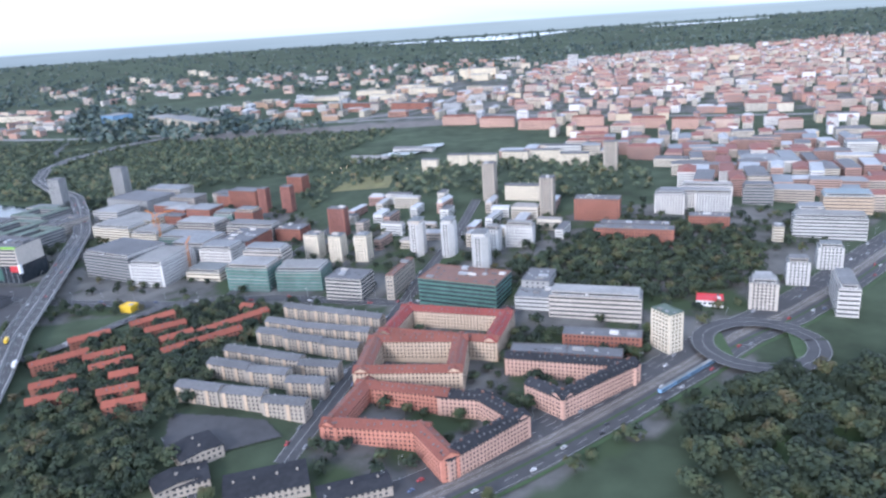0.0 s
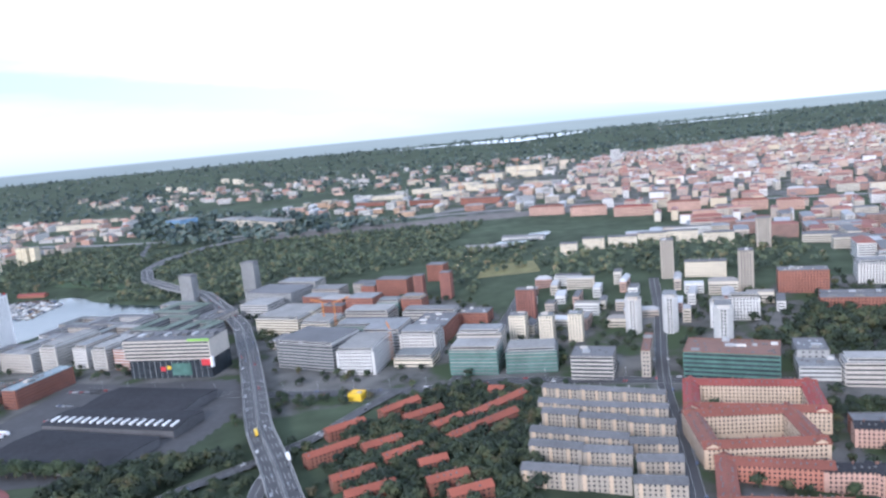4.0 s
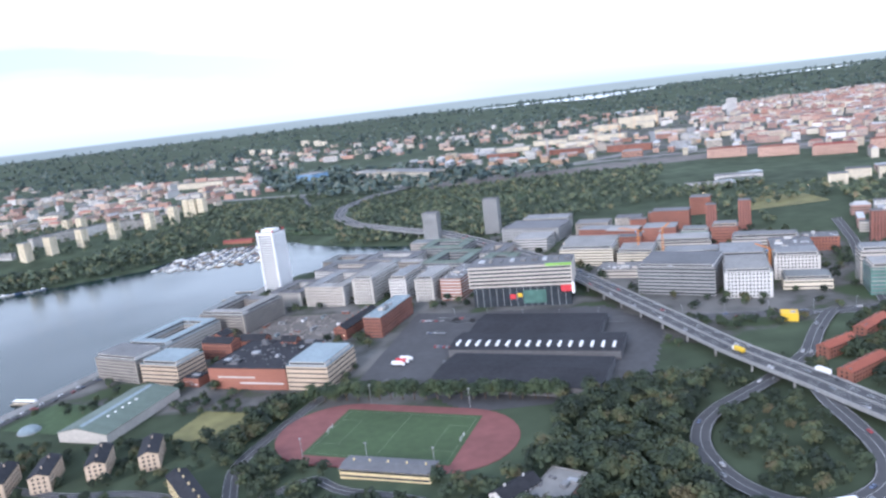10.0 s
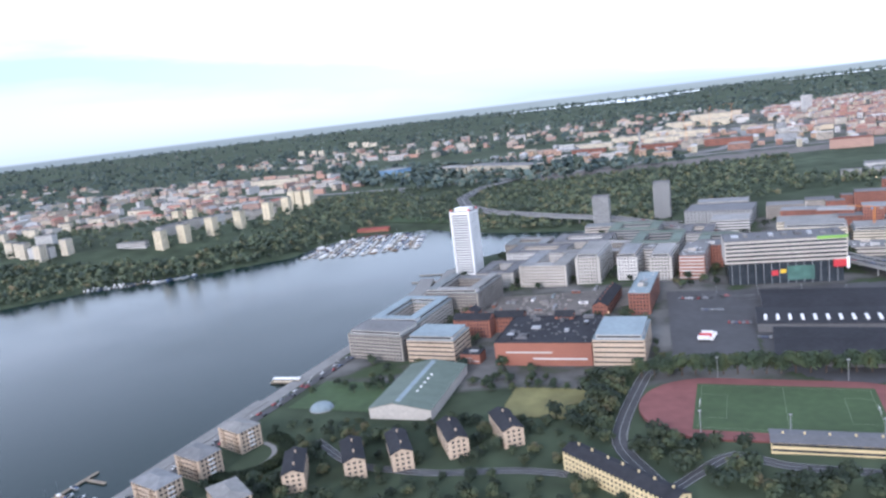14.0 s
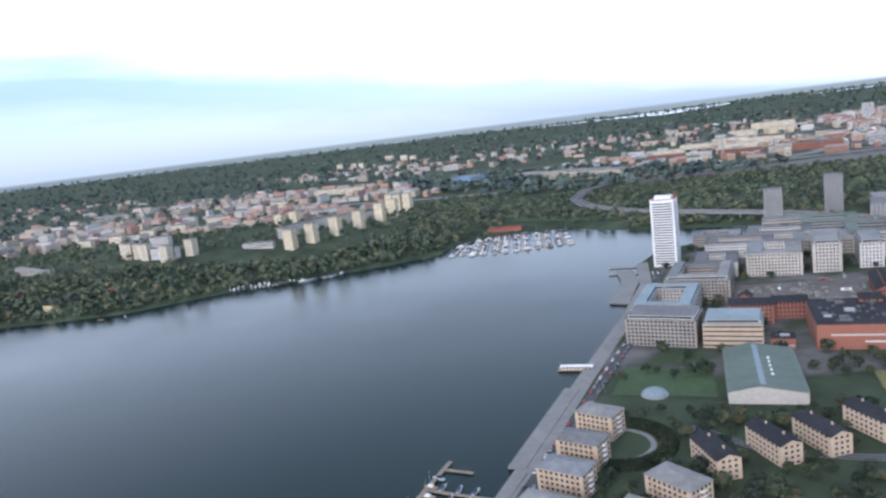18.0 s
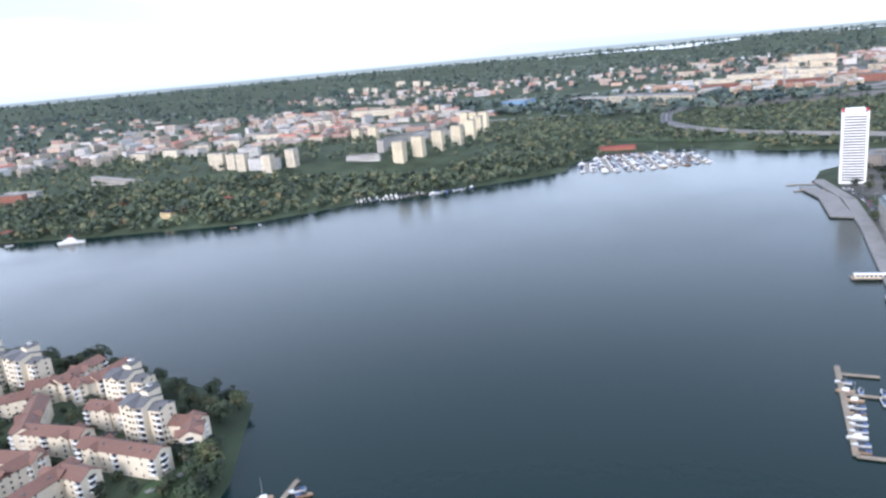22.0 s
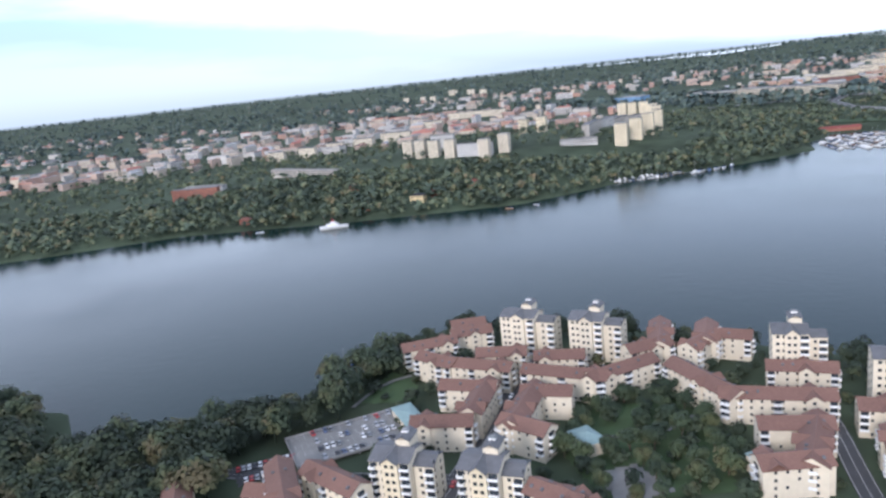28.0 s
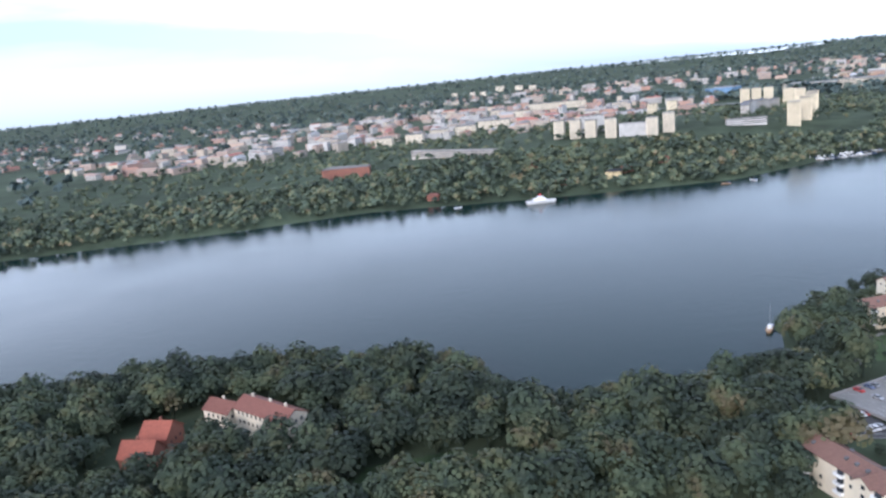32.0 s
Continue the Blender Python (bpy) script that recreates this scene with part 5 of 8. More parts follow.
# far shore: towers in an arc before a curved slab, and groups on the hill
for x_, y_, h_ in ((-1406, 1346, 33), (-1376, 1378, 33), (-1344, 1432, 34), (-1312, 1498, 35), (-1286, 1606, 38), (-1269, 1696, 40), (-1295, 1850, 44), (-1275, 1840, 44), (-1252, 1835, 44), (-1524, 1706, 28), (-1488, 1700, 30)):
    building("arc_tower", x_, y_, 18, 15, -24, h_, 10)
arc_ = [(-1452, 1432), (-1436, 1480), (-1412, 1532), (-1380, 1586), (-1342, 1640), (-1300, 1690)]
for (ax_, ay_), (bx_, by_) in zip(arc_, arc_[1:]):
    front("slab_white", bx_, by_, ax_, ay_, 12, 20, 7)
for f_ in (("low_slab", -1497, 1364, -1441, 1356, 12, 9, 3), ("low_slab", -1983, 1466, -1846, 1352, 12, 10, 3), ("slab_white", -1658, 1356, -1606, 1338, 12, 19, 6), ("slab_white", -1702, 1452, -1664, 1446, 14, 26, 8), ("slab_white", -1540, 1960, -1440, 2000, 14, 18, 6), ("brick_slab", -2112, 1345, -2038, 1340, 14, 16, 5), ("low_slab", -2120, 1420, -2050, 1400, 14, 10, 3)):
    front(*f_)
for x_, y_, h_ in ((-1738, 1430, 27), (-1716, 1402, 28), (-1694, 1392, 26), (-1668, 1364, 28), (-1616, 1326, 28), (-1584, 1356, 28)):
    building("step_tower", x_, y_, 16, 15, -20, h_, 9)
for x_, y_, a_ in ((-1803, 1206, 10), (-1776, 1120, -20), (-1690, 1150, 30), (-1640, 1175, 0), (-1930, 1120, -15)):
    building("red_cottage", x_, y_, 14, 9, a_, 6, 2)
front("blue_office", -1172, 2520, -1106, 2470, 70, 26, 6)
front("long_depot", -975, 2440, -880, 2322, 60, 20, 5)
front("long_depot", -874, 2318, -702, 2106, 60, 25, 6)


def high_rise():
    """White slab tower: recessed balcony bands on its front, small windows on its flanks, beacons on the roof."""
    w, d, h, n = 27.0, 24.0, 80.0, 24
    root = thing("high_rise", pose(-858, 1010, 2, 0, 0, -25), "tall white high-rise with grey balcony stripes beside the lake", "high-rise")
    FOOT.append((-858, 1010, 18, 17, radians(-25)))
    part("wall", Shape().box(-w / 2, -d / 2, -6, w / 2, d / 2, h), M["white_paint"], root)
    for x in (-w / 2 + 1.0, w / 2 - 1.0):
        for y in (-d / 2 - 0.5, d / 2 + 0.5):
            part("pier", Shape().box(x - 1.0, y - 0.5, -6, x + 1.0, y + 0.5, h + 1.2), M["white_paint"], root)
    for i in range(n):
        z = 3.0 + i * (h - 5.0) / n
        for y in (-d / 2, d / 2):
            part("balcony_band", Shape().box(-w / 2 + 2.2, y - 0.25, z, w / 2 - 2.2, y + 0.25, z + 1.45), M["glass_dark"], root)
        g = Shape()
        for k in range(6):
            y = -d / 2 + 2.2 + k * 3.6
            g.box(-w / 2 - 0.08, y, z + 0.2, w / 2 + 0.08, y + 1.5, z + 1.5)
        tagged(part("glazing", g, M["glass_dark"], root), kind="stuff")
    part("roof", flat(w, d, h), M["roof_pale"], root)
    part("plant_room", Shape().box(-w * 0.36, -d * 0.25, h, w * 0.36, d * 0.3, h + 4), M["white_paint"], root)
    for x in (-w / 2 + 1.4, w / 2 - 1.4):
        for y in (-d / 2 + 1.4, d / 2 - 1.4):
            part("beacon", Shape().box(x - 0.9, y - 0.9, h + 0.9, x + 0.9, y + 0.9, h + 3.0), M["red_paint"], root, "red roof beacon")


def gallery():
    """Shopping gallery: dark glazed podium with a banded white office bar on top."""
    w, d = 108.0, 46.0
    root = thing("office_building", pose(-544, 827, 5, 0, 0, -13.5), "long white banded office bar on a dark glazed shopping podium", "office building")
    FOOT.append((-544, 827, w / 2 + 3, d / 2 + 3, radians(-13.5)))
    pod = part("podium", Shape().box(-w / 2 + 3, -d / 2 + 3, -4, w / 2 - 3, d / 2, 22), M["glass_dark"], root, "dark glazed podium")
    for x0, x1, z0, z1, mat in ((2, 26, 3, 17, "glass_green"), (-12, -6, 8, 13, "red_paint"), (-4, 1, 10, 14, "yellow_paint")):
        part("panel", Shape().box(x0, -d / 2 + 2.6, z0, x1, -d / 2 + 3, z1), M[mat], pod)
    for k in range(14):
        part("mullion", Shape().box(-w / 2 + 6 + k * 7.2, -d / 2 + 2.7, 0, -w / 2 + 6.4 + k * 7.2, -d / 2 + 3, 21.5), M["metal_grey"], pod)
    part("wall", Shape().box(-w / 2, -d / 2, 22, w / 2, d / 2 - 6, 44), M["plaster_white"], root)
    for i in range(5):
        part("window_band", Shape().box(-w / 2 + 1, -d / 2 - 0.12, 24.0 + i * 4.0, w / 2 - 1, d / 2 - 5.88, 25.9 + i * 4.0), M["glass_dark"], root)
    part("roof", flat(w, d - 6, 44), M["roof_grey"], root, m=pose(0, -3, 0))
    part("corner_cap", Shape().box(w / 2 - 26, -d / 2 - 0.4, 42.6, w / 2 + 0.4, -d / 2 + 0.5, 45.2), surface("lime_paint", (0.22, 0.42, 0.08), 0.6), root, "lime-green roof edge")
    part("red_sign", Shape().box(w / 2 - 12, -d / 2 - 0.8, 15, w / 2 - 1, -d / 2 + 3, 22), M["red_paint"], root, "red sign panel")
    part("white_sign", Shape().box(w / 2 - 1, -d / 2 - 0.8, 13, w / 2 + 1.5, -d / 2 + 3, 24), M["white_paint"], root)
    for k in range(9):
        x = -w / 2 + 8 + k * 11.5
        part("roof_unit", Shape().box(x, -6, 44.25, x + rng.uniform(3, 7), 4, 44.25 + rng.uniform(1.2, 3)), M[("metal_grey", "roof_pale", "roof_grey")[k % 3]], root)


def sports_hall():
    """Wide green metal roof in two slopes with a paler translucent strip and a row of vents."""
    w, d, h = 86.0, 47.0, 8.0
    root = thing("sports_hall", pose(-893, 623, 1.6, 0, 0, 74), "large sports hall with a weathered green metal roof", "sports hall")
    FOOT.append((-893, 623, w / 2 + 4, d / 2 + 4, radians(74)))
    s = Shape().box(-w / 2, -d / 2, -4, w / 2, d / 2, h)
    for x in (-w / 2, w / 2):
        s.face((x, -d / 2, h), (x, d / 2, h), (x, d * 0.1, h + 4.0))
    part("wall", s, M["plaster_white"], root)
    n = 24
    for y0, z0, y1, z1 in ((-d / 2 - 0.6, h - 0.1, d * 0.1, h + 4.4), (d * 0.1, h + 4.4, d / 2 + 0.6, h - 0.1)):
        for k in range(n):
            x0, x1 = -w / 2 - 0.6 + k * (w + 1.2) / n, -w / 2 - 0.6 + (k + 1) * (w + 1.2) / n - 0.12
            q = Shape()
            q.face((x0, y0, z0), (x1, y0, z0), (x1, y1, z1), (x0, y1, z1))
            q.face((x0, y0, z0 - 0.3), (x0, y1, z1 - 0.3), (x1, y1, z1 - 0.3), (x1, y0, z0 - 0.3))
            q.face((x0, y0, z0 - 0.3), (x1, y0, z0 - 0.3), (x1, y0, z0), (x0, y0, z0))
            part("roof_panel", q, M["roof_green"], root)
    st = Shape()
    st.face((-w / 2 + 3, d * 0.0, h + 3.65), (w / 2 - 3, d * 0.0, h + 3.65), (w / 2 - 3, d * 0.09, h + 4.42), (-w / 2 + 3, d * 0.09, h + 4.42))
    part("rooflight_strip", st, M["roof_blue"], root, "pale translucent rooflight strip")
    for k in range(5):
        part("vent", Shape().box(-20 + k * 8, -d * 0.12, h + 2.4, -18.4 + k * 8, -d * 0.09, h + 3.6), M["white_paint"], root)


high_rise()
gallery()
sports_hall()
court("red_court", [(-57, 548), (27, 520), (43, 569), (-41, 596)], 12, 15, 5, True)
court("red_court", [(-70, 476), (-3, 468), (3, 519), (-64, 528)], 12, 15, 5, True)
court("rose_court", [(-13, 443), (-67, 461), (-84, 412), (-26, 399)], 12, 15, 5, False)
court("rose_court", [(-25, 396), (-11, 369)], 12, 15, 5, False)
court("dark_court", [(-9, 370), (35, 407), (15, 435), (-9, 441)], 12, 15, 5, False)
court("dark_court", [(53, 449), (68, 432), (122, 470), (42, 495)], 12, 15, 5, False)
court("cream_house", [(-1657, 630), (-1648, 631)], 11, 12, 4, False)
court("cream_house", [(-1621, 555), (-1593, 542), (-1569, 554)], 11, 12, 4, False)
court("cream_house", [(-1569, 570), (-1556, 574), (-1549, 599)], 11, 12, 4, False)
court("cream_house", [(-1541, 567), (-1533, 574), (-1527, 590)], 11, 12, 4, False)
court("cream_house", [(-1521, 577), (-1515, 574)], 11, 12, 4, False)
court("cream_house", [(-1554, 544), (-1542, 512), (-1509, 503)], 11, 12, 4, False)
court("cream_house", [(-1513, 534), (-1496, 528)], 11, 12, 4, False)
court("cream_house", [(-1495, 491), (-1459, 478)], 11, 12, 4, False)
court("cream_house", [(-1493, 466), (-1486, 463)], 11, 12, 4, False)
court("cream_house", [(-1498, 468), (-1509, 440)], 11, 12, 4, False)
court("cream_house", [(-1507, 435), (-1480, 428)], 11, 12, 4, False)
court("cream_house", [(-1537, 484), (-1521, 481), (-1534, 457), (-1548, 457)], 11, 12, 4, False)
court("cream_house", [(-1459, 509), (-1450, 507), (-1447, 495)], 11, 12, 4, False)
court("cream_house", [(-1684, 600), (-1665, 605)], 11, 12, 4, False)
court("cream_house", [(-1657, 615), (-1645, 617)], 11, 12, 4, False)
court("cream_house", [(-1674, 584), (-1663, 574), (-1636, 562)], 11, 12, 4, False)
court("cream_house", [(-1643, 582), (-1628, 580)], 11, 12, 4, False)
court("cream_house", [(-1614, 571), (-1600, 569)], 11, 12, 4, False)
court("cream_house", [(-1661, 546), (-1645, 541), (-1652, 519)], 11, 12, 4, False)
court("cream_house", [(-1673, 511), (-1657, 509)], 11, 12, 4, False)
court("cream_house", [(-1612, 529), (-1624, 532), (-1635, 504), (-1625, 496)], 11, 12, 4, False)
court("cream_house", [(-1765.5, 469), (-1759, 449)], 11, 12, 4, False)
court("cream_house", [(-1752, 450), (-1744, 447)], 10, 10, 3, False)
court("cream_house", [(-1728.5, 480), (-1721.5, 459)], 11, 13, 4, False)
court("cream_house", [(-1735, 471), (-1727, 469)], 9, 10, 3, False)
court("cream_house", [(-1713, 478), (-1698, 465)], 11, 12, 4, False)
court("cream_house", [(-1628, 452), (-1620, 445), (-1614, 436)], 11, 12, 4, False)

# ---- sports ground, fields and yards ----
TRACK = pose(-660, 536, 5.2, 0, 0, -18.8)


def stadium(r, half, z, steps_=16):
    return [(half + r * math.cos(a), r * math.sin(a)) for a in np.linspace(-math.pi / 2, math.pi / 2, steps_)] + [(-half + r * math.cos(a), r * math.sin(a)) for a in np.linspace(math.pi / 2, 1.5 * math.pi, steps_)]


tr = thing("running_track", TRACK, "red oval running track round a green football pitch", "running track", "", "structure")
part("surface", Shape().prism(stadium(46, 42, 0), -1.5, 0.1), M["track_red"], tr, "red synthetic track surface")
part("pitch", Shape().prism([(-53, -35), (53, -35), (53, 35), (-53, 35)], 0.0, 0.2), M["turf"], tr, "green mown football pitch")
for r_ in (37.5, 40.0, 42.5, 45.0):
    ln = Shape()
    o_, i_ = stadium(r_ + 0.08, 42, 0), stadium(r_ - 0.08, 42, 0)
    for k in range(len(o_)):
        p, q = k, (k + 1) % len(o_)
        ln.face((*o_[p], 0.14), (*o_[q], 0.14), (*i_[q], 0.14), (*i_[p], 0.14))
    part("lane_line", ln, M["track_red"], tr)
pl = Shape()
for x0, y0, x1, y1 in ((-50, -32, 50, -31.8), (-50, 31.8, 50, 32), (-50, -32, -49.8, 32), (49.8, -32, 50, 32), (-0.1, -32, 0.1, 32), (-50, -18, -34, -17.8), (-50, 17.8, -34, 18), (-34, -18, -33.8, 18), (34, -18, 50, -17.8), (34, 17.8, 50, 18), (33.8, -18, 34, 18)):
    pl.box(x0, y0, 0.2, x1, y1, 0.225)
part("pitch_marking", pl, M["pitch_line"], tr)
for s_ in (-1, 1):
    part("goal", Shape().box(s_ * 50 - 0.1, -3.6, 0.2, s_ * 50 + 0.1, -3.4, 2.7).box(s_ * 50 - 0.1, 3.4, 0.2, s_ * 50 + 0.1, 3.6, 2.7).box(s_ * 50 - 0.1, -3.6, 2.6, s_ * 50 + 0.1, 3.6, 2.8), M["white_paint"], tr)
FOOT.append((-660, 536, 92, 50, radians(-18.8)))
mast = thing("floodlight_mast", TRACK @ pose(-48, -41, 0), "slim grey floodlight mast beside the pitch", "floodlight", "floodlights")
part("pole", Shape().prism([(0.2 * math.cos(k), 0.2 * math.sin(k)) for k in np.linspace(0, 5.2, 6)], -1, 15), M["metal_grey"], mast)
part("lamp_head", Shape().box(-0.9, -0.25, 14.6, 0.9, 0.25, 15.3), M["metal_grey"], mast)
for x_, y_ in ((0, -41), (46, -41), (-40, 47), (40, 47)):
    copy_thing(mast, spot(TRACK @ pose(x_, y_, 0)))
flat_area("meadow_west", [(-836, 572), (-822, 618), (-752, 596), (-770, 548)], "meadow", "yellowing rough grass meadow", "field", 0.9)
flat_area("meadow_quay", [(-996, 622), (-976, 672), (-918, 652), (-930, 600)], "turf", "mown green lawn by the quay", "lawn", 0.3)
flat_area("yard_asphalt", [(-700, 645), (-660, 820), (-590, 795), (-640, 628)], "asphalt", "wide dark asphalt yard beside the depot", "yard", 0.35)
flat_area("depot_yard", [(-640, 600), (-610, 560), (-480, 560), (-430, 700), (-470, 780), (-600, 800)], "asphalt", "asphalt depot yard", "yard", 0.25)
flat_area("building_site", [(-850, 760), (-700, 790), (-690, 850), (-830, 880)], "gravel", "grey-brown levelled building site", "building site", 0.3)
flat_area("hill_field", [(-185, 1130), (-90, 1095), (-85, 1205), (-165, 1245)], "meadow", "yellow-green hilltop playing field", "field", 0.5)
flat_area("park_lawn", [(150, 380), (250, 400), (330, 450), (300, 330), (200, 300)], "turf", "dark green park lawn among trees", "lawn", 0.3)
flat_area("far_meadow", [(-560, 1560), (-430, 1530), (-420, 1620), (-540, 1650)], "turf", "green meadow in the woods", "field", 0.6)
flat_area("railway_yard", [(-700, 1900), (300, 1880), (320, 1990), (-700, 2040)], "gravel", "pale grey railway yard", "railway", 0.6)
flat_area("bank_meadow", [(-1030, 1480), (-880, 1400), (-760, 1330), (-740, 1350), (-880, 1450), (-1000, 1540)], "turf", "green verge along the motorway", "verge", 0.6)
flat_area("estate_lawn", [(-1452, 500), (-1438, 493), (-1430, 446), (-1452, 439), (-1464, 443), (-1460, 470)], "turf", "green shore lawn with footpath", "lawn", 0.3)
flat_area("estate_lawn_west", [(-1712, 560), (-1697, 596), (-1682, 586), (-1680, 558), (-1690, 556)], "turf", "green lawn beside the parking deck", "lawn", 0.3)
flat_area("garden_lawn", [(-1598, 532), (-1562, 534), (-1546, 505), (-1560, 458), (-1606, 459), (-1616, 492)], "turf", "green lawn of the large garden among trees", "lawn", 0.3)
flat_area("garden_plaza", [(-1606, 478), (-1590, 482), (-1580, 462), (-1602, 455)], "paving", "grey paved garden plaza", "plaza", 0.5)
road("shore_path", [(-1441, 506), (-1439, 491), (-1447, 472), (-1458, 461)], 3, "narrow pale footpath on the shore lawn", 1, 0.5, "paving", False)
road("shore_path_south", [(-1439, 491), (-1440, 467), (-1438, 443)], 3, "narrow pale footpath on the shore lawn", 1, 0.55, "paving", False)
road("garden_path", [(-1600, 505), (-1580, 500), (-1562, 508), (-1552, 520)], 2.5, "narrow pale footpath through the garden", 1, 0.6, "paving", False)
road("lawn_path", [(-1712, 556), (-1698, 588), (-1684, 588)], 2.5, "narrow pale footpath across a lawn", 1, 0.6, "paving", False)
road("estate_lane", [(-1770, 505), (-1735, 495), (-1700, 490), (-1660, 482)], 7, "dark lane behind the parking deck", 2, 0.35)
flat_area("school_yard", [(-197, 435), (-130, 425), (-116, 407), (-147, 391), (-187, 393)], "asphalt", "grey paved school yard and parking", "yard", 1.0)
flat_area("lot", [(-1758, 506), (-1732, 515), (-1729, 501), (-1750, 490)], "asphalt", "dark asphalt car park beside the wood", "car park", 0.4)
flat_area("wood_clearing", [(-1924, 499), (-1891, 507), (-1870, 499), (-1885, 472), (-1932, 476)], "turf", "green clearing in the wood", "clearing", 0.3)
FOOT.append((-1898, 490, 32, 15, 0.0))
FOOT.append((-1974, 520, 16, 6, radians(-36)))
FOOT.append((-2018, 508, 16, 12, 0.0))
FOOT.append((-135, 1090, 52, 60, 0.0))
FOOT.append((-1742, 503, 17, 14, radians(20)))
FOOT.append((-1006, 545, 36, 36, 0.0))
FOOT.append((-1712, 521, 26, 22, radians(24)))
road("ramp_north", [(-880, 1740), (-950, 1760), (-1000, 1870), (-1060, 2080)], 12, "grey slip road leaving the motorway", 2, 0.6)
road("far_motorway", [(-1500, 2300), (-1250, 2170), (-980, 2085), (-700, 2045), (-420, 2060), (-150, 2200), (0, 2400), (70, 2640), (140, 2950)], 30, "pale grey motorway across the far woods", 4, 0.8, "paving")
road("far_ring_road", [(-300, 2090), (-100, 2090), (120, 2040), (330, 1900), (640, 1740), (1100, 1560)], 26, "pale grey ring road before the old town", 4, 0.9, "paving")


# ---- trees and woods ----


def crown_arrays(seed, clumps, leaf, tall=1.0):
    """Leaf clumps of one crown of unit size: small bent leaves over lobes of uneven reach."""
    r = np.random.RandomState(seed)
    lobes = np.clip(r.normal(size=(14, 3)), -1.5, 1.5) * (0.19, 0.19, 0.13 * tall)
    size = r.uniform(0.21, 0.33, 14)
    k = r.randint(0, 14, clumps)
    u = r.normal(size=(clumps, 3))
    u[:, 2] = np.where(u[:, 2] < -0.35, -u[:, 2], u[:, 2])
    u /= np.linalg.norm(u, axis=1)[:, None]
    c = lobes[k] + u * size[k][:, None] * r.uniform(0.86, 1.04, (clumps, 1)) * (1, 1, 0.85 * tall)
    c[:, 2] += 0.60 * tall
    n = u + r.normal(size=(clumps, 3)) * 0.22 + (0, 0, 0.3)
    n /= np.linalg.norm(n, axis=1)[:, None]
    t = np.cross(n, r.normal(size=(clumps, 3)))
    t /= np.linalg.norm(t, axis=1)[:, None]
    b = np.cross(n, t)
    s = leaf * r.uniform(0.6, 1.3, (clumps, 1))
    v = np.stack([c - t * s - b * s * 0.7, c + t * s * 0.9 - b * s, c + t * s + b * s * 0.8 - n * s * 0.35, c - t * s * 0.8 + b * s - n * s * 0.25], 1).reshape(-1, 3)
    f = np.arange(clumps * 4).reshape(-1, 4)
    return v, f


def ball_core(seed, grow=0.33, tall=1.0, ring=8, rows=5):
    r = np.random.RandomState(seed)
    v, f = [], []
    for i in range(rows):
        for j in range(ring):
            a, e = j * 2 * math.pi / ring, -math.pi / 2 + i * math.pi / (rows - 1)
            q = grow * r.uniform(0.85, 1.25)
            v.append((q * math.cos(e) * math.cos(a), q * math.cos(e) * math.sin(a), 0.60 * tall + q * math.sin(e) * tall))
    for i in range(rows - 1):
        for j in range(ring):
            f.append((i * ring + j, i * ring + (j + 1) % ring, (i + 1) * ring + (j + 1) % ring, (i + 1) * ring + j))
    return np.array(v), np.array(f)


def crown_mesh(name, seed, clumps, leaf, tall=1.0):
    v, f = crown_arrays(seed, clumps, leaf, tall)
    v2, f2 = ball_core(seed, 0.23, tall)
    me = fast_mesh(name, np.vstack([v, v2]), np.vstack([f, f2 + len(v)]), M["leaf"])
    me.attributes.new("tree_tone", "FLOAT", "POINT").data.foreach_set("value", np.full(len(v) + len(v2), 0.25 + 0.15 * (seed % 4), np.float32))
    return me


def trunk_mesh(seed):
    r = random.Random(seed)
    sh = Shape()

    def limb(p, q, r0, r1):
        p, q = Vector(p), Vector(q)
        ax = (q - p).normalized()
        s = ax.orthogonal().normalized()
        t = ax.cross(s)
        i = len(sh.v)
        for c, rad in ((p, r0), (q, r1)):
            sh.v.extend([tuple(c + (s * math.cos(k * 1.0472) + t * math.sin(k * 1.0472)) * rad) for k in range(6)])
        sh.f.extend([(i + k, i + (k + 1) % 6, i + 6 + (k + 1) % 6, i + 6 + k) for k in range(6)])

    limb((0, 0, -0.08), (0.01, 0.01, 0.34), 0.035, 0.024)
    for k in range(5):
        a = k * 1.26 + r.uniform(-0.3, 0.3)
        limb((0.01, 0.01, 0.24 + 0.03 * k), (0.24 * math.cos(a), 0.24 * math.sin(a), 0.55 + 0.05 * k), 0.018, 0.006)
    return mesh_of("trunk", sh, M["bark"])


CROWNS = [crown_mesh("crown", 11 + i, 760, 0.045, (1.0, 1.15, 0.9, 1.05)[i]) for i in range(4)]
TRUNKS = [trunk_mesh(i) for i in range(4)]
road_pts = np.array([(p[0], p[1], w) for line, w in ROADS for p in line])


def clear(x, y):
    """Where trees may stand: off roads, houses and water."""
    ok = shore_distance(x, y) > 4
    for k in range(0, len(x), 2000):
        d = np.hypot(road_pts[None, :, 0] - x[k:k + 2000, None], road_pts[None, :, 1] - y[k:k + 2000, None]) - road_pts[None, :, 2]
        ok[k:k + 2000] &= d.min(axis=1) > 3.5
    for cx, cy, a, b, t in FOOT:
        dx, dy = x - cx, y - cy
        ok &= ~((np.abs(dx * math.cos(t) + dy * math.sin(t)) < a) & (np.abs(-dx * math.sin(t) + dy * math.cos(t)) < b))
    return ok


def tree(x, y, s, i, label="leafy park tree with dark green crown"):
    root = thing("tree", pose(x, y, ground_z(x, y), 0, 0, (i * 77) % 360) @ Matrix.Diagonal((s, s, s, 1)), label, "tree", "trees")
    part("trunk", TRUNKS[i % 4], None, root)
    part("crown", CROWNS[i % 4], None, root)
    return root


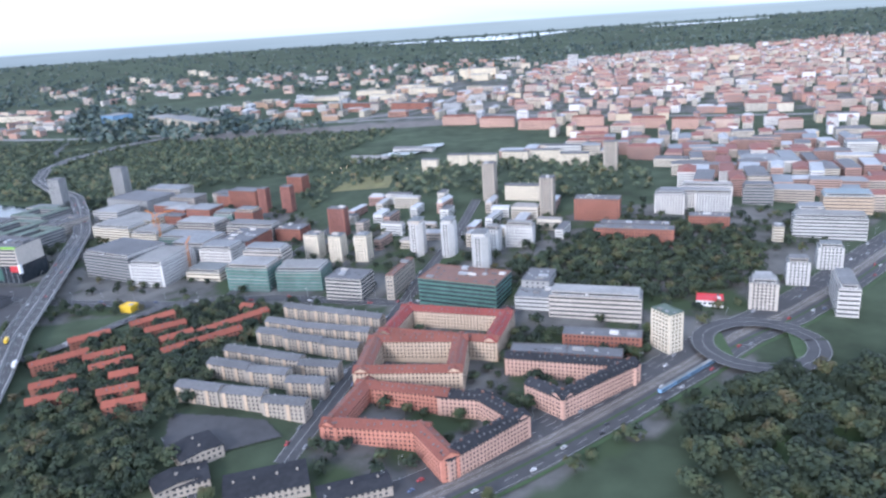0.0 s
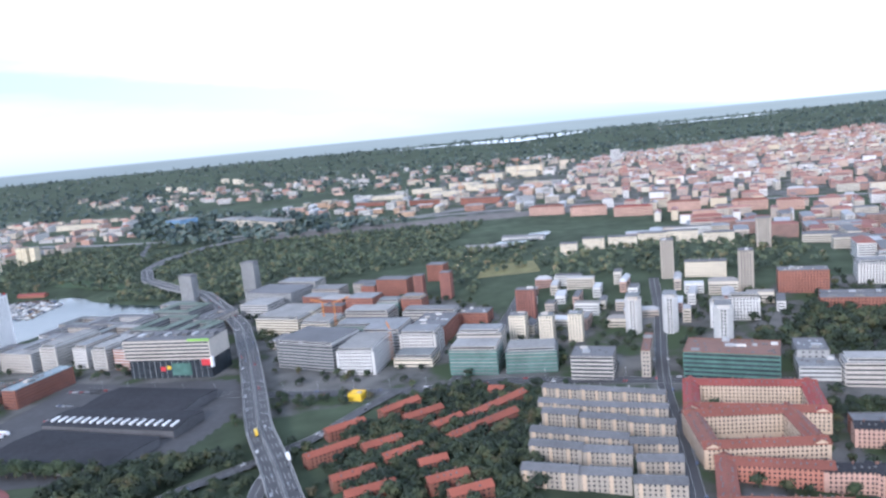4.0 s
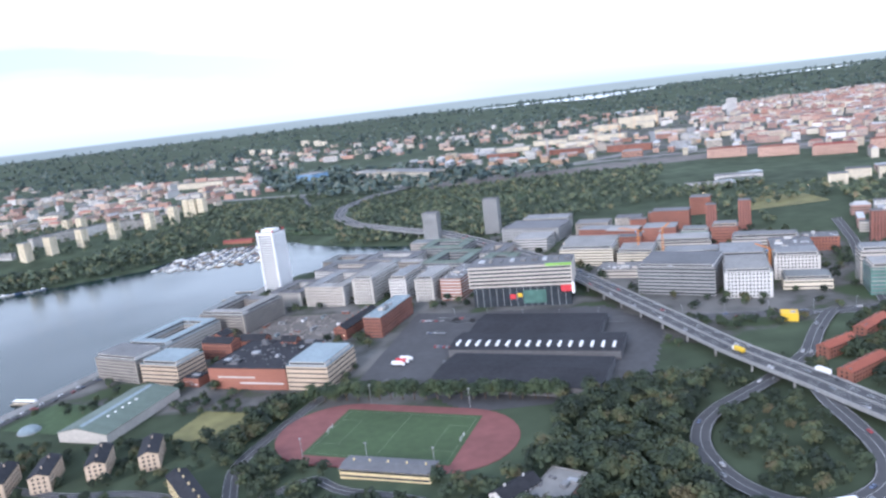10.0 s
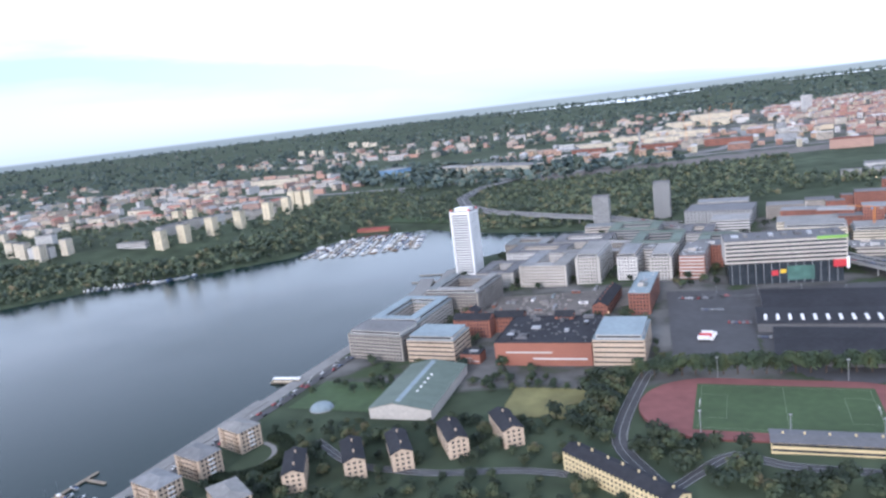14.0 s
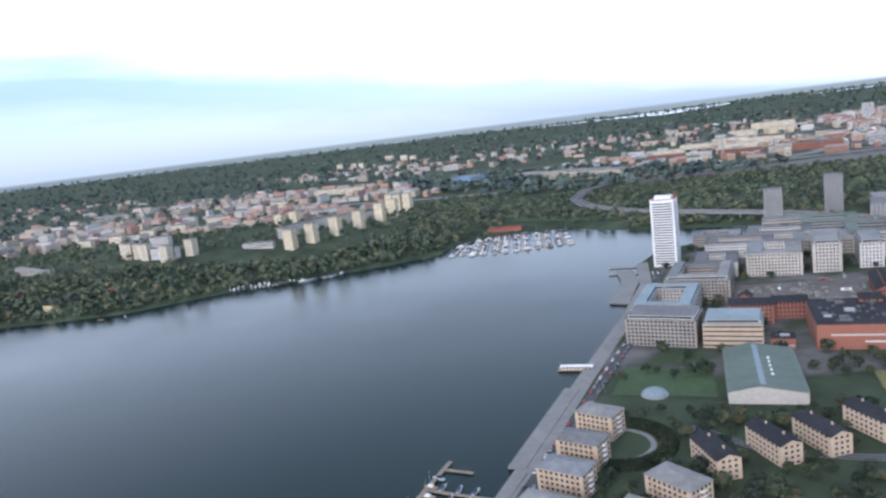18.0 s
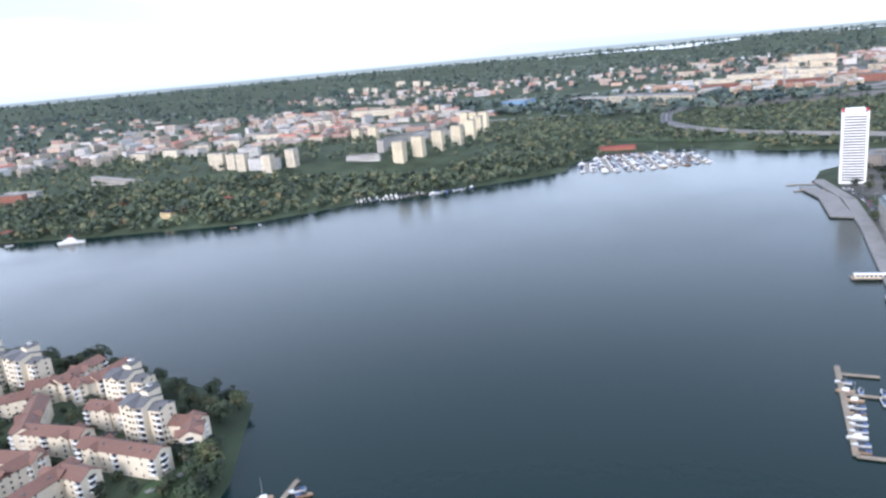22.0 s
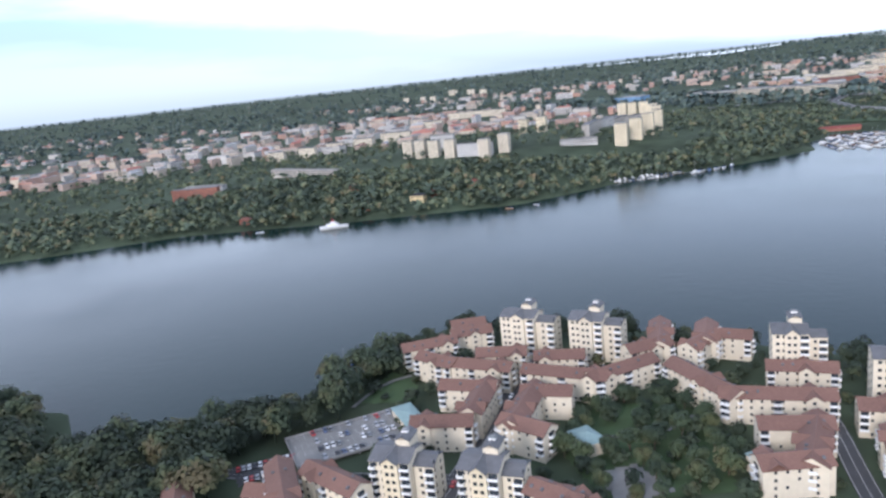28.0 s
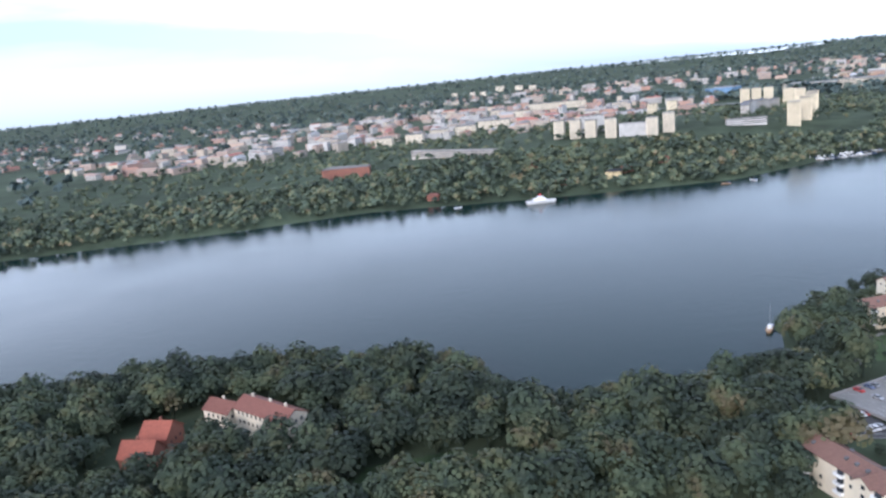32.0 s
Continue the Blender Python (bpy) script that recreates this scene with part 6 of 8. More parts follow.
def inside(poly, n, seed, apart):
    r = np.random.RandomState(seed)
    xs_, ys_ = [p[0] for p in poly], [p[1] for p in poly]
    x, y = r.uniform(min(xs_), max(xs_), n * 12), r.uniform(min(ys_), max(ys_), n * 12)
    ok = in_poly(x, y, poly)
    x, y = x[ok], y[ok]
    ok = clear(x, y)
    out, cell = [], {}
    for px, py in zip(x[ok].tolist(), y[ok].tolist()):
        k = (int(px // apart), int(py // apart))
        if any(math.hypot(px - p[0], py - p[1]) < apart for a in (-1, 0, 1) for b in (-1, 0, 1) for p in cell.get((k[0] + a, k[1] + b), ())):
            continue
        cell.setdefault(k, []).append((px, py))
        out.append((px, py))
        if len(out) >= n:
            break
    return out


def wood(name, label, spots, seed, size=(9, 15), clumps=70, leaf=0.12, leaf_mat="leaf_wood"):
    """A joined wood: many crowns of leaf clumps with trunks, too many to count."""
    r = np.random.RandomState(seed)
    kinds = [crown_arrays(100 + k, clumps, leaf, (1.0, 1.2, 0.95)[k]) for k in range(3)]
    cores = [ball_core(100 + k, 0.24, (1.0, 1.2, 0.95)[k], *((8, 5) if clumps > 100 else (5, 4))) for k in range(3)]
    vs, fs, tones, n = [], [], [], 0
    zs = land(np.array([p[0] for p in spots]), np.array([p[1] for p in spots]))
    for (x, y), z in zip(spots, zs):
        k = r.randint(3)
        s, a = r.uniform(*size), r.uniform(0, 6.28)
        rot_ = np.array([[math.cos(a), -math.sin(a), 0], [math.sin(a), math.cos(a), 0], [0, 0, 1]])
        wide = r.uniform(0.9, 1.25)
        for v, f in (kinds[k], cores[k]):
            vs.append((v * (wide, wide, 1)) @ rot_.T * s + (x, y, z - 0.6))
            fs.append(f + n)
            n += len(v)
        tone = r.uniform(0, 1)
        tones.append(np.full(len(kinds[k][0]), tone))
        # core tone cut to 0.6: shade inside the crown put into its colour
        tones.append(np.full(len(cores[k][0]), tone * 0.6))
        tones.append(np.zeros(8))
        c = np.array([(-0.03, -0.03, 0), (0.03, -0.03, 0), (0.03, 0.03, 0), (-0.03, 0.03, 0)])
        vs.append(np.vstack([c, c * 0.5 + (0, 0, 0.45)]) * s + (x, y, z - 0.4))
        fs.append(np.array([(0, 1, 5, 4), (1, 2, 6, 5), (2, 3, 7, 6), (3, 0, 4, 7)]) + n)
        n += 8
    if not vs:
        return
    me = fast_mesh(name, np.vstack(vs), np.vstack(fs), M[leaf_mat])
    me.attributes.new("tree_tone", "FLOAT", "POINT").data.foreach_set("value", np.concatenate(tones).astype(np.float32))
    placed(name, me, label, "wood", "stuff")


WOODS = [
    ("avenue_wood", "dense dark green park wood beside the avenue", [(120, 330), (140, 400), (196, 448), (330, 476), (420, 560), (500, 560), (420, 300), (150, 300)], 300, 8.6, (13, 19), 460),
    ("loop_wood", "mixed wood of green and yellowing trees inside the slip road", [(-460, 425), (-462, 490), (-440, 515), (-400, 540), (-388, 520), (-392, 440), (-420, 412)], 46, 9, (6, 11), 240),
    ("field_wood", "broadleaf wood between sports field and slip road", [(-600, 440), (-560, 500), (-545, 560), (-480, 590), (-440, 565), (-480, 480), (-480, 420), (-450, 380), (-300, 300), (-560, 330)], 330, 7.8, (10, 16), 380),
    ("hill_wood", "scrubby hillside wood below the brick houses", [(-340, 560), (-180, 640), (-185, 470), (-195, 400), (-150, 360), (-250, 330), (-305, 440)], 260, 8, (7, 12), 200),
    ("hill_top_wood", "trees between the brick houses", [(-335, 600), (-250, 690), (-160, 650), (-185, 480), (-300, 460)], 190, 7.5, (8, 12), 200),
    ("park_wood", "dense park trees behind the white offices", [(95, 640), (190, 600), (290, 640), (330, 760), (230, 830), (140, 760), (50, 690)], 230, 9, (9, 14), 150),
    ("court_wood", "trees along the streets behind the courtyard blocks", [(60, 560), (190, 520), (180, 480), (60, 470), (20, 540)], 40, 9, (7, 10), 220),
    ("cove_wood", "dense autumn-tinged wood round the cove", [(-2200, 560), (-2060, 596), (-1990, 608), (-1890, 588), (-1860, 530), (-1790, 536), (-1735, 560), (-1712, 620), (-1690, 600), (-1715, 545), (-1745, 490), (-1780, 455), (-1900, 450), (-2150, 460)], 400, 9.4, (13, 20), 820),
    ("point_wood", "trees on the shore slope of the estate", [(-1706, 632), (-1660, 662), (-1560, 632), (-1440, 550), (-1430, 470), (-1440, 420), (-1455, 470), (-1455, 530), (-1560, 610), (-1655, 640), (-1690, 590)], 110, 8, (8, 13), 360),
    ("lake_wood", "broad lakeside wood on the far shore", [(-2600, 1000), (-2166, 1055), (-2009, 1100), (-1777, 1080), (-1586, 1082), (-1440, 1168), (-1297, 1203), (-1120, 1300), (-1060, 1400), (-1200, 1440), (-1350, 1260), (-1500, 1280), (-1700, 1290), (-1900, 1350), (-2100, 1300), (-2600, 1250)], 1500, 8, (8, 15), 44),
    ("hill_far_wood", "woods between the apartment blocks on the far hill", [(-2700, 1300), (-2050, 1400), (-1700, 1380), (-1250, 1350), (-1050, 1600), (-1200, 2000), (-1700, 2200), (-2600, 1900)], 1000, 15, (9, 15), 30),
    ("canal_wood", "wide wooded belt along the canal and motorway", [(-1000, 1480), (-900, 1400), (-700, 1290), (-560, 1230), (-300, 1330), (-100, 1300), (-60, 1420), (-250, 1500), (-180, 1650), (-120, 1850), (-700, 1880), (-860, 1850), (-1000, 1800)], 1100, 13, (9, 14), 34),
    ("terrace_wood", "trees on the hill between slab blocks", [(-220, 1020), (-60, 1020), (150, 930), (300, 980), (320, 1250), (0, 1300), (-240, 1290)], 330, 11, (8, 12), 50),
    ("interchange_wood", "rough woods round the motorway interchange", [(-1230, 1460), (-1060, 1425), (-1010, 1500), (-1000, 1800), (-960, 2020), (-1180, 2080), (-1260, 1950), (-1240, 1700)], 420, 12, (8, 13), 34),
    ("bank_wood", "trees along the northern bank of the channel", [(-850, 1310), (-700, 1240), (-600, 1205), (-560, 1230), (-700, 1285), (-830, 1400)], 110, 9, (7, 11), 50),
    ("sports_wood", "trees and bushes round the sports grounds", [(-800, 560), (-745, 470), (-700, 430), (-560, 430), (-610, 465), (-700, 490), (-740, 560)], 110, 8, (8, 12), 220),
    ("verge_wood", "scrubby trees between motorway and brick houses", [(-450, 562), (-412, 600), (-360, 600), (-350, 560), (-385, 545)], 24, 8, (6, 11), 160),
    ("slope_wood", "low scrub on the slope below the motorway", [(-300, 440), (-335, 545), (-350, 480), (-385, 380), (-300, 320), (-200, 300), (-250, 400)], 110, 8, (4, 8), 160),
    ("quay_wood", "small trees in the gardens behind the quay houses", [(-1060, 430), (-1020, 530), (-990, 592), (-930, 585), (-930, 540), (-1000, 430)], 44, 9, (4, 7.5), 200),
    ("track_wood", "tall trees along the street by the running track", [(-775, 600), (-735, 615), (-745, 560), (-762, 520), (-780, 540)], 22, 8, (9, 13), 240),
    ("yard_wood", "trees between the small apartment houses", [(-990, 560), (-930, 575), (-800, 560), (-775, 500), (-760, 430), (-900, 420), (-1000, 440)], 130, 8, (5, 9.5), 260),
]
# sparse-leaved woods lie far off and take the haze-coloured leaves
for k_, (nm_, lb_, poly_, count_, apart_, size_, cl_) in enumerate(WOODS):
    wood(nm_, lb_, inside(poly_, count_, 40 + k_, apart_), 60 + k_, size_, cl_, leaf_mat="leaf_haze_mid" if cl_ < 100 else "leaf_wood", leaf=0.125 if cl_ < 100 else 0.085 if cl_ < 200 else 0.070 if cl_ < 300 else 0.054 if cl_ < 500 else 0.038)

FOOT += [(-770, 830, 85, 60, 0.3), (-560, 690, 120, 120, 0.0), (-640, 720, 60, 100, 0.0)]
wood("street_wood", "scattered street and yard trees", inside(URBAN[0], 560, 91, 10), 92, (6, 11), 100, 0.10)
wood("estate_wood", "shrubs and small trees between the cream houses", inside([(-1700, 600), (-1660, 650), (-1560, 615), (-1455, 530), (-1450, 440), (-1500, 420), (-1760, 440)], 150, 93, 9), 94, (4, 8), 180, 0.08)
# single trees: a row along the running track, and street trees
ti = 0
for i in range(22):
    k = i / 21
    x, y = -731 + 190 * k, 612 - 44 * k
    tree(x, y, rng.uniform(13, 16), ti, "full park tree in the row along the running track")
    ti += 1
for poly_, n_, s_ in (([(-1600, 536), (-1560, 538), (-1545, 505), (-1552, 470), (-1600, 452), (-1618, 492)], 34, 8.5), ([(-1440, 500), (-1428, 480), (-1424, 440), (-1436, 440)], 7, 12), ([(-80, 330), (40, 370), (30, 345), (-60, 300)], 8, 7), ([(-20, 400), (60, 430), (70, 470), (0, 450)], 9, 8), ([(120, 460), (180, 500), (175, 545), (150, 545)], 8, 9), ([(-280, 300), (-140, 280), (-110, 350), (-180, 380)], 22, 8), ([(-60, 660), (60, 650), (40, 620), (-60, 640)], 6, 6), ([(-260, 690), (-60, 640), (-62, 655), (-255, 702)], 12, 6), ([(-480, 600), (-420, 640), (-330, 700), (-380, 720), (-500, 650)], 10, 7), ([(-1000, 640), (-940, 670), (-760, 620), (-770, 600), (-960, 640)], 22, 6)):
    for x, y in inside(poly_, n_, ti, 8):
        tree(x, y, s_ * rng.uniform(0.8, 1.3), ti)
        ti += 1

# curved hedge bank round a garden behind the quay houses
hv_, hf_ = [], []
r_ = np.random.RandomState(77)
for k in range(5200):
    a = r_.uniform(radians(-112), radians(66))
    rad, z = r_.uniform(24, 34), r_.uniform(0.3, 3.2)
    z = z if abs(rad - 29) > 4.2 else 3.0 + r_.uniform(-0.2, 0.5)
    c = np.array((-1006 + rad * math.cos(a), 545 + rad * math.sin(a), 1.4 + z))
    u, v = r_.normal(size=3), r_.normal(size=3)
    u, v = u / np.linalg.norm(u) * 0.55, v / np.linalg.norm(v) * 0.55
    hv_ += [c - u - v, c + u - v, c + u + v, c - u + v]
    hf_.append((4 * k, 4 * k + 1, 4 * k + 2, 4 * k + 3))
hedge = placed("hedge", fast_mesh("hedge", np.array(hv_), np.array(hf_), M["leaf"]), "dark clipped hedge curving round a garden", "hedge", "stuff")
core_ = Shape()
arc_in, arc_out = [], []
for k in range(25):
    a = radians(-112 + 178 * k / 24)
    arc_in.append((-1006 + 24.6 * math.cos(a), 545 + 24.6 * math.sin(a)))
    arc_out.append((-1006 + 33.4 * math.cos(a), 545 + 33.4 * math.sin(a)))
for k in range(24):
    core_.prism([arc_in[k], arc_in[k + 1], arc_out[k + 1], arc_out[k]][::-1], 0.4, 3.9)
part("core", core_, M["leaf"], hedge)
road("hedge_path", [(-1006 + 21 * math.cos(radians(a)), 545 + 21 * math.sin(radians(a))) for a in range(-112, 72, 12)], 3.5, "pale curved garden path inside the hedge", 1, 0.3, "paving", False)

# ---- far town, joined ----


def far_town(name, poly, n, seed, apart, size, high, pal, roofs, label, pitched=0.6, single=False, category="building"):
    """Blocks over a district, on the street grid: one joined object, or each block a thing of its own."""
    r = random.Random(seed)
    xs_, ys_ = [p[0] for p in poly], [p[1] for p in poly]
    wsh_, rsh_, ssh_ = Shape(), Shape(), Shape()
    done, cell = 0, {}
    foot = np.array([(f[0], f[1], f[2]) for f in FOOT])
    rs = np.random.RandomState(seed)
    ax_, ay_ = rs.uniform(min(xs_), max(xs_), n * 15), rs.uniform(min(ys_), max(ys_), n * 15)
    ok = in_poly(ax_, ay_, poly)
    ax_, ay_ = ax_[ok], ay_[ok]
    ok = shore_distance(ax_, ay_) > 30
    for fx, fy, fr in foot:
        ok &= (np.abs(fx - ax_) >= fr + 14) | (np.abs(fy - ay_) >= fr + 14)
    for q in range(0, len(ax_), 2000):
        ok[q:q + 2000] &= (np.hypot(road_pts[None, :, 0] - ax_[q:q + 2000, None], road_pts[None, :, 1] - ay_[q:q + 2000, None]) - road_pts[None, :, 2]).min(axis=1) > 12
    for x, y in zip(ax_[ok].tolist(), ay_[ok].tolist()):
        k = (int(x // apart), int(y // apart))
        if any(math.hypot(x - p[0], y - p[1]) < apart for a in (-1, 0, 1) for b in (-1, 0, 1) for p in cell.get((k[0] + a, k[1] + b), ())):
            continue
        cell.setdefault(k, []).append((x, y))
        w, d, h = r.uniform(*size), r.uniform(size[0] * 0.45, size[0] * 0.8), r.uniform(*high)
        if r.random() < 0.5:
            w, d = d, w
        z = ground_z(x, y)
        m = pose(x, y, z, 0, 0, r.choice((-20, -24, -16, 70)))
        b = Shape().box(-w / 2, -d / 2, -4, w / 2, d / 2, h, False)
        rf = (hip(w, d, h, r.uniform(2.5, 5)) if w > d else hip(d, w, h, r.uniform(2.5, 5)).moved(pose(0, 0, 0, 0, 0, 90))) if r.random() < pitched else flat(w, d, h)
        sb = Shape()
        for lev in range(int(h / 3.2)):
            sb.box(-w / 2 + 1, -d / 2 - 0.12, lev * 3.2 + 1.1, w / 2 - 1, d / 2 + 0.12, lev * 3.2 + 2.3)
            if single:
                sb.box(-w / 2 - 0.12, -d / 2 + 1, lev * 3.2 + 1.1, w / 2 + 0.12, d / 2 - 1, lev * 3.2 + 2.3)
        if single:
            root = thing(category.replace(" ", "_"), m, label, category, name.replace("_", " "))
            part("wall", b, pal, root)
            part("roof", rf, roofs, root)
            tagged(part("window_band", sb, M["glass_dark"], root), kind="stuff")
        else:
            for big, small in ((wsh_, b), (rsh_, rf), (ssh_, sb)):
                small.moved(m)
                i = len(big.v)
                big.v += small.v
                big.f += [tuple(i + q for q in f) for f in small.f]
        done += 1
        if done >= n:
            break
    if not single:
        placed(name, mesh_of(name, wsh_, pal), label, "town", "stuff")
        placed(name + "_roofs", mesh_of(name + "_roofs", rsh_, roofs), "roofs of " + label, "town roofs", "stuff")
        placed(name + "_windows", mesh_of(name + "_windows", ssh_, M["glass_far"]), "window bands of " + label, "town windows", "stuff")


M["glass_far"] = surface("glass_far", (0.16, 0.16, 0.17), 0.4, 0.3, 0.3)
M["town_walls"] = surface("town_walls", (0.5, 0.4, 0.3), 0.85, 0.2, 0.12, 0.12, island=True, palette=[(0.52, 0.43, 0.34), (0.44, 0.28, 0.22), (0.54, 0.49, 0.40), (0.36, 0.21, 0.16), (0.52, 0.44, 0.32), (0.60, 0.58, 0.55), (0.42, 0.32, 0.26)])
M["town_roofs"] = surface("town_roofs", (0.3, 0.1, 0.08), 0.75, 0.2, 0.15, 0.15, island=True, palette=[(0.24, 0.11, 0.09), (0.20, 0.10, 0.085), (0.16, 0.15, 0.15), (0.26, 0.12, 0.10), (0.36, 0.36, 0.36), (0.20, 0.105, 0.09), (0.11, 0.11, 0.12), (0.30, 0.16, 0.13)])
M["block_walls"] = surface("block_walls", (0.5, 0.5, 0.5), 0.85, 0.2, 0.12, 0.1, island=True, palette=[(0.50, 0.47, 0.42), (0.46, 0.39, 0.31), (0.52, 0.50, 0.47), (0.40, 0.25, 0.19), (0.50, 0.43, 0.33), (0.44, 0.33, 0.26)])
M["block_roofs"] = surface("block_roofs", (0.3, 0.3, 0.3), 0.75, 0.2, 0.15, 0.15, island=True, palette=[(0.16, 0.16, 0.165), (0.36, 0.36, 0.36), (0.22, 0.21, 0.20), (0.30, 0.12, 0.09)])
ONE = {k: surface(k + "_one", (0.5, 0.4, 0.3), 0.85, 0.4, 0.14, 0.12, palette=p) for k, p in (
    ("town_walls", [(0.50, 0.43, 0.36), (0.44, 0.30, 0.24), (0.54, 0.50, 0.43), (0.34, 0.21, 0.17), (0.50, 0.45, 0.37), (0.56, 0.55, 0.52)]),
    ("town_roofs", [(0.24, 0.10, 0.08), (0.20, 0.09, 0.075), (0.13, 0.13, 0.135), (0.32, 0.33, 0.34), (0.18, 0.19, 0.20)]),
    ("block_walls", [(0.60, 0.58, 0.54), (0.52, 0.46, 0.38), (0.56, 0.38, 0.25), (0.40, 0.22, 0.16), (0.54, 0.48, 0.36), (0.40, 0.41, 0.42), (0.50, 0.33, 0.25)]),
    ("block_roofs", [(0.13, 0.13, 0.135), (0.36, 0.36, 0.36), (0.22, 0.21, 0.20), (0.42, 0.43, 0.44)]))}
far_town("old_town", [(250, 1500), (900, 1250), (2600, 1400), (3600, 3000), (2600, 4600), (600, 3900), (150, 2500)], 1900, 3, 31, (24, 52), (13, 22), M["town_walls"], M["town_roofs"], "dense old town blocks with red roofs", 0.85)
far_town("inner_town", [(330, 900), (520, 820), (900, 1000), (900, 1260), (300, 1480), (120, 1330), (340, 1250)], 125, 4, 34, (34, 66), (14, 24), ONE["town_walls"], ONE["town_roofs"], "town block with plastered walls behind the park", 0.6, True, "town block")
for f_ in (("far_works", 90, 3330, 250, 3280, 60, 46, 10), ("far_works", 120, 3230, 210, 3200, 40, 26, 6), ("far_works", -40, 3240, 60, 3200, 50, 30, 7), ("far_works", -180, 3000, -60, 2950, 40, 20, 5), ("far_works", -330, 2900, -210, 2850, 40, 18, 4), ("far_works", -480, 2790, -360, 2740, 36, 15, 4), ("far_works", -120, 2800, -10, 2750, 36, 22, 5), ("far_works", -260, 2680, -140, 2640, 30, 18, 4), ("brick_slab", -160, 2330, -40, 2270, 24, 20, 6), ("brick_slab", -330, 2470, -220, 2410, 20, 16, 5), ("brick_slab", -520, 2600, -420, 2540, 18, 14, 4)):
    front(*f_)
far_town("rail_town", [(-500, 2150), (150, 1950), (250, 2700), (-300, 3000), (-900, 2700)], 90, 5, 50, (26, 60), (10, 22), ONE["block_walls"], ONE["block_roofs"], "low industrial building near the railway", 0.3, True, "industrial building")
far_town("hill_town", [(-2700, 1750), (-2000, 1900), (-1700, 1750), (-1350, 1900), (-1200, 2350), (-1450, 3000), (-2300, 3300), (-3000, 2200)], 330, 6, 38, (22, 60), (9, 22), M["block_walls"], M["block_roofs"], "suburban apartment blocks on a wooded hill", 0.4)
far_town("west_town", [(-4200, 2200), (-3000, 1900), (-2600, 3500), (-3600, 4700), (-5200, 4500)], 150, 7, 75, (20, 60), (7, 16), M["block_walls"], M["block_roofs"], "scattered suburban buildings", 0.5)
far_town("north_town", [(-1500, 3200), (600, 3100), (500, 4700), (-2600, 4700)], 170, 8, 85, (26, 70), (9, 26), M["block_walls"], M["block_roofs"], "scattered distant blocks in the woods", 0.3)
far_town("white_rows", [(800, 3900), (1750, 4150), (1760, 4330), (790, 4080)], 70, 12, 36, (30, 60), (14, 24), M["block_walls"], M["block_roofs"], "pale distant housing rows beyond the old town", 0.1)
far_town("mid_town", [(-160, 820), (60, 780), (200, 800), (120, 950), (-120, 1010)], 40, 10, 28, (16, 38), (8, 16), ONE["town_walls"], ONE["block_roofs"], "low brick building behind the towers", 0.3, True, "brick building")


def far_wood(poly, n, seed, name):
    r = np.random.RandomState(seed)
    xs_, ys_ = [p[0] for p in poly], [p[1] for p in poly]
    x, y = r.uniform(min(xs_), max(xs_), n * 3), r.uniform(min(ys_), max(ys_), n * 3)
    ok = in_poly(x, y, poly)
    sp = list(zip(x[ok].tolist(), y[ok].tolist()))[:n]
    wood(name, "distant dark woodland", sp, seed, (14, 26), 16, 0.22, "leaf_haze_far")


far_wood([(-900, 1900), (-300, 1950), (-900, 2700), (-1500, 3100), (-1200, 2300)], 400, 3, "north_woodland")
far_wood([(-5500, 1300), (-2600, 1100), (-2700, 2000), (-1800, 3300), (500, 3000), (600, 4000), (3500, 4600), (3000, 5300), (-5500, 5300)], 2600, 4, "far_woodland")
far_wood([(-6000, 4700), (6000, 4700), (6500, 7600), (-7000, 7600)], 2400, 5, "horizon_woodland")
# ---- far lakes ----
M["lake_far"] = bpy.data.materials["lake_water"]


def far_lake(name, pts, label):
    sh = Shape()
    for (ax, ay, aw), (bx, by, bw) in zip(pts, pts[1:]):
        za, zb = ground_z(ax, ay - aw), ground_z(bx, by - bw)
        sh.face((ax, ay - aw, ground_z(ax, ay - aw) + 4), (bx, by - bw, ground_z(bx, by - bw) + 4), (bx, by + bw, ground_z(bx, by + bw) + 4), (ax, ay + aw, ground_z(ax, ay + aw) + 4))
    setting(name, sh, M["lake_far"], label, "lake")


far_lake("lake_north", [(-700, 6900, 20), (-350, 6950, 120), (100, 6850, 160), (500, 6750, 330), (900, 6900, 260), (1300, 7100, 60)], "pale distant lake among the woods")
far_lake("lake_east", [(1900, 6900, 20), (2200, 6900, 120), (2700, 6950, 140), (3100, 7000, 30)], "pale distant lake among the woods")
far_lake("lake_small", [(330, 4700, 20), (420, 4650, 130), (520, 4700, 30)], "small pale distant pond")
far_lake("canal", [(-174, 1402, 8), (-129, 1432, 40), (-40, 1524, 45), (0, 1564, 15)], "pale canal basin beside the boathouse")

# ---- quays, piers, pontoons ----


def pier(name, label, a, b, width, z=1.0):
    l = math.hypot(b[0] - a[0], b[1] - a[1])
    root = thing(name, pose(*a, 0, 0, 0, math.degrees(math.atan2(b[1] - a[1], b[0] - a[0]))), label, "pier")
    n = max(2, int(l / (5 if l < 90 else 15)))
    for i in range(n):
        part("deck_section", Shape().box(i * l / n + 0.05, -width / 2, z - 0.4, (i + 1) * l / n - 0.05, width / 2, z), M["timber"], root)
    for i in range(0, n + 1, 2):
        part("pile", Shape().prism([(min(l - 0.2, i * l / n) + 0.2 * math.cos(k), 0.2 * math.sin(k)) for k in np.linspace(0, 5.2, 6)], -3, z + 0.6), M["timber"], root)
    return root


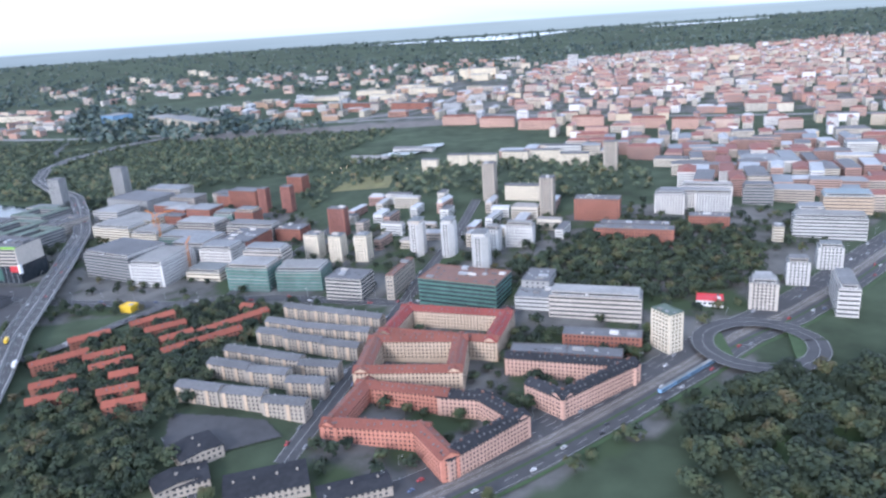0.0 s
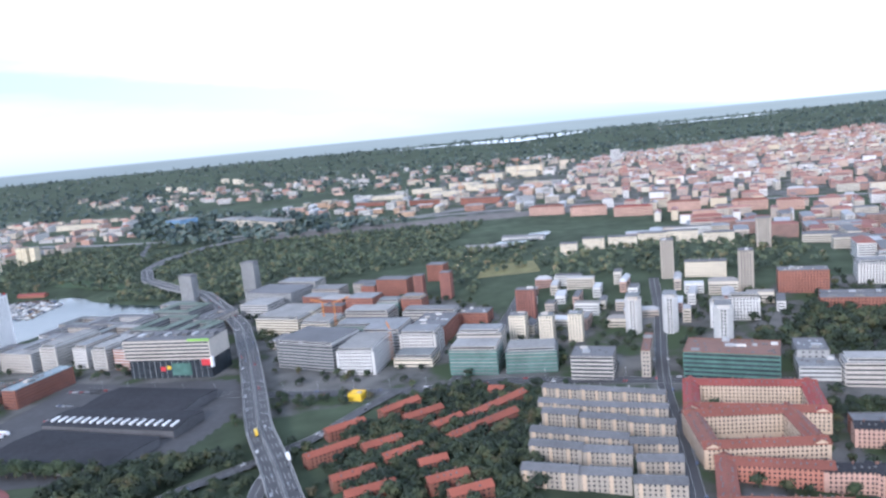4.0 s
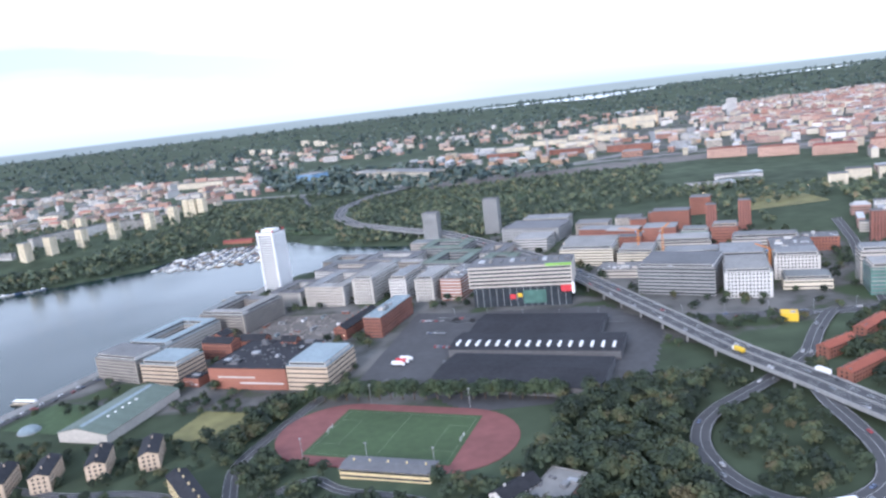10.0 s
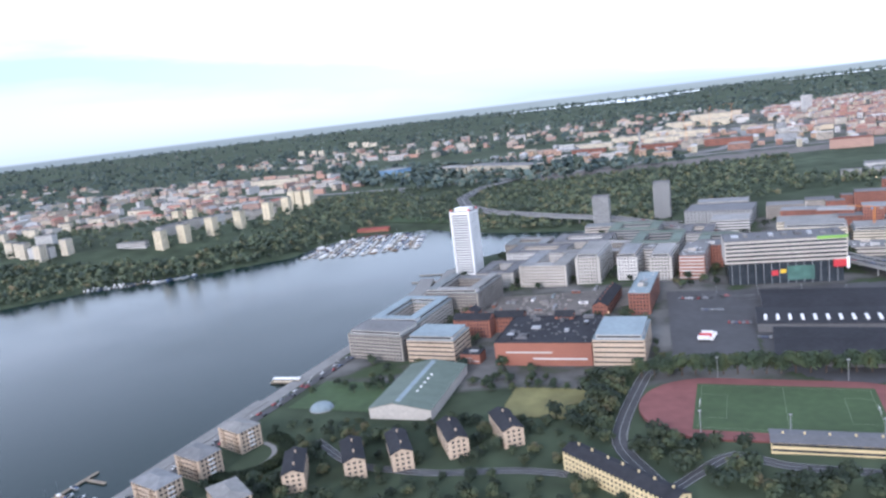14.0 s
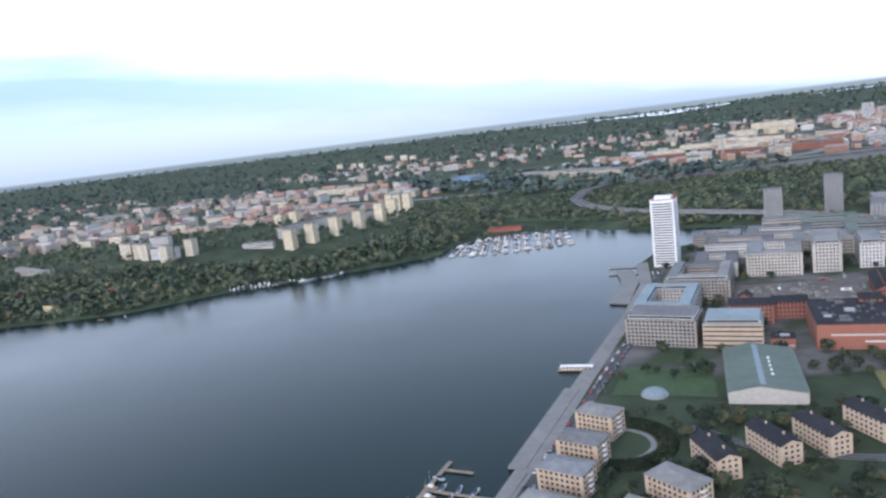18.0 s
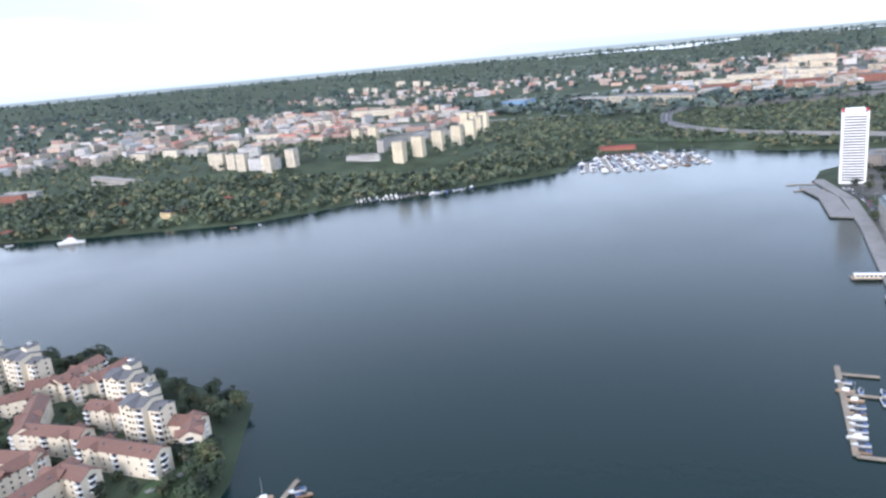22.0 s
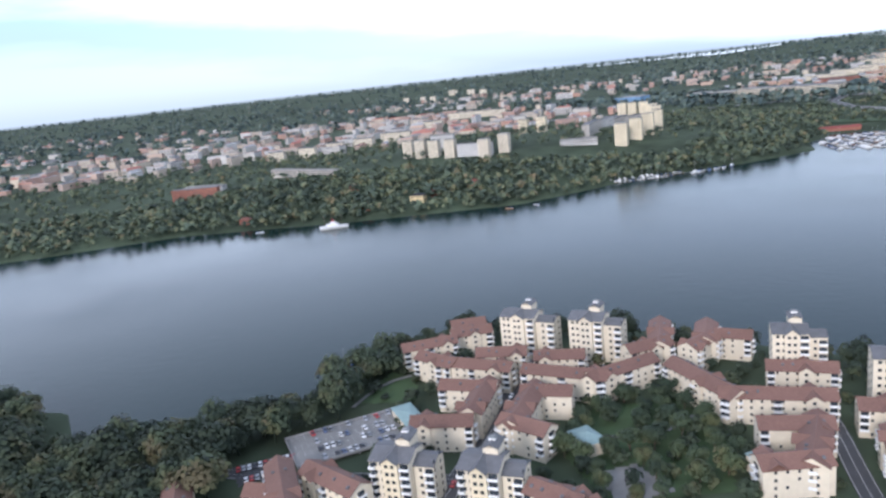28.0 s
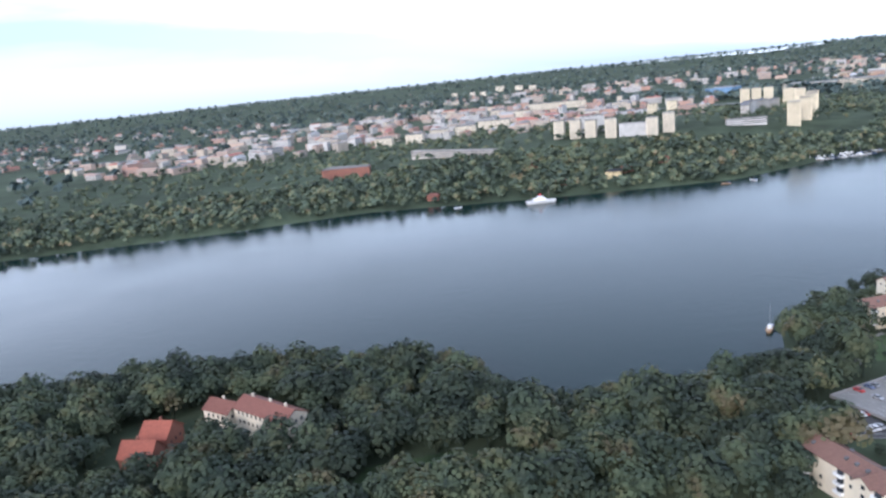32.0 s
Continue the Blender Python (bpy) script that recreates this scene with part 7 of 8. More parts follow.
pier("jetty", "long grey timber jetty with mooring posts", (-1106, 545), (-1141, 457), 3)
pier("jetty", "short grey timber jetty", (-1108, 535), (-1092, 528), 2.5)
pier("jetty", "grey timber jetty reaching from the quay", (-1077, 494), (-1118, 513), 2.5)
pier("jetty", "short grey timber jetty", (-1141, 457), (-1125, 450), 2.5)
pier("jetty", "small timber jetty below the estate", (-1390, 470), (-1402, 425), 2.5)
pier("landing_stage", "flat landing stage with a long shelter", (-996, 678), (-1026, 686), 9, 1.2)
shel = thing("ferry_shelter", pose(-1012, 682, 1.2, 0, 0, 165), "long white glazed ferry shelter on the landing stage", "shelter")
part("wall", Shape().box(-12, -1.6, 0, 12, 1.6, 2.4), M["plaster_cream"], shel)
part("roof", Shape().box(-12.6, -2.2, 2.4, 12.6, 2.2, 2.8), M["white_paint"], shel)
for k in range(8):
    part("window", Shape().box(-11.3 + k * 2.9, -1.66, 0.8, -9.2 + k * 2.9, 1.66, 2.1), M["glass_dark"], shel)
for a_, b_ in (((-898, 985), (-932, 992)), ((-890, 1020), (-925, 1028))):
    pier("jetty", "timber jetty by the white high-rise", a_, b_, 4)
kerb = setting("quay_wall", Shape(), M["concrete"], "pale concrete quay wall along the water", "quay")
ks = Shape()
QW = [(-1142, 350), (-1104, 440), (-1067, 528), (-1018, 652), (-949, 820), (-909, 930), (-889, 1040)]
for (ax, ay), (bx, by) in zip(QW, QW[1:]):
    l = math.hypot(bx - ax, by - ay)
    nx_, ny_ = (by - ay) / l, -(bx - ax) / l
    for lo, hi, o0, o1 in ((-3, 1.95, 0, 0), (1.95, 1.95, 0, 5.5), (1.95, 1.75, 5.5, 13)):
        ks.face((ax + nx_ * o0, ay + ny_ * o0, lo), (bx + nx_ * o0, by + ny_ * o0, lo), (bx + nx_ * o1, by + ny_ * o1, hi), (ax + nx_ * o1, ay + ny_ * o1, hi))
kerb.data = mesh_of("quay_wall", ks, M["paving"])

# wharf platforms standing proud of the quay, and the green strip beside the quay street
for ring_ in ([(-1072, 529), (-1026, 642), (-1016, 638), (-1062, 525)], [(-955, 862), (-926, 946), (-922, 1002), (-904, 998), (-908, 940), (-937, 852)]):
    wh = thing("wharf", pose(0, 0, 0), "low paved wharf platform along the quay", "wharf", "wharves")
    part("deck", Shape().prism(ring_, 0.9, 2.3), M["paving"], wh)
    for (ax, ay), (bx, by) in zip(ring_, ring_[1:]):
        for k in range(4):
            x, y = ax + (bx - ax) * (k + 0.5) / 4, ay + (by - ay) * (k + 0.5) / 4
            part("pile", Shape().prism([(x + 0.3 * math.cos(q), y + 0.3 * math.sin(q)) for q in np.linspace(0, 5.2, 6)], -3, 0.9), M["timber"], wh)
strip = setting("quay_verge", Shape(), M["turf"], "narrow planted strip between promenade and quay street", "verge")
vs_ = Shape()
ribbon(vs_, [(-1103, 424), (-1066, 512), (-1062, 520)], 1.6, -1.2, 0.7)
strip.data = mesh_of("quay_verge", vs_, M["turf"])

# ---- boats ----
HULL = surface("hull_paint", (0.7, 0.7, 0.7), 0.5, 1.0, 0.1, 0.08, palette=[(0.72, 0.72, 0.71), (0.66, 0.66, 0.64), (0.10, 0.13, 0.20), (0.70, 0.70, 0.69), (0.30, 0.20, 0.12), (0.62, 0.63, 0.64)])


def hull_mesh(l, w, h):
    sh = Shape()
    secs = [(-0.5, 0.80), (-0.2, 1.0), (0.15, 0.95), (0.38, 0.55), (0.5, 0.04)]
    rings = []
    for x, k in secs:
        rings.append([(x * l, -w / 2 * k, h), (x * l * 0.94, -w / 2 * k * 0.6, -0.2), (x * l * 0.94, w / 2 * k * 0.6, -0.2), (x * l, w / 2 * k, h)])
    for a, b in zip(rings, rings[1:]):
        for i in range(3):
            sh.face(a[i], b[i], b[i + 1], a[i + 1])
        sh.face(a[3], b[3], b[0], a[0])
    sh.face(*rings[0])
    return mesh_of("hull", sh, HULL)


def boat(m, l, label, sail):
    root = thing("boat", m, label, "boat", "moored boats")
    part("hull", hull_mesh(l, l * 0.32, l * 0.13), None, root)
    part("cabin", Shape().box(-l * 0.2, -l * 0.1, l * 0.13, l * 0.16, l * 0.1, l * 0.13 + l * 0.11).box(-l * 0.16, -l * 0.08, l * 0.24, l * 0.06, l * 0.08, l * 0.28), M["glass_dark"] if not sail else M["white_paint"], root)
    if sail:
        part("mast", Shape().prism([(0.1 * math.cos(k), 0.1 * math.sin(k)) for k in (0, 2.1, 4.2)], l * 0.13, l * 1.25), M["metal_grey"], root)
    else:
        part("cover", Shape().box(-l * 0.46, -l * 0.12, l * 0.12, -l * 0.22, l * 0.12, l * 0.19), surface("boat_cover", (0.05, 0.09, 0.2), 0.8) if "boat_cover" not in bpy.data.materials else bpy.data.materials["boat_cover"], root)
    return root


BOATS = [boat(pose(-1112, 526, 0.1, 0, 0, 150), 8, "white motor boat moored at a jetty", False), boat(pose(-1116, 516, 0.1, 0, 0, 152), 9, "white sailing boat moored at a jetty", True)]


def moor(x, y, a, k, grow=1.0):
    x, y = x + rng.uniform(-0.8, 0.8), y + rng.uniform(-0.8, 0.8)
    copy_thing(BOATS[k % 2], spot(pose(x, y, 0.1, 0, 0, a) @ Matrix.Diagonal((grow, grow, grow, 1))))


for i in range(9):
    moor(-1117 - i * 2.6, 505 - i * 5.6, 158 + rng.uniform(-6, 6), 0 if i % 3 else 1)
for i in range(6):
    moor(-1086 - i * 4.6, 499 + i * 2.1 + (5 if i % 2 else -5), 70 + rng.uniform(-8, 8), 0)
for i in range(6):
    moor(-1395 - i * 1.2 + (-6 if i % 2 else 6), 462 - i * 6, 195 + rng.uniform(-8, 8), i % 3)
for i in range(5):
    moor(-1384 - i * 1.4, 458 - i * 7, 15 + rng.uniform(-8, 8), 0)
# marina at the head of the bay: pontoons with boats both sides
for j, (ax, ay, bx, by) in enumerate(((-1122, 1240, -1108, 1330), (-1090, 1225, -1078, 1370), (-1056, 1222, -1046, 1385), (-1022, 1222, -1014, 1385), (-988, 1226, -980, 1375), (-956, 1232, -950, 1340))):
    pier("pontoon", "low grey marina pontoon", (ax, ay), (bx, by), 2.5, 0.7)
    n_ = int((by - ay) / 8.5)
    for i in range(n_):
        k = (i + 0.3) / n_
        for s_ in (-1, 1):
            moor(ax + (bx - ax) * k + s_ * 8, ay + (by - ay) * k, 10 + (0 if s_ < 0 else 180) + rng.uniform(-9, 9), rng.randint(0, 2), rng.uniform(0.85, 1.5))
pier("pontoon", "low grey pontoon with small boats", (-1470, 1166), (-1360, 1186), 2.5, 0.7)
pier("pontoon", "low grey pontoon with small boats", (-1458, 1168), (-1376, 1177), 2.5, 0.7)
for i in range(17):
    moor(-1466 + i * 6.2, 1174 + i * 1.1, 100 + rng.uniform(-8, 8), rng.randint(0, 1), rng.uniform(1.0, 1.5))
    if i < 13:
        moor(-1456 + i * 6.2, 1163 + i * 0.75, 280 + rng.uniform(-8, 8), rng.randint(0, 1), rng.uniform(0.9, 1.4))
for i in range(6):
    moor(-1350 + i * 11, 1176 + i * 4, 60 + rng.uniform(-30, 30), rng.randint(0, 1), rng.uniform(1.3, 2.0))
mh = thing("marina_shed", pose(-1040, 1424, 3, 0, 0, -10), "long low red marina shed with boats beside it", "shed")
part("wall", Shape().box(-30, -6, -1, 30, 6, 5), M["brick"], mh)
part("roof", gable(60, 12, 5, 2.6), M["tile_red"], mh)
ship = thing("ship", pose(-1806, 1052, 0, 0, 0, 8), "white old ship with red deckhouse moored at the far shore", "ship")
part("hull", hull_mesh(34, 8, 3.4), None, ship)
part("deckhouse", Shape().box(-9, -2.4, 3.2, 5, 2.4, 6.0).box(-4, -1.8, 6.0, 2, 1.8, 8.2), M["white_paint"], ship)
part("funnel", Shape().prism([(-1 + 0.9 * math.cos(k), 0.9 * math.sin(k)) for k in np.linspace(0, 5.5, 8)], 6, 11), M["red_paint"], ship, "red funnel")
for x_ in (-11, 9):
    part("mast", Shape().prism([(x_ + 0.2 * math.cos(k), 0.2 * math.sin(k)) for k in (0, 2.1, 4.2)], 3, 17), M["timber"], ship)

for x_, y_, a_ in ((-1719, 622, 20), (-1726, 618, 60), (-1900, 1070, 10), (-1600, 1060, 170), (-1568, 1066, 120)):
    moor(x_, y_, a_, 1 if a_ == 60 else 0, 1.2)

# ---- cars ----
M["car_paint"] = surface("car_paint", (0.5, 0.5, 0.5), 0.35, 1.0, 0.05, 0.1, palette=[(0.62, 0.62, 0.62), (0.05, 0.05, 0.06), (0.34, 0.35, 0.37), (0.70, 0.70, 0.70), (0.10, 0.13, 0.22), (0.36, 0.04, 0.04), (0.20, 0.21, 0.22)], spec=0.6)


def car_meshes():
    body = Shape()
    ring = [(-2.2, 0.35), (-2.25, 0.85), (-1.5, 0.98), (1.0, 0.95), (2.1, 0.75), (2.2, 0.35)]
    for s_, y in ((0, -0.88), (1, 0.88)):
        body.face(*[(x, y, z) for x, z in (ring if s_ == 0 else ring[::-1])])
    for (x0, z0), (x1, z1) in zip(ring, ring[1:] + ring[:1]):
        body.face((x0, -0.88, z0), (x0, 0.88, z0), (x1, 0.88, z1), (x1, -0.88, z1))
    cab = Shape()
    a = [(-1.6, -0.8, 0.95), (1.0, -0.8, 0.94), (0.35, -0.66, 1.45), (-1.3, -0.66, 1.45)]
    b = [(x, -y, z) for x, y, z in a]
    cab.face(*a)
    cab.face(*b[::-1])
    for i in range(4):
        j = (i + 1) % 4
        cab.face(a[j], a[i], b[i], b[j])
    body.box(-1.28, -0.64, 1.44, 0.33, 0.64, 1.49)
    wheel = Shape()
    n = 8
    for y in (-0.1, 0.1):
        wheel.face(*[(0.32 * math.cos(k * 6.283 / n), y, 0.32 * math.sin(k * 6.283 / n)) for k in (range(n) if y < 0 else range(n - 1, -1, -1))])
    for k in range(n):
        p, q = k * 6.283 / n, (k + 1) * 6.283 / n
        wheel.face((0.32 * math.cos(p), -0.1, 0.32 * math.sin(p)), (0.32 * math.cos(q), -0.1, 0.32 * math.sin(q)), (0.32 * math.cos(q), 0.1, 0.32 * math.sin(q)), (0.32 * math.cos(p), 0.1, 0.32 * math.sin(p)))
    return mesh_of("body", body, M["car_paint"]), mesh_of("window_band", cab, M["glass_dark"]), mesh_of("wheel", wheel, M["rubber"])


CB, CC, CW = car_meshes()
ws_ = Shape()
for x_ in (-1.4, 1.4):
    for y_ in (-0.82, 0.82):
        k_ = len(ws_.v)
        ws_.v += [(v.co.x + x_, v.co.y + y_, v.co.z + 0.32) for v in CW.vertices]
        ws_.f += [tuple(k_ + i for i in p.vertices) for p in CW.polygons]
CS = mesh_of("wheel_set", ws_, M["rubber"])


def first_car(m):
    root = thing("car", m, "small passenger car on grey asphalt", "car", "cars")
    for nm_, me_ in (("body", CB), ("glazing", CC)):
        part(nm_, me_, None, root)
    tagged(part("wheel_set", CS, None, root), kind="stuff")
    return root


CAR = None


def put_car(x, y, z, a):
    global CAR
    m = pose(x, y, z, 0, 0, a)
    if CAR is None:
        CAR = first_car(m)
    else:
        copy_thing(CAR, spot(m))


def along(line, offs, gap, lift, jitter=0.5):
    """Cars spread along a road line in the lanes given."""
    for o in offs:
        d = rng.uniform(0, gap)
        for i in range(len(line) - 1):
            (x0, y0, z0), (x1, y1, z1) = line[i], line[i + 1]
            l = math.hypot(x1 - x0, y1 - y0)
            d -= l
            if d < 0:
                d = gap * rng.uniform(1 - jitter, 1 + jitter)
                nx_, ny_ = -(y1 - y0) / l, (x1 - x0) / l
                px, py = x0 + nx_ * o, y0 + ny_ * o
                a = math.degrees(math.atan2(y1 - y0, x1 - x0)) + (180 if o > 0 else 0)
                put_car(px, py, (ground_z(px, py) if z0 is None else z0) + lift, a)


along(MOTOR_LINE[:120], (8.6, 4.6, -4.6, -8.6), 70, 0.05)
along(AVE_LINE, (18, 13, 8, -9, -14, -19), 70, 0.36)
along(ST1[:40], (6.2, -6.2), 30, 0.4)
along(ST2, (4, -4), 45, 0.4)
along(QUAY, (2.8, -2.6), 11, 0.6)
along(LOOP_LINE, (2.8, -2.8), 90, 0.15)
for i in range(4):
    for k in range(7):
        put_car(-655 + i * 9 + k * 2.8 * 0.95, 790 - i * 42 - k * 0.9, 5.4, 75)
def pavilion(x, y, w, l, a, h):
    root = thing("pavilion", pose(x, y, ground_z(x, y), 0, 0, a), "low pavilion with a pale teal copper roof", "pavilion", "teal pavilions")
    part("wall", Shape().box(-w / 2, -l / 2, -3, w / 2, l / 2, h), M["plaster_cream"], root)
    part("roof", hip(w, l, h, 1.8), M["teal_copper"], root)


M["teal_copper"] = surface("teal_copper", (0.20, 0.28, 0.27), 0.6, 0.6, 0.2, 0.1)
pavilion(-1681, 530, 9, 26, 24, 5.5)
pavilion(-1606, 497, 9, 14, 25, 6)
pavilion(-1546, 468, 8, 10, 20, 7)
pavilion(-1457, 430, 26, 12, -10, 4.5)
# parking deck on the estate
DECK = pose(-1708, 522.5, 4.2, 0, 0, 24)
deck = thing("parking_deck", DECK, "open concrete parking deck full of parked cars", "parking deck")
part("slab", Shape().box(-27, -15, 2.0, 25, 15, 2.6), M["paving"], deck, "worn grey parking slab")
for x0, y0, x1, y1 in ((-27, -15, 25, -14.7), (-27, 14.7, 25, 15), (-27, -14.7, -26.7, 14.7), (24.7, -14.7, 25, 14.7)):
    part("parapet", Shape().box(x0, y0, 2.6, x1, y1, 3.4), M["concrete"], deck)
for x in (-24, -12, 0, 12, 23):
    for y in (-14, 0, 14):
        part("column", Shape().box(x - 0.3, y - 0.3, -6, x + 0.3, y + 0.3, 2.0), M["concrete"], deck)
bl_ = Shape()
for j, y in enumerate((-12, -3.6, 3.6, 12)):
    for i in range(17):
        bl_.box(-24.4 + i * 2.8, y - 2.3, 2.6, -24.3 + i * 2.8, y + 2.3, 2.62)
        if rng.random() < 0.66 and i > 2:
            p_ = DECK @ Vector((-23 + i * 2.8, y, 2.6))
            put_car(p_.x, p_.y, p_.z + 0.01, 24 + 90 + rng.choice((0, 180)) + rng.uniform(-3, 3))
tagged(part("bay_line", bl_, M["marking"], deck), kind="stuff")
for i in range(11):
    put_car(-1754 + i * 2.2, 503.5 + i * 0.76, ground_z(-1754 + i * 2.2, 503.5 + i * 0.76) + 0.45, 108)
    if i < 8:
        put_car(-1748 + i * 2.2, 494.5 + i * 0.8, ground_z(-1748 + i * 2.2, 494.5 + i * 0.8) + 0.45, 108)
for k in range(13):
    q_ = k / 12
    put_car(-1632 - 24 * q_ - 5.2, 560 - 82 * q_, ground_z(-1640, 520) + 0.4, 72)
    if k % 3:
        put_car(-1632 - 24 * q_ + 0.6, 558 - 82 * q_, ground_z(-1640, 520) + 0.4, 252)


def lorry(x, y, z, a, paint, label):
    root = thing("lorry", pose(x, y, z, 0, 0, a), label, "lorry", "lorries")
    part("cab", Shape().box(3.6, -1.2, 0.5, 5.8, 1.2, 2.9).box(3.6, -1.15, 2.9, 5.2, 1.15, 3.3), M["white_paint"], root)
    part("cargo_box", Shape().box(-6, -1.25, 1.1, 3.3, 1.25, 3.9), paint, root)
    for xx in (-4.8, -3.6, 4.6):
        for y in (-1.1, 1.1):
            part("wheel", CW, None, root, m=pose(xx, y, 0.5) @ Matrix.Diagonal((1.6, 1.6, 1.6, 1)))


lorry(-403, 598, 15.05, 110, M["yellow_paint"], "yellow box lorry on the motorway")
lorry(-366, 545, 15.05, 110, M["white_paint"], "white box lorry on the motorway")
lorry(-424, 403, 8.5, 185, M["white_paint"], "white van on the slip road")
for i in range(3):
    lorry(-668 + i * 3.2, 668 + i * 5.5, 5.5, -20, M["red_paint"] if i == 1 else M["white_paint"], "parked lorry in the depot yard")
med = setting("avenue_median", Shape(), M["turf"], "grassy median strips along the avenue", "verge")
ms_ = Shape()
for o0, o1 in ((-10.6, -12.4), (-23.5, -26.5)):
    ribbon(ms_, [p[:2] for p in AVE_LINE], o0, o1, 0.55)
med.data = mesh_of("avenue_median", ms_, M["turf"])
bed = setting("rail_bed", Shape(), M["gravel"], "dark ballast track bed in the middle of the avenue", "railway")
bs_ = Shape()
ribbon(bs_, [p[:2] for p in AVE_LINE], 2.6, -6.6, 0.5)
bed.data = mesh_of("rail_bed", bs_, M["gravel"])
for o_ in (1.4, -0.1, -3.4, -4.9):
    rl_ = Shape()
    ribbon(rl_, [p[:2] for p in AVE_LINE], o_ + 0.12, o_ - 0.12, 0.62)
    part("rail", rl_, M["metal_grey"], bed)
# site huts, containers and stacked material on the building site
def site_hut(x, y, a, w, paint, label):
    root = thing("site_hut", pose(x, y, ground_z(x, y) + 0.3, 0, 0, a), label, "site hut", "site huts")
    cab_ = part("cabin", Shape().box(-w / 2, -1.3, 0, w / 2, 1.3, 2.6), paint, root)
    part("roof", Shape().box(-w / 2 - 0.1, -1.4, 2.6, w / 2 + 0.1, 1.4, 2.8), M["roof_pale"], root)
    part("window", Shape().box(-w / 4, -1.36, 1.0, w / 4, -1.25, 2.0), M["glass_dark"], cab_)


for k in range(12):
    site_hut(-835 + (k % 6) * 22 + rng.uniform(-4, 4), 800 + (k // 6) * 42 + (k % 6) * 4, rng.choice((-20, 70)), rng.choice((6, 9, 12)), M[("white_paint", "roof_blue", "brick", "metal_grey")[k % 4]], "boxy site hut on the building site")
heap = Shape()
for k in range(110):
    x, y = rng.uniform(-840, -700), rng.uniform(785, 860)
    s_ = rng.uniform(0.6, 2.4)
    heap.prism([(x + s_ * math.cos(q + k) * rng.uniform(0.7, 1.6), y + s_ * math.sin(q + k)) for q in (0, 1.3, 2.6, 3.9, 5.2)], ground_z(-770, 820), ground_z(-770, 820) + rng.uniform(0.7, 2.2))
setting("site_material", heap, M["rock"], "heaps of earth and stacked material on the building site", "rubble", "stuff")
dome = thing("dome", pose(-968, 615, ground_z(-968, 615)), "white inflated dome on the quay lawn", "dome")
ds_ = Shape()
for i in range(5):
    for j in range(12):
        q = [(9 * math.cos(e * math.pi / 10) * math.cos(f * math.pi / 6), 9 * math.cos(e * math.pi / 10) * math.sin(f * math.pi / 6), 5 * math.sin(e * math.pi / 10)) for e, f in ((i, j), (i, j + 1), (i + 1, j + 1), (i + 1, j))]
        ds_.face(*q)
part("shell", ds_, M["roof_blue"], dome)
part("base_ring", Shape().prism([(9.3 * math.cos(k * math.pi / 8), 9.3 * math.sin(k * math.pi / 8)) for k in range(16)], -1, 0.5), M["concrete"], dome)
# commuter train in the middle of the avenue
tm = pose(165, 470, 6.3, 0, 0, 38)
train = thing("train", tm, "blue and white commuter train between the carriageways", "train")
for i in range(4):
    car_ = part("carriage", Shape().box(-34 + i * 17.2, -1.4, 0.8, -17.4 + i * 17.2, 1.4, 3.6), M["glass_blue"], train)
    part("carriage_roof", Shape().box(-33.8 + i * 17.2, -1.2, 3.6, -17.6 + i * 17.2, 1.2, 3.9), M["roof_pale"], train)
    part("window_strip", Shape().box(-33 + i * 17.2, -1.46, 1.9, -18.4 + i * 17.2, 1.46, 2.8), M["glass_dark"], car_)

# ---- cranes, chimneys, lamps ----


def crane(x, y, h, jib, a):
    root = thing("tower_crane", pose(x, y, ground_z(x, y), 0, 0, a), "orange lattice tower crane above a building site", "crane", "tower cranes")
    s = Shape()
    for cx in (-0.8, 0.8):
        for cy in (-0.8, 0.8):
            s.box(cx - 0.16, cy - 0.16, 0, cx + 0.16, cy + 0.16, h)
    for k in range(int(h / 3)):
        s.box(-0.8, -0.9, k * 3, 0.8, -0.75, k * 3 + 0.25)
        s.box(-0.8, 0.75, k * 3, 0.8, 0.9, k * 3 + 0.25)
    paint = bpy.data.materials.get("crane_paint") or surface("crane_paint", (0.52, 0.20, 0.05), 0.6, 1, 0.15)
    mast_ = part("mast", s, paint, root)
    j = Shape()
    for yy in (-0.6, 0.6):
        j.box(-jib * 0.3, yy - 0.12, h, jib, yy + 0.12, h + 0.25)
    j.box(0, -0.12, h + 1.3, jib * 0.9, 0.12, h + 1.5)
    for k in range(int(jib / 2.5)):
        j.box(k * 2.5, -0.6, h, k * 2.5 + 0.2, 0.6, h + 1.4)
    part("jib", j, paint, root)
    part("counterweight", Shape().box(-jib * 0.3, -1.2, h - 1.6, -jib * 0.3 + 2.5, 1.2, h + 0.2), M["concrete"], root)
    part("operator_cab", Shape().box(0.8, 0.6, h - 2.4, 2.6, 2.0, h - 0.1), M["glass_blue"], mast_)


crane(-375, 905, 44, 34, 60)
crane(-395, 940, 38, 30, 130)
crane(-300, 790, 36, 28, 100)
crane(-150, 2550, 55, 40, 20)
crane(-60, 2600, 58, 40, 150)
crane(130, 3200, 75, 46, 60)
crane(240, 3260, 80, 46, 200)
crane(20, 3180, 62, 40, 120)
stack = thing("chimney_stack", pose(-330, 2420, 5), "pale slender industrial chimney", "chimney")
part("shaft", Shape().prism([(3 * math.cos(k), 3 * math.sin(k)) for k in np.linspace(0, 5.6, 10)], 0, 60), M["concrete"], stack)
ft = thing("far_tower", pose(614, 3412, 5, 0, 0, -20), "solitary pale office tower beyond the old town", "tower")
part("wall", Shape().box(-22, -10, 0, 22, 10, 72), M["plaster_white"], ft)
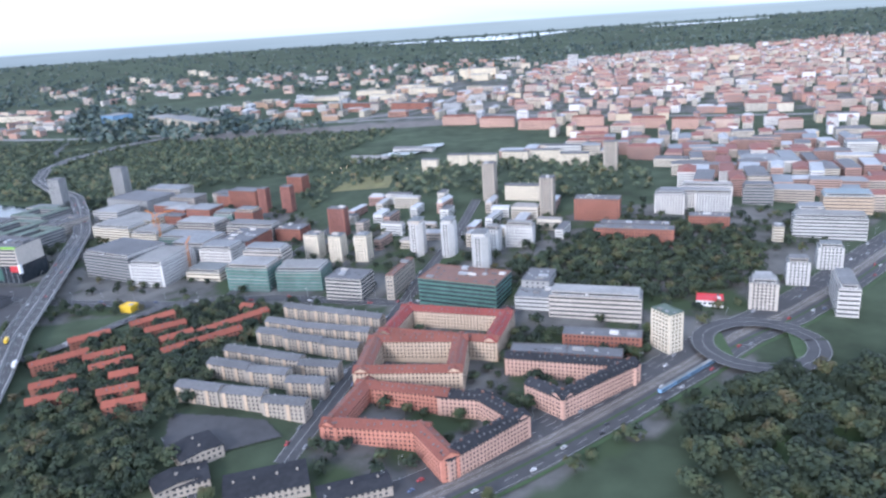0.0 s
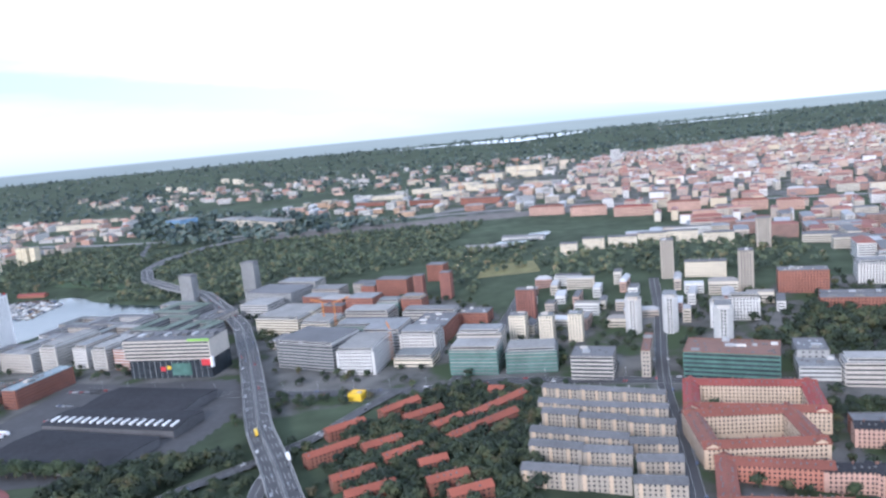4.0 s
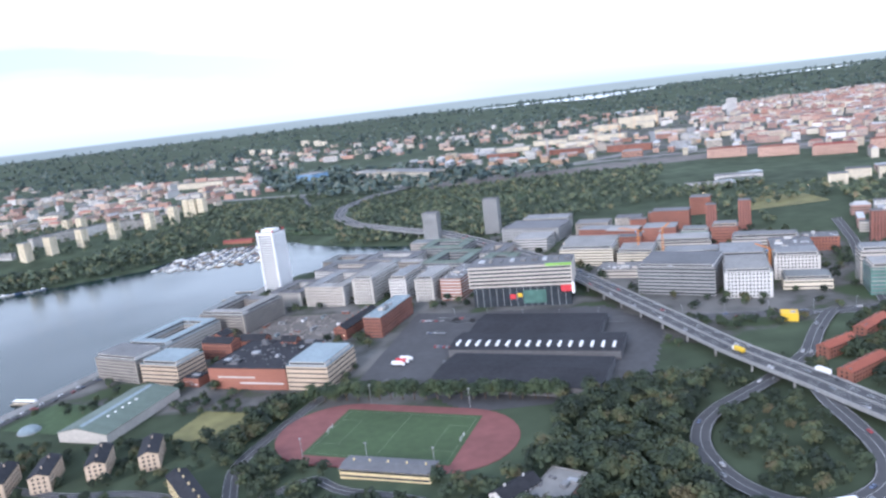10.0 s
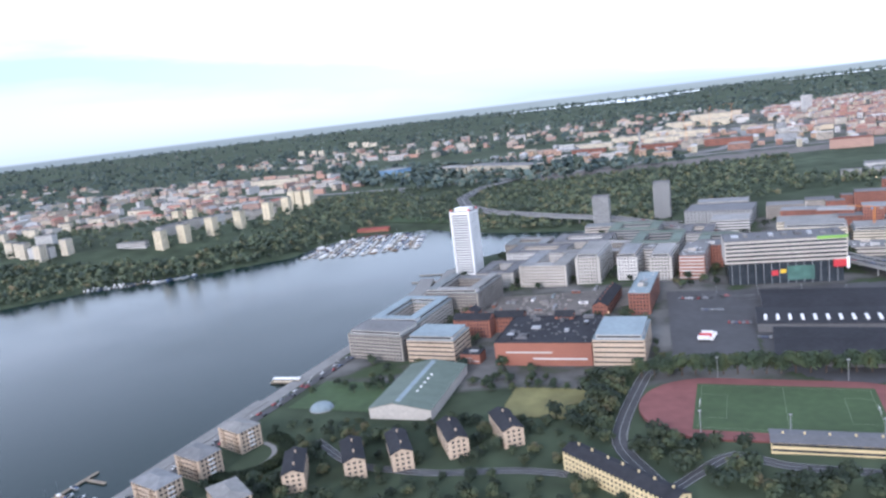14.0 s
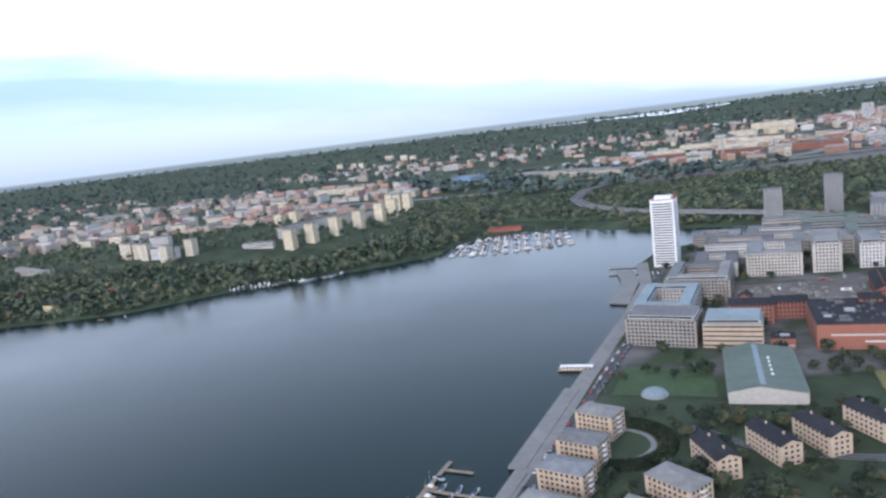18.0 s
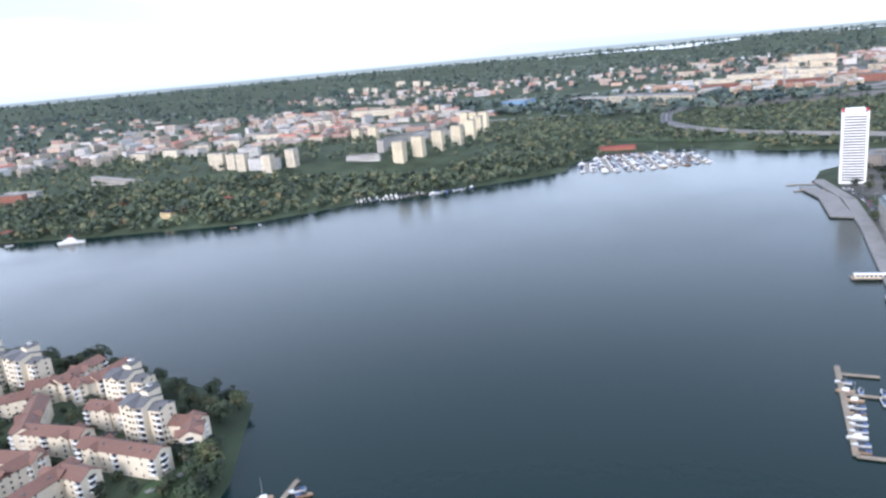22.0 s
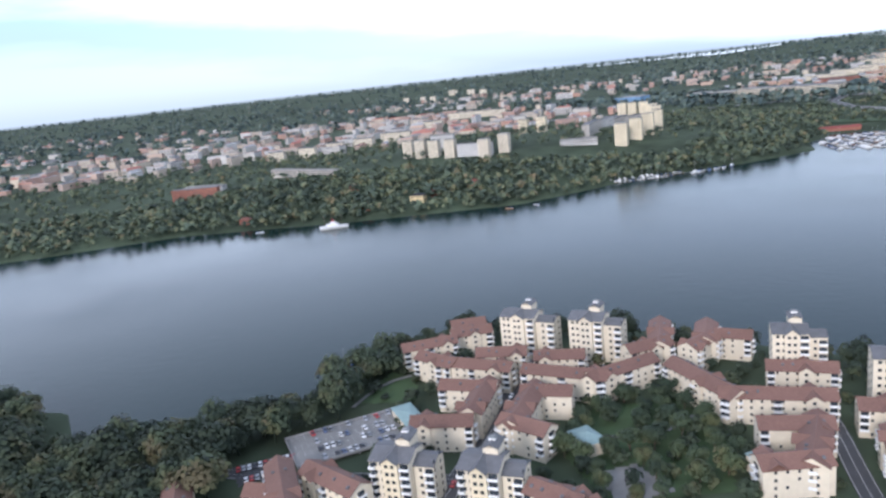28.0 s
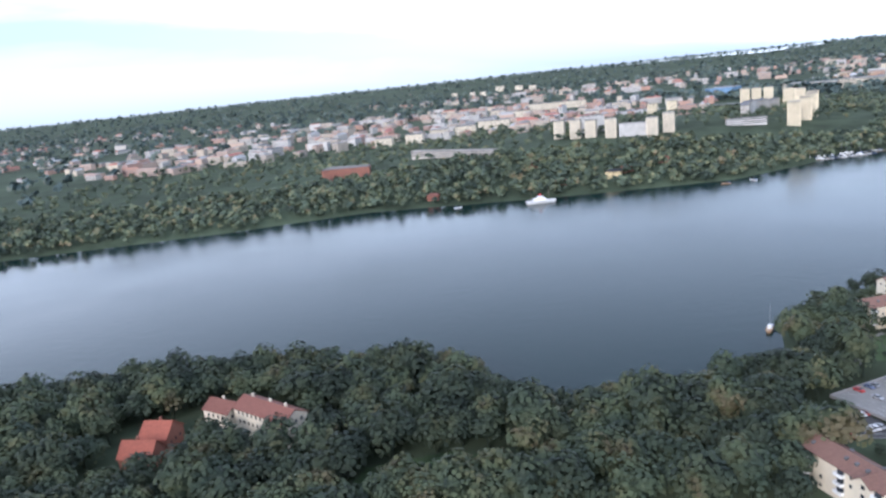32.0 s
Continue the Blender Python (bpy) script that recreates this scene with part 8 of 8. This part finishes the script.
for k in range(20):
    part("window_band", Shape().box(-21, -10.2, 3 + k * 3.4, 21, 10.2, 4.6 + k * 3.4), M["glass_far"], ft)
part("roof", flat(44, 20, 72), M["roof_pale"], ft)
# street lamps along avenue and motorway


def lamp_post(x, y, z, a):
    root = thing("street_lamp", pose(x, y, z, 0, 0, a), "slim grey street lamp with curved arm", "street lamp", "street lamps")
    part("pole", Shape().prism([(0.11 * math.cos(k), 0.11 * math.sin(k)) for k in (0, 1.57, 3.14, 4.71)], 0, 9), M["metal_grey"], root)
    arm = part("arm", Shape().box(0, -0.06, 8.9, 2.2, 0.06, 9.05), M["metal_grey"], root)
    part("lamp_head", Shape().box(1.6, -0.18, 8.75, 2.5, 0.18, 8.92), M["white_paint"], arm)
    return root


LAMP = lamp_post(-40, 380, 6, 0)
for line, step_, o_, up in ((AVE_LINE, 4, 24, 0.2), (MOTOR_LINE[:110], 5, 11.3, 1.0), (QUAY, 4, -6.5, 0.3), (ST2, 4, 9, 0.2)):
    for i in range(2, len(line) - 1, step_):
        (x0, y0, z0), (x1, y1, _) = line[i], line[i + 1]
        l = math.hypot(x1 - x0, y1 - y0)
        px, py = x0 - (y1 - y0) / l * o_, y0 + (x1 - x0) / l * o_
        copy_thing(LAMP, spot(pose(px, py, (ground_z(px, py) if z0 is None else z0) + up, 0, 0, math.degrees(math.atan2(y1 - y0, x1 - x0)) - 90)))
# lamps already lit in the dusk
M["lamp_glow"] = bpy.data.materials.new("lamp_glow")
M["lamp_glow"].use_nodes = True
M["lamp_glow"].node_tree.nodes["Principled BSDF"].inputs["Emission Color"].default_value = (1.0, 0.62, 0.25, 1)
M["lamp_glow"].node_tree.nodes["Principled BSDF"].inputs["Emission Strength"].default_value = 2.2
LIT = thing("lit_lamp", pose(-504, 594, 5), "slim pole with a glowing orange sodium lamp", "street lamp", "lit lamps")
part("pole", Shape().prism([(0.11 * math.cos(k), 0.11 * math.sin(k)) for k in (0, 1.57, 3.14, 4.71)], 0, 7.2), M["metal_grey"], LIT)
part("lamp_head", Shape().prism([(0.5 * math.cos(k), 0.5 * math.sin(k)) for k in np.linspace(0, 5.5, 8)], 7.2, 7.8), M["lamp_glow"], LIT, "glowing orange lamp head")
for x_, y_ in ((-491, 569), (-729, 753), (-1682, 448), (-1662, 453), (-1750, 438), (-1717, 446), (-193, 1319), (-203, 1278), (-211, 1235), (-184, 1337), (-66, 1210), (-33, 1189), (-5, 1176), (-456, 796)):
    copy_thing(LIT, spot(pose(x_, y_, ground_z(x_, y_))))
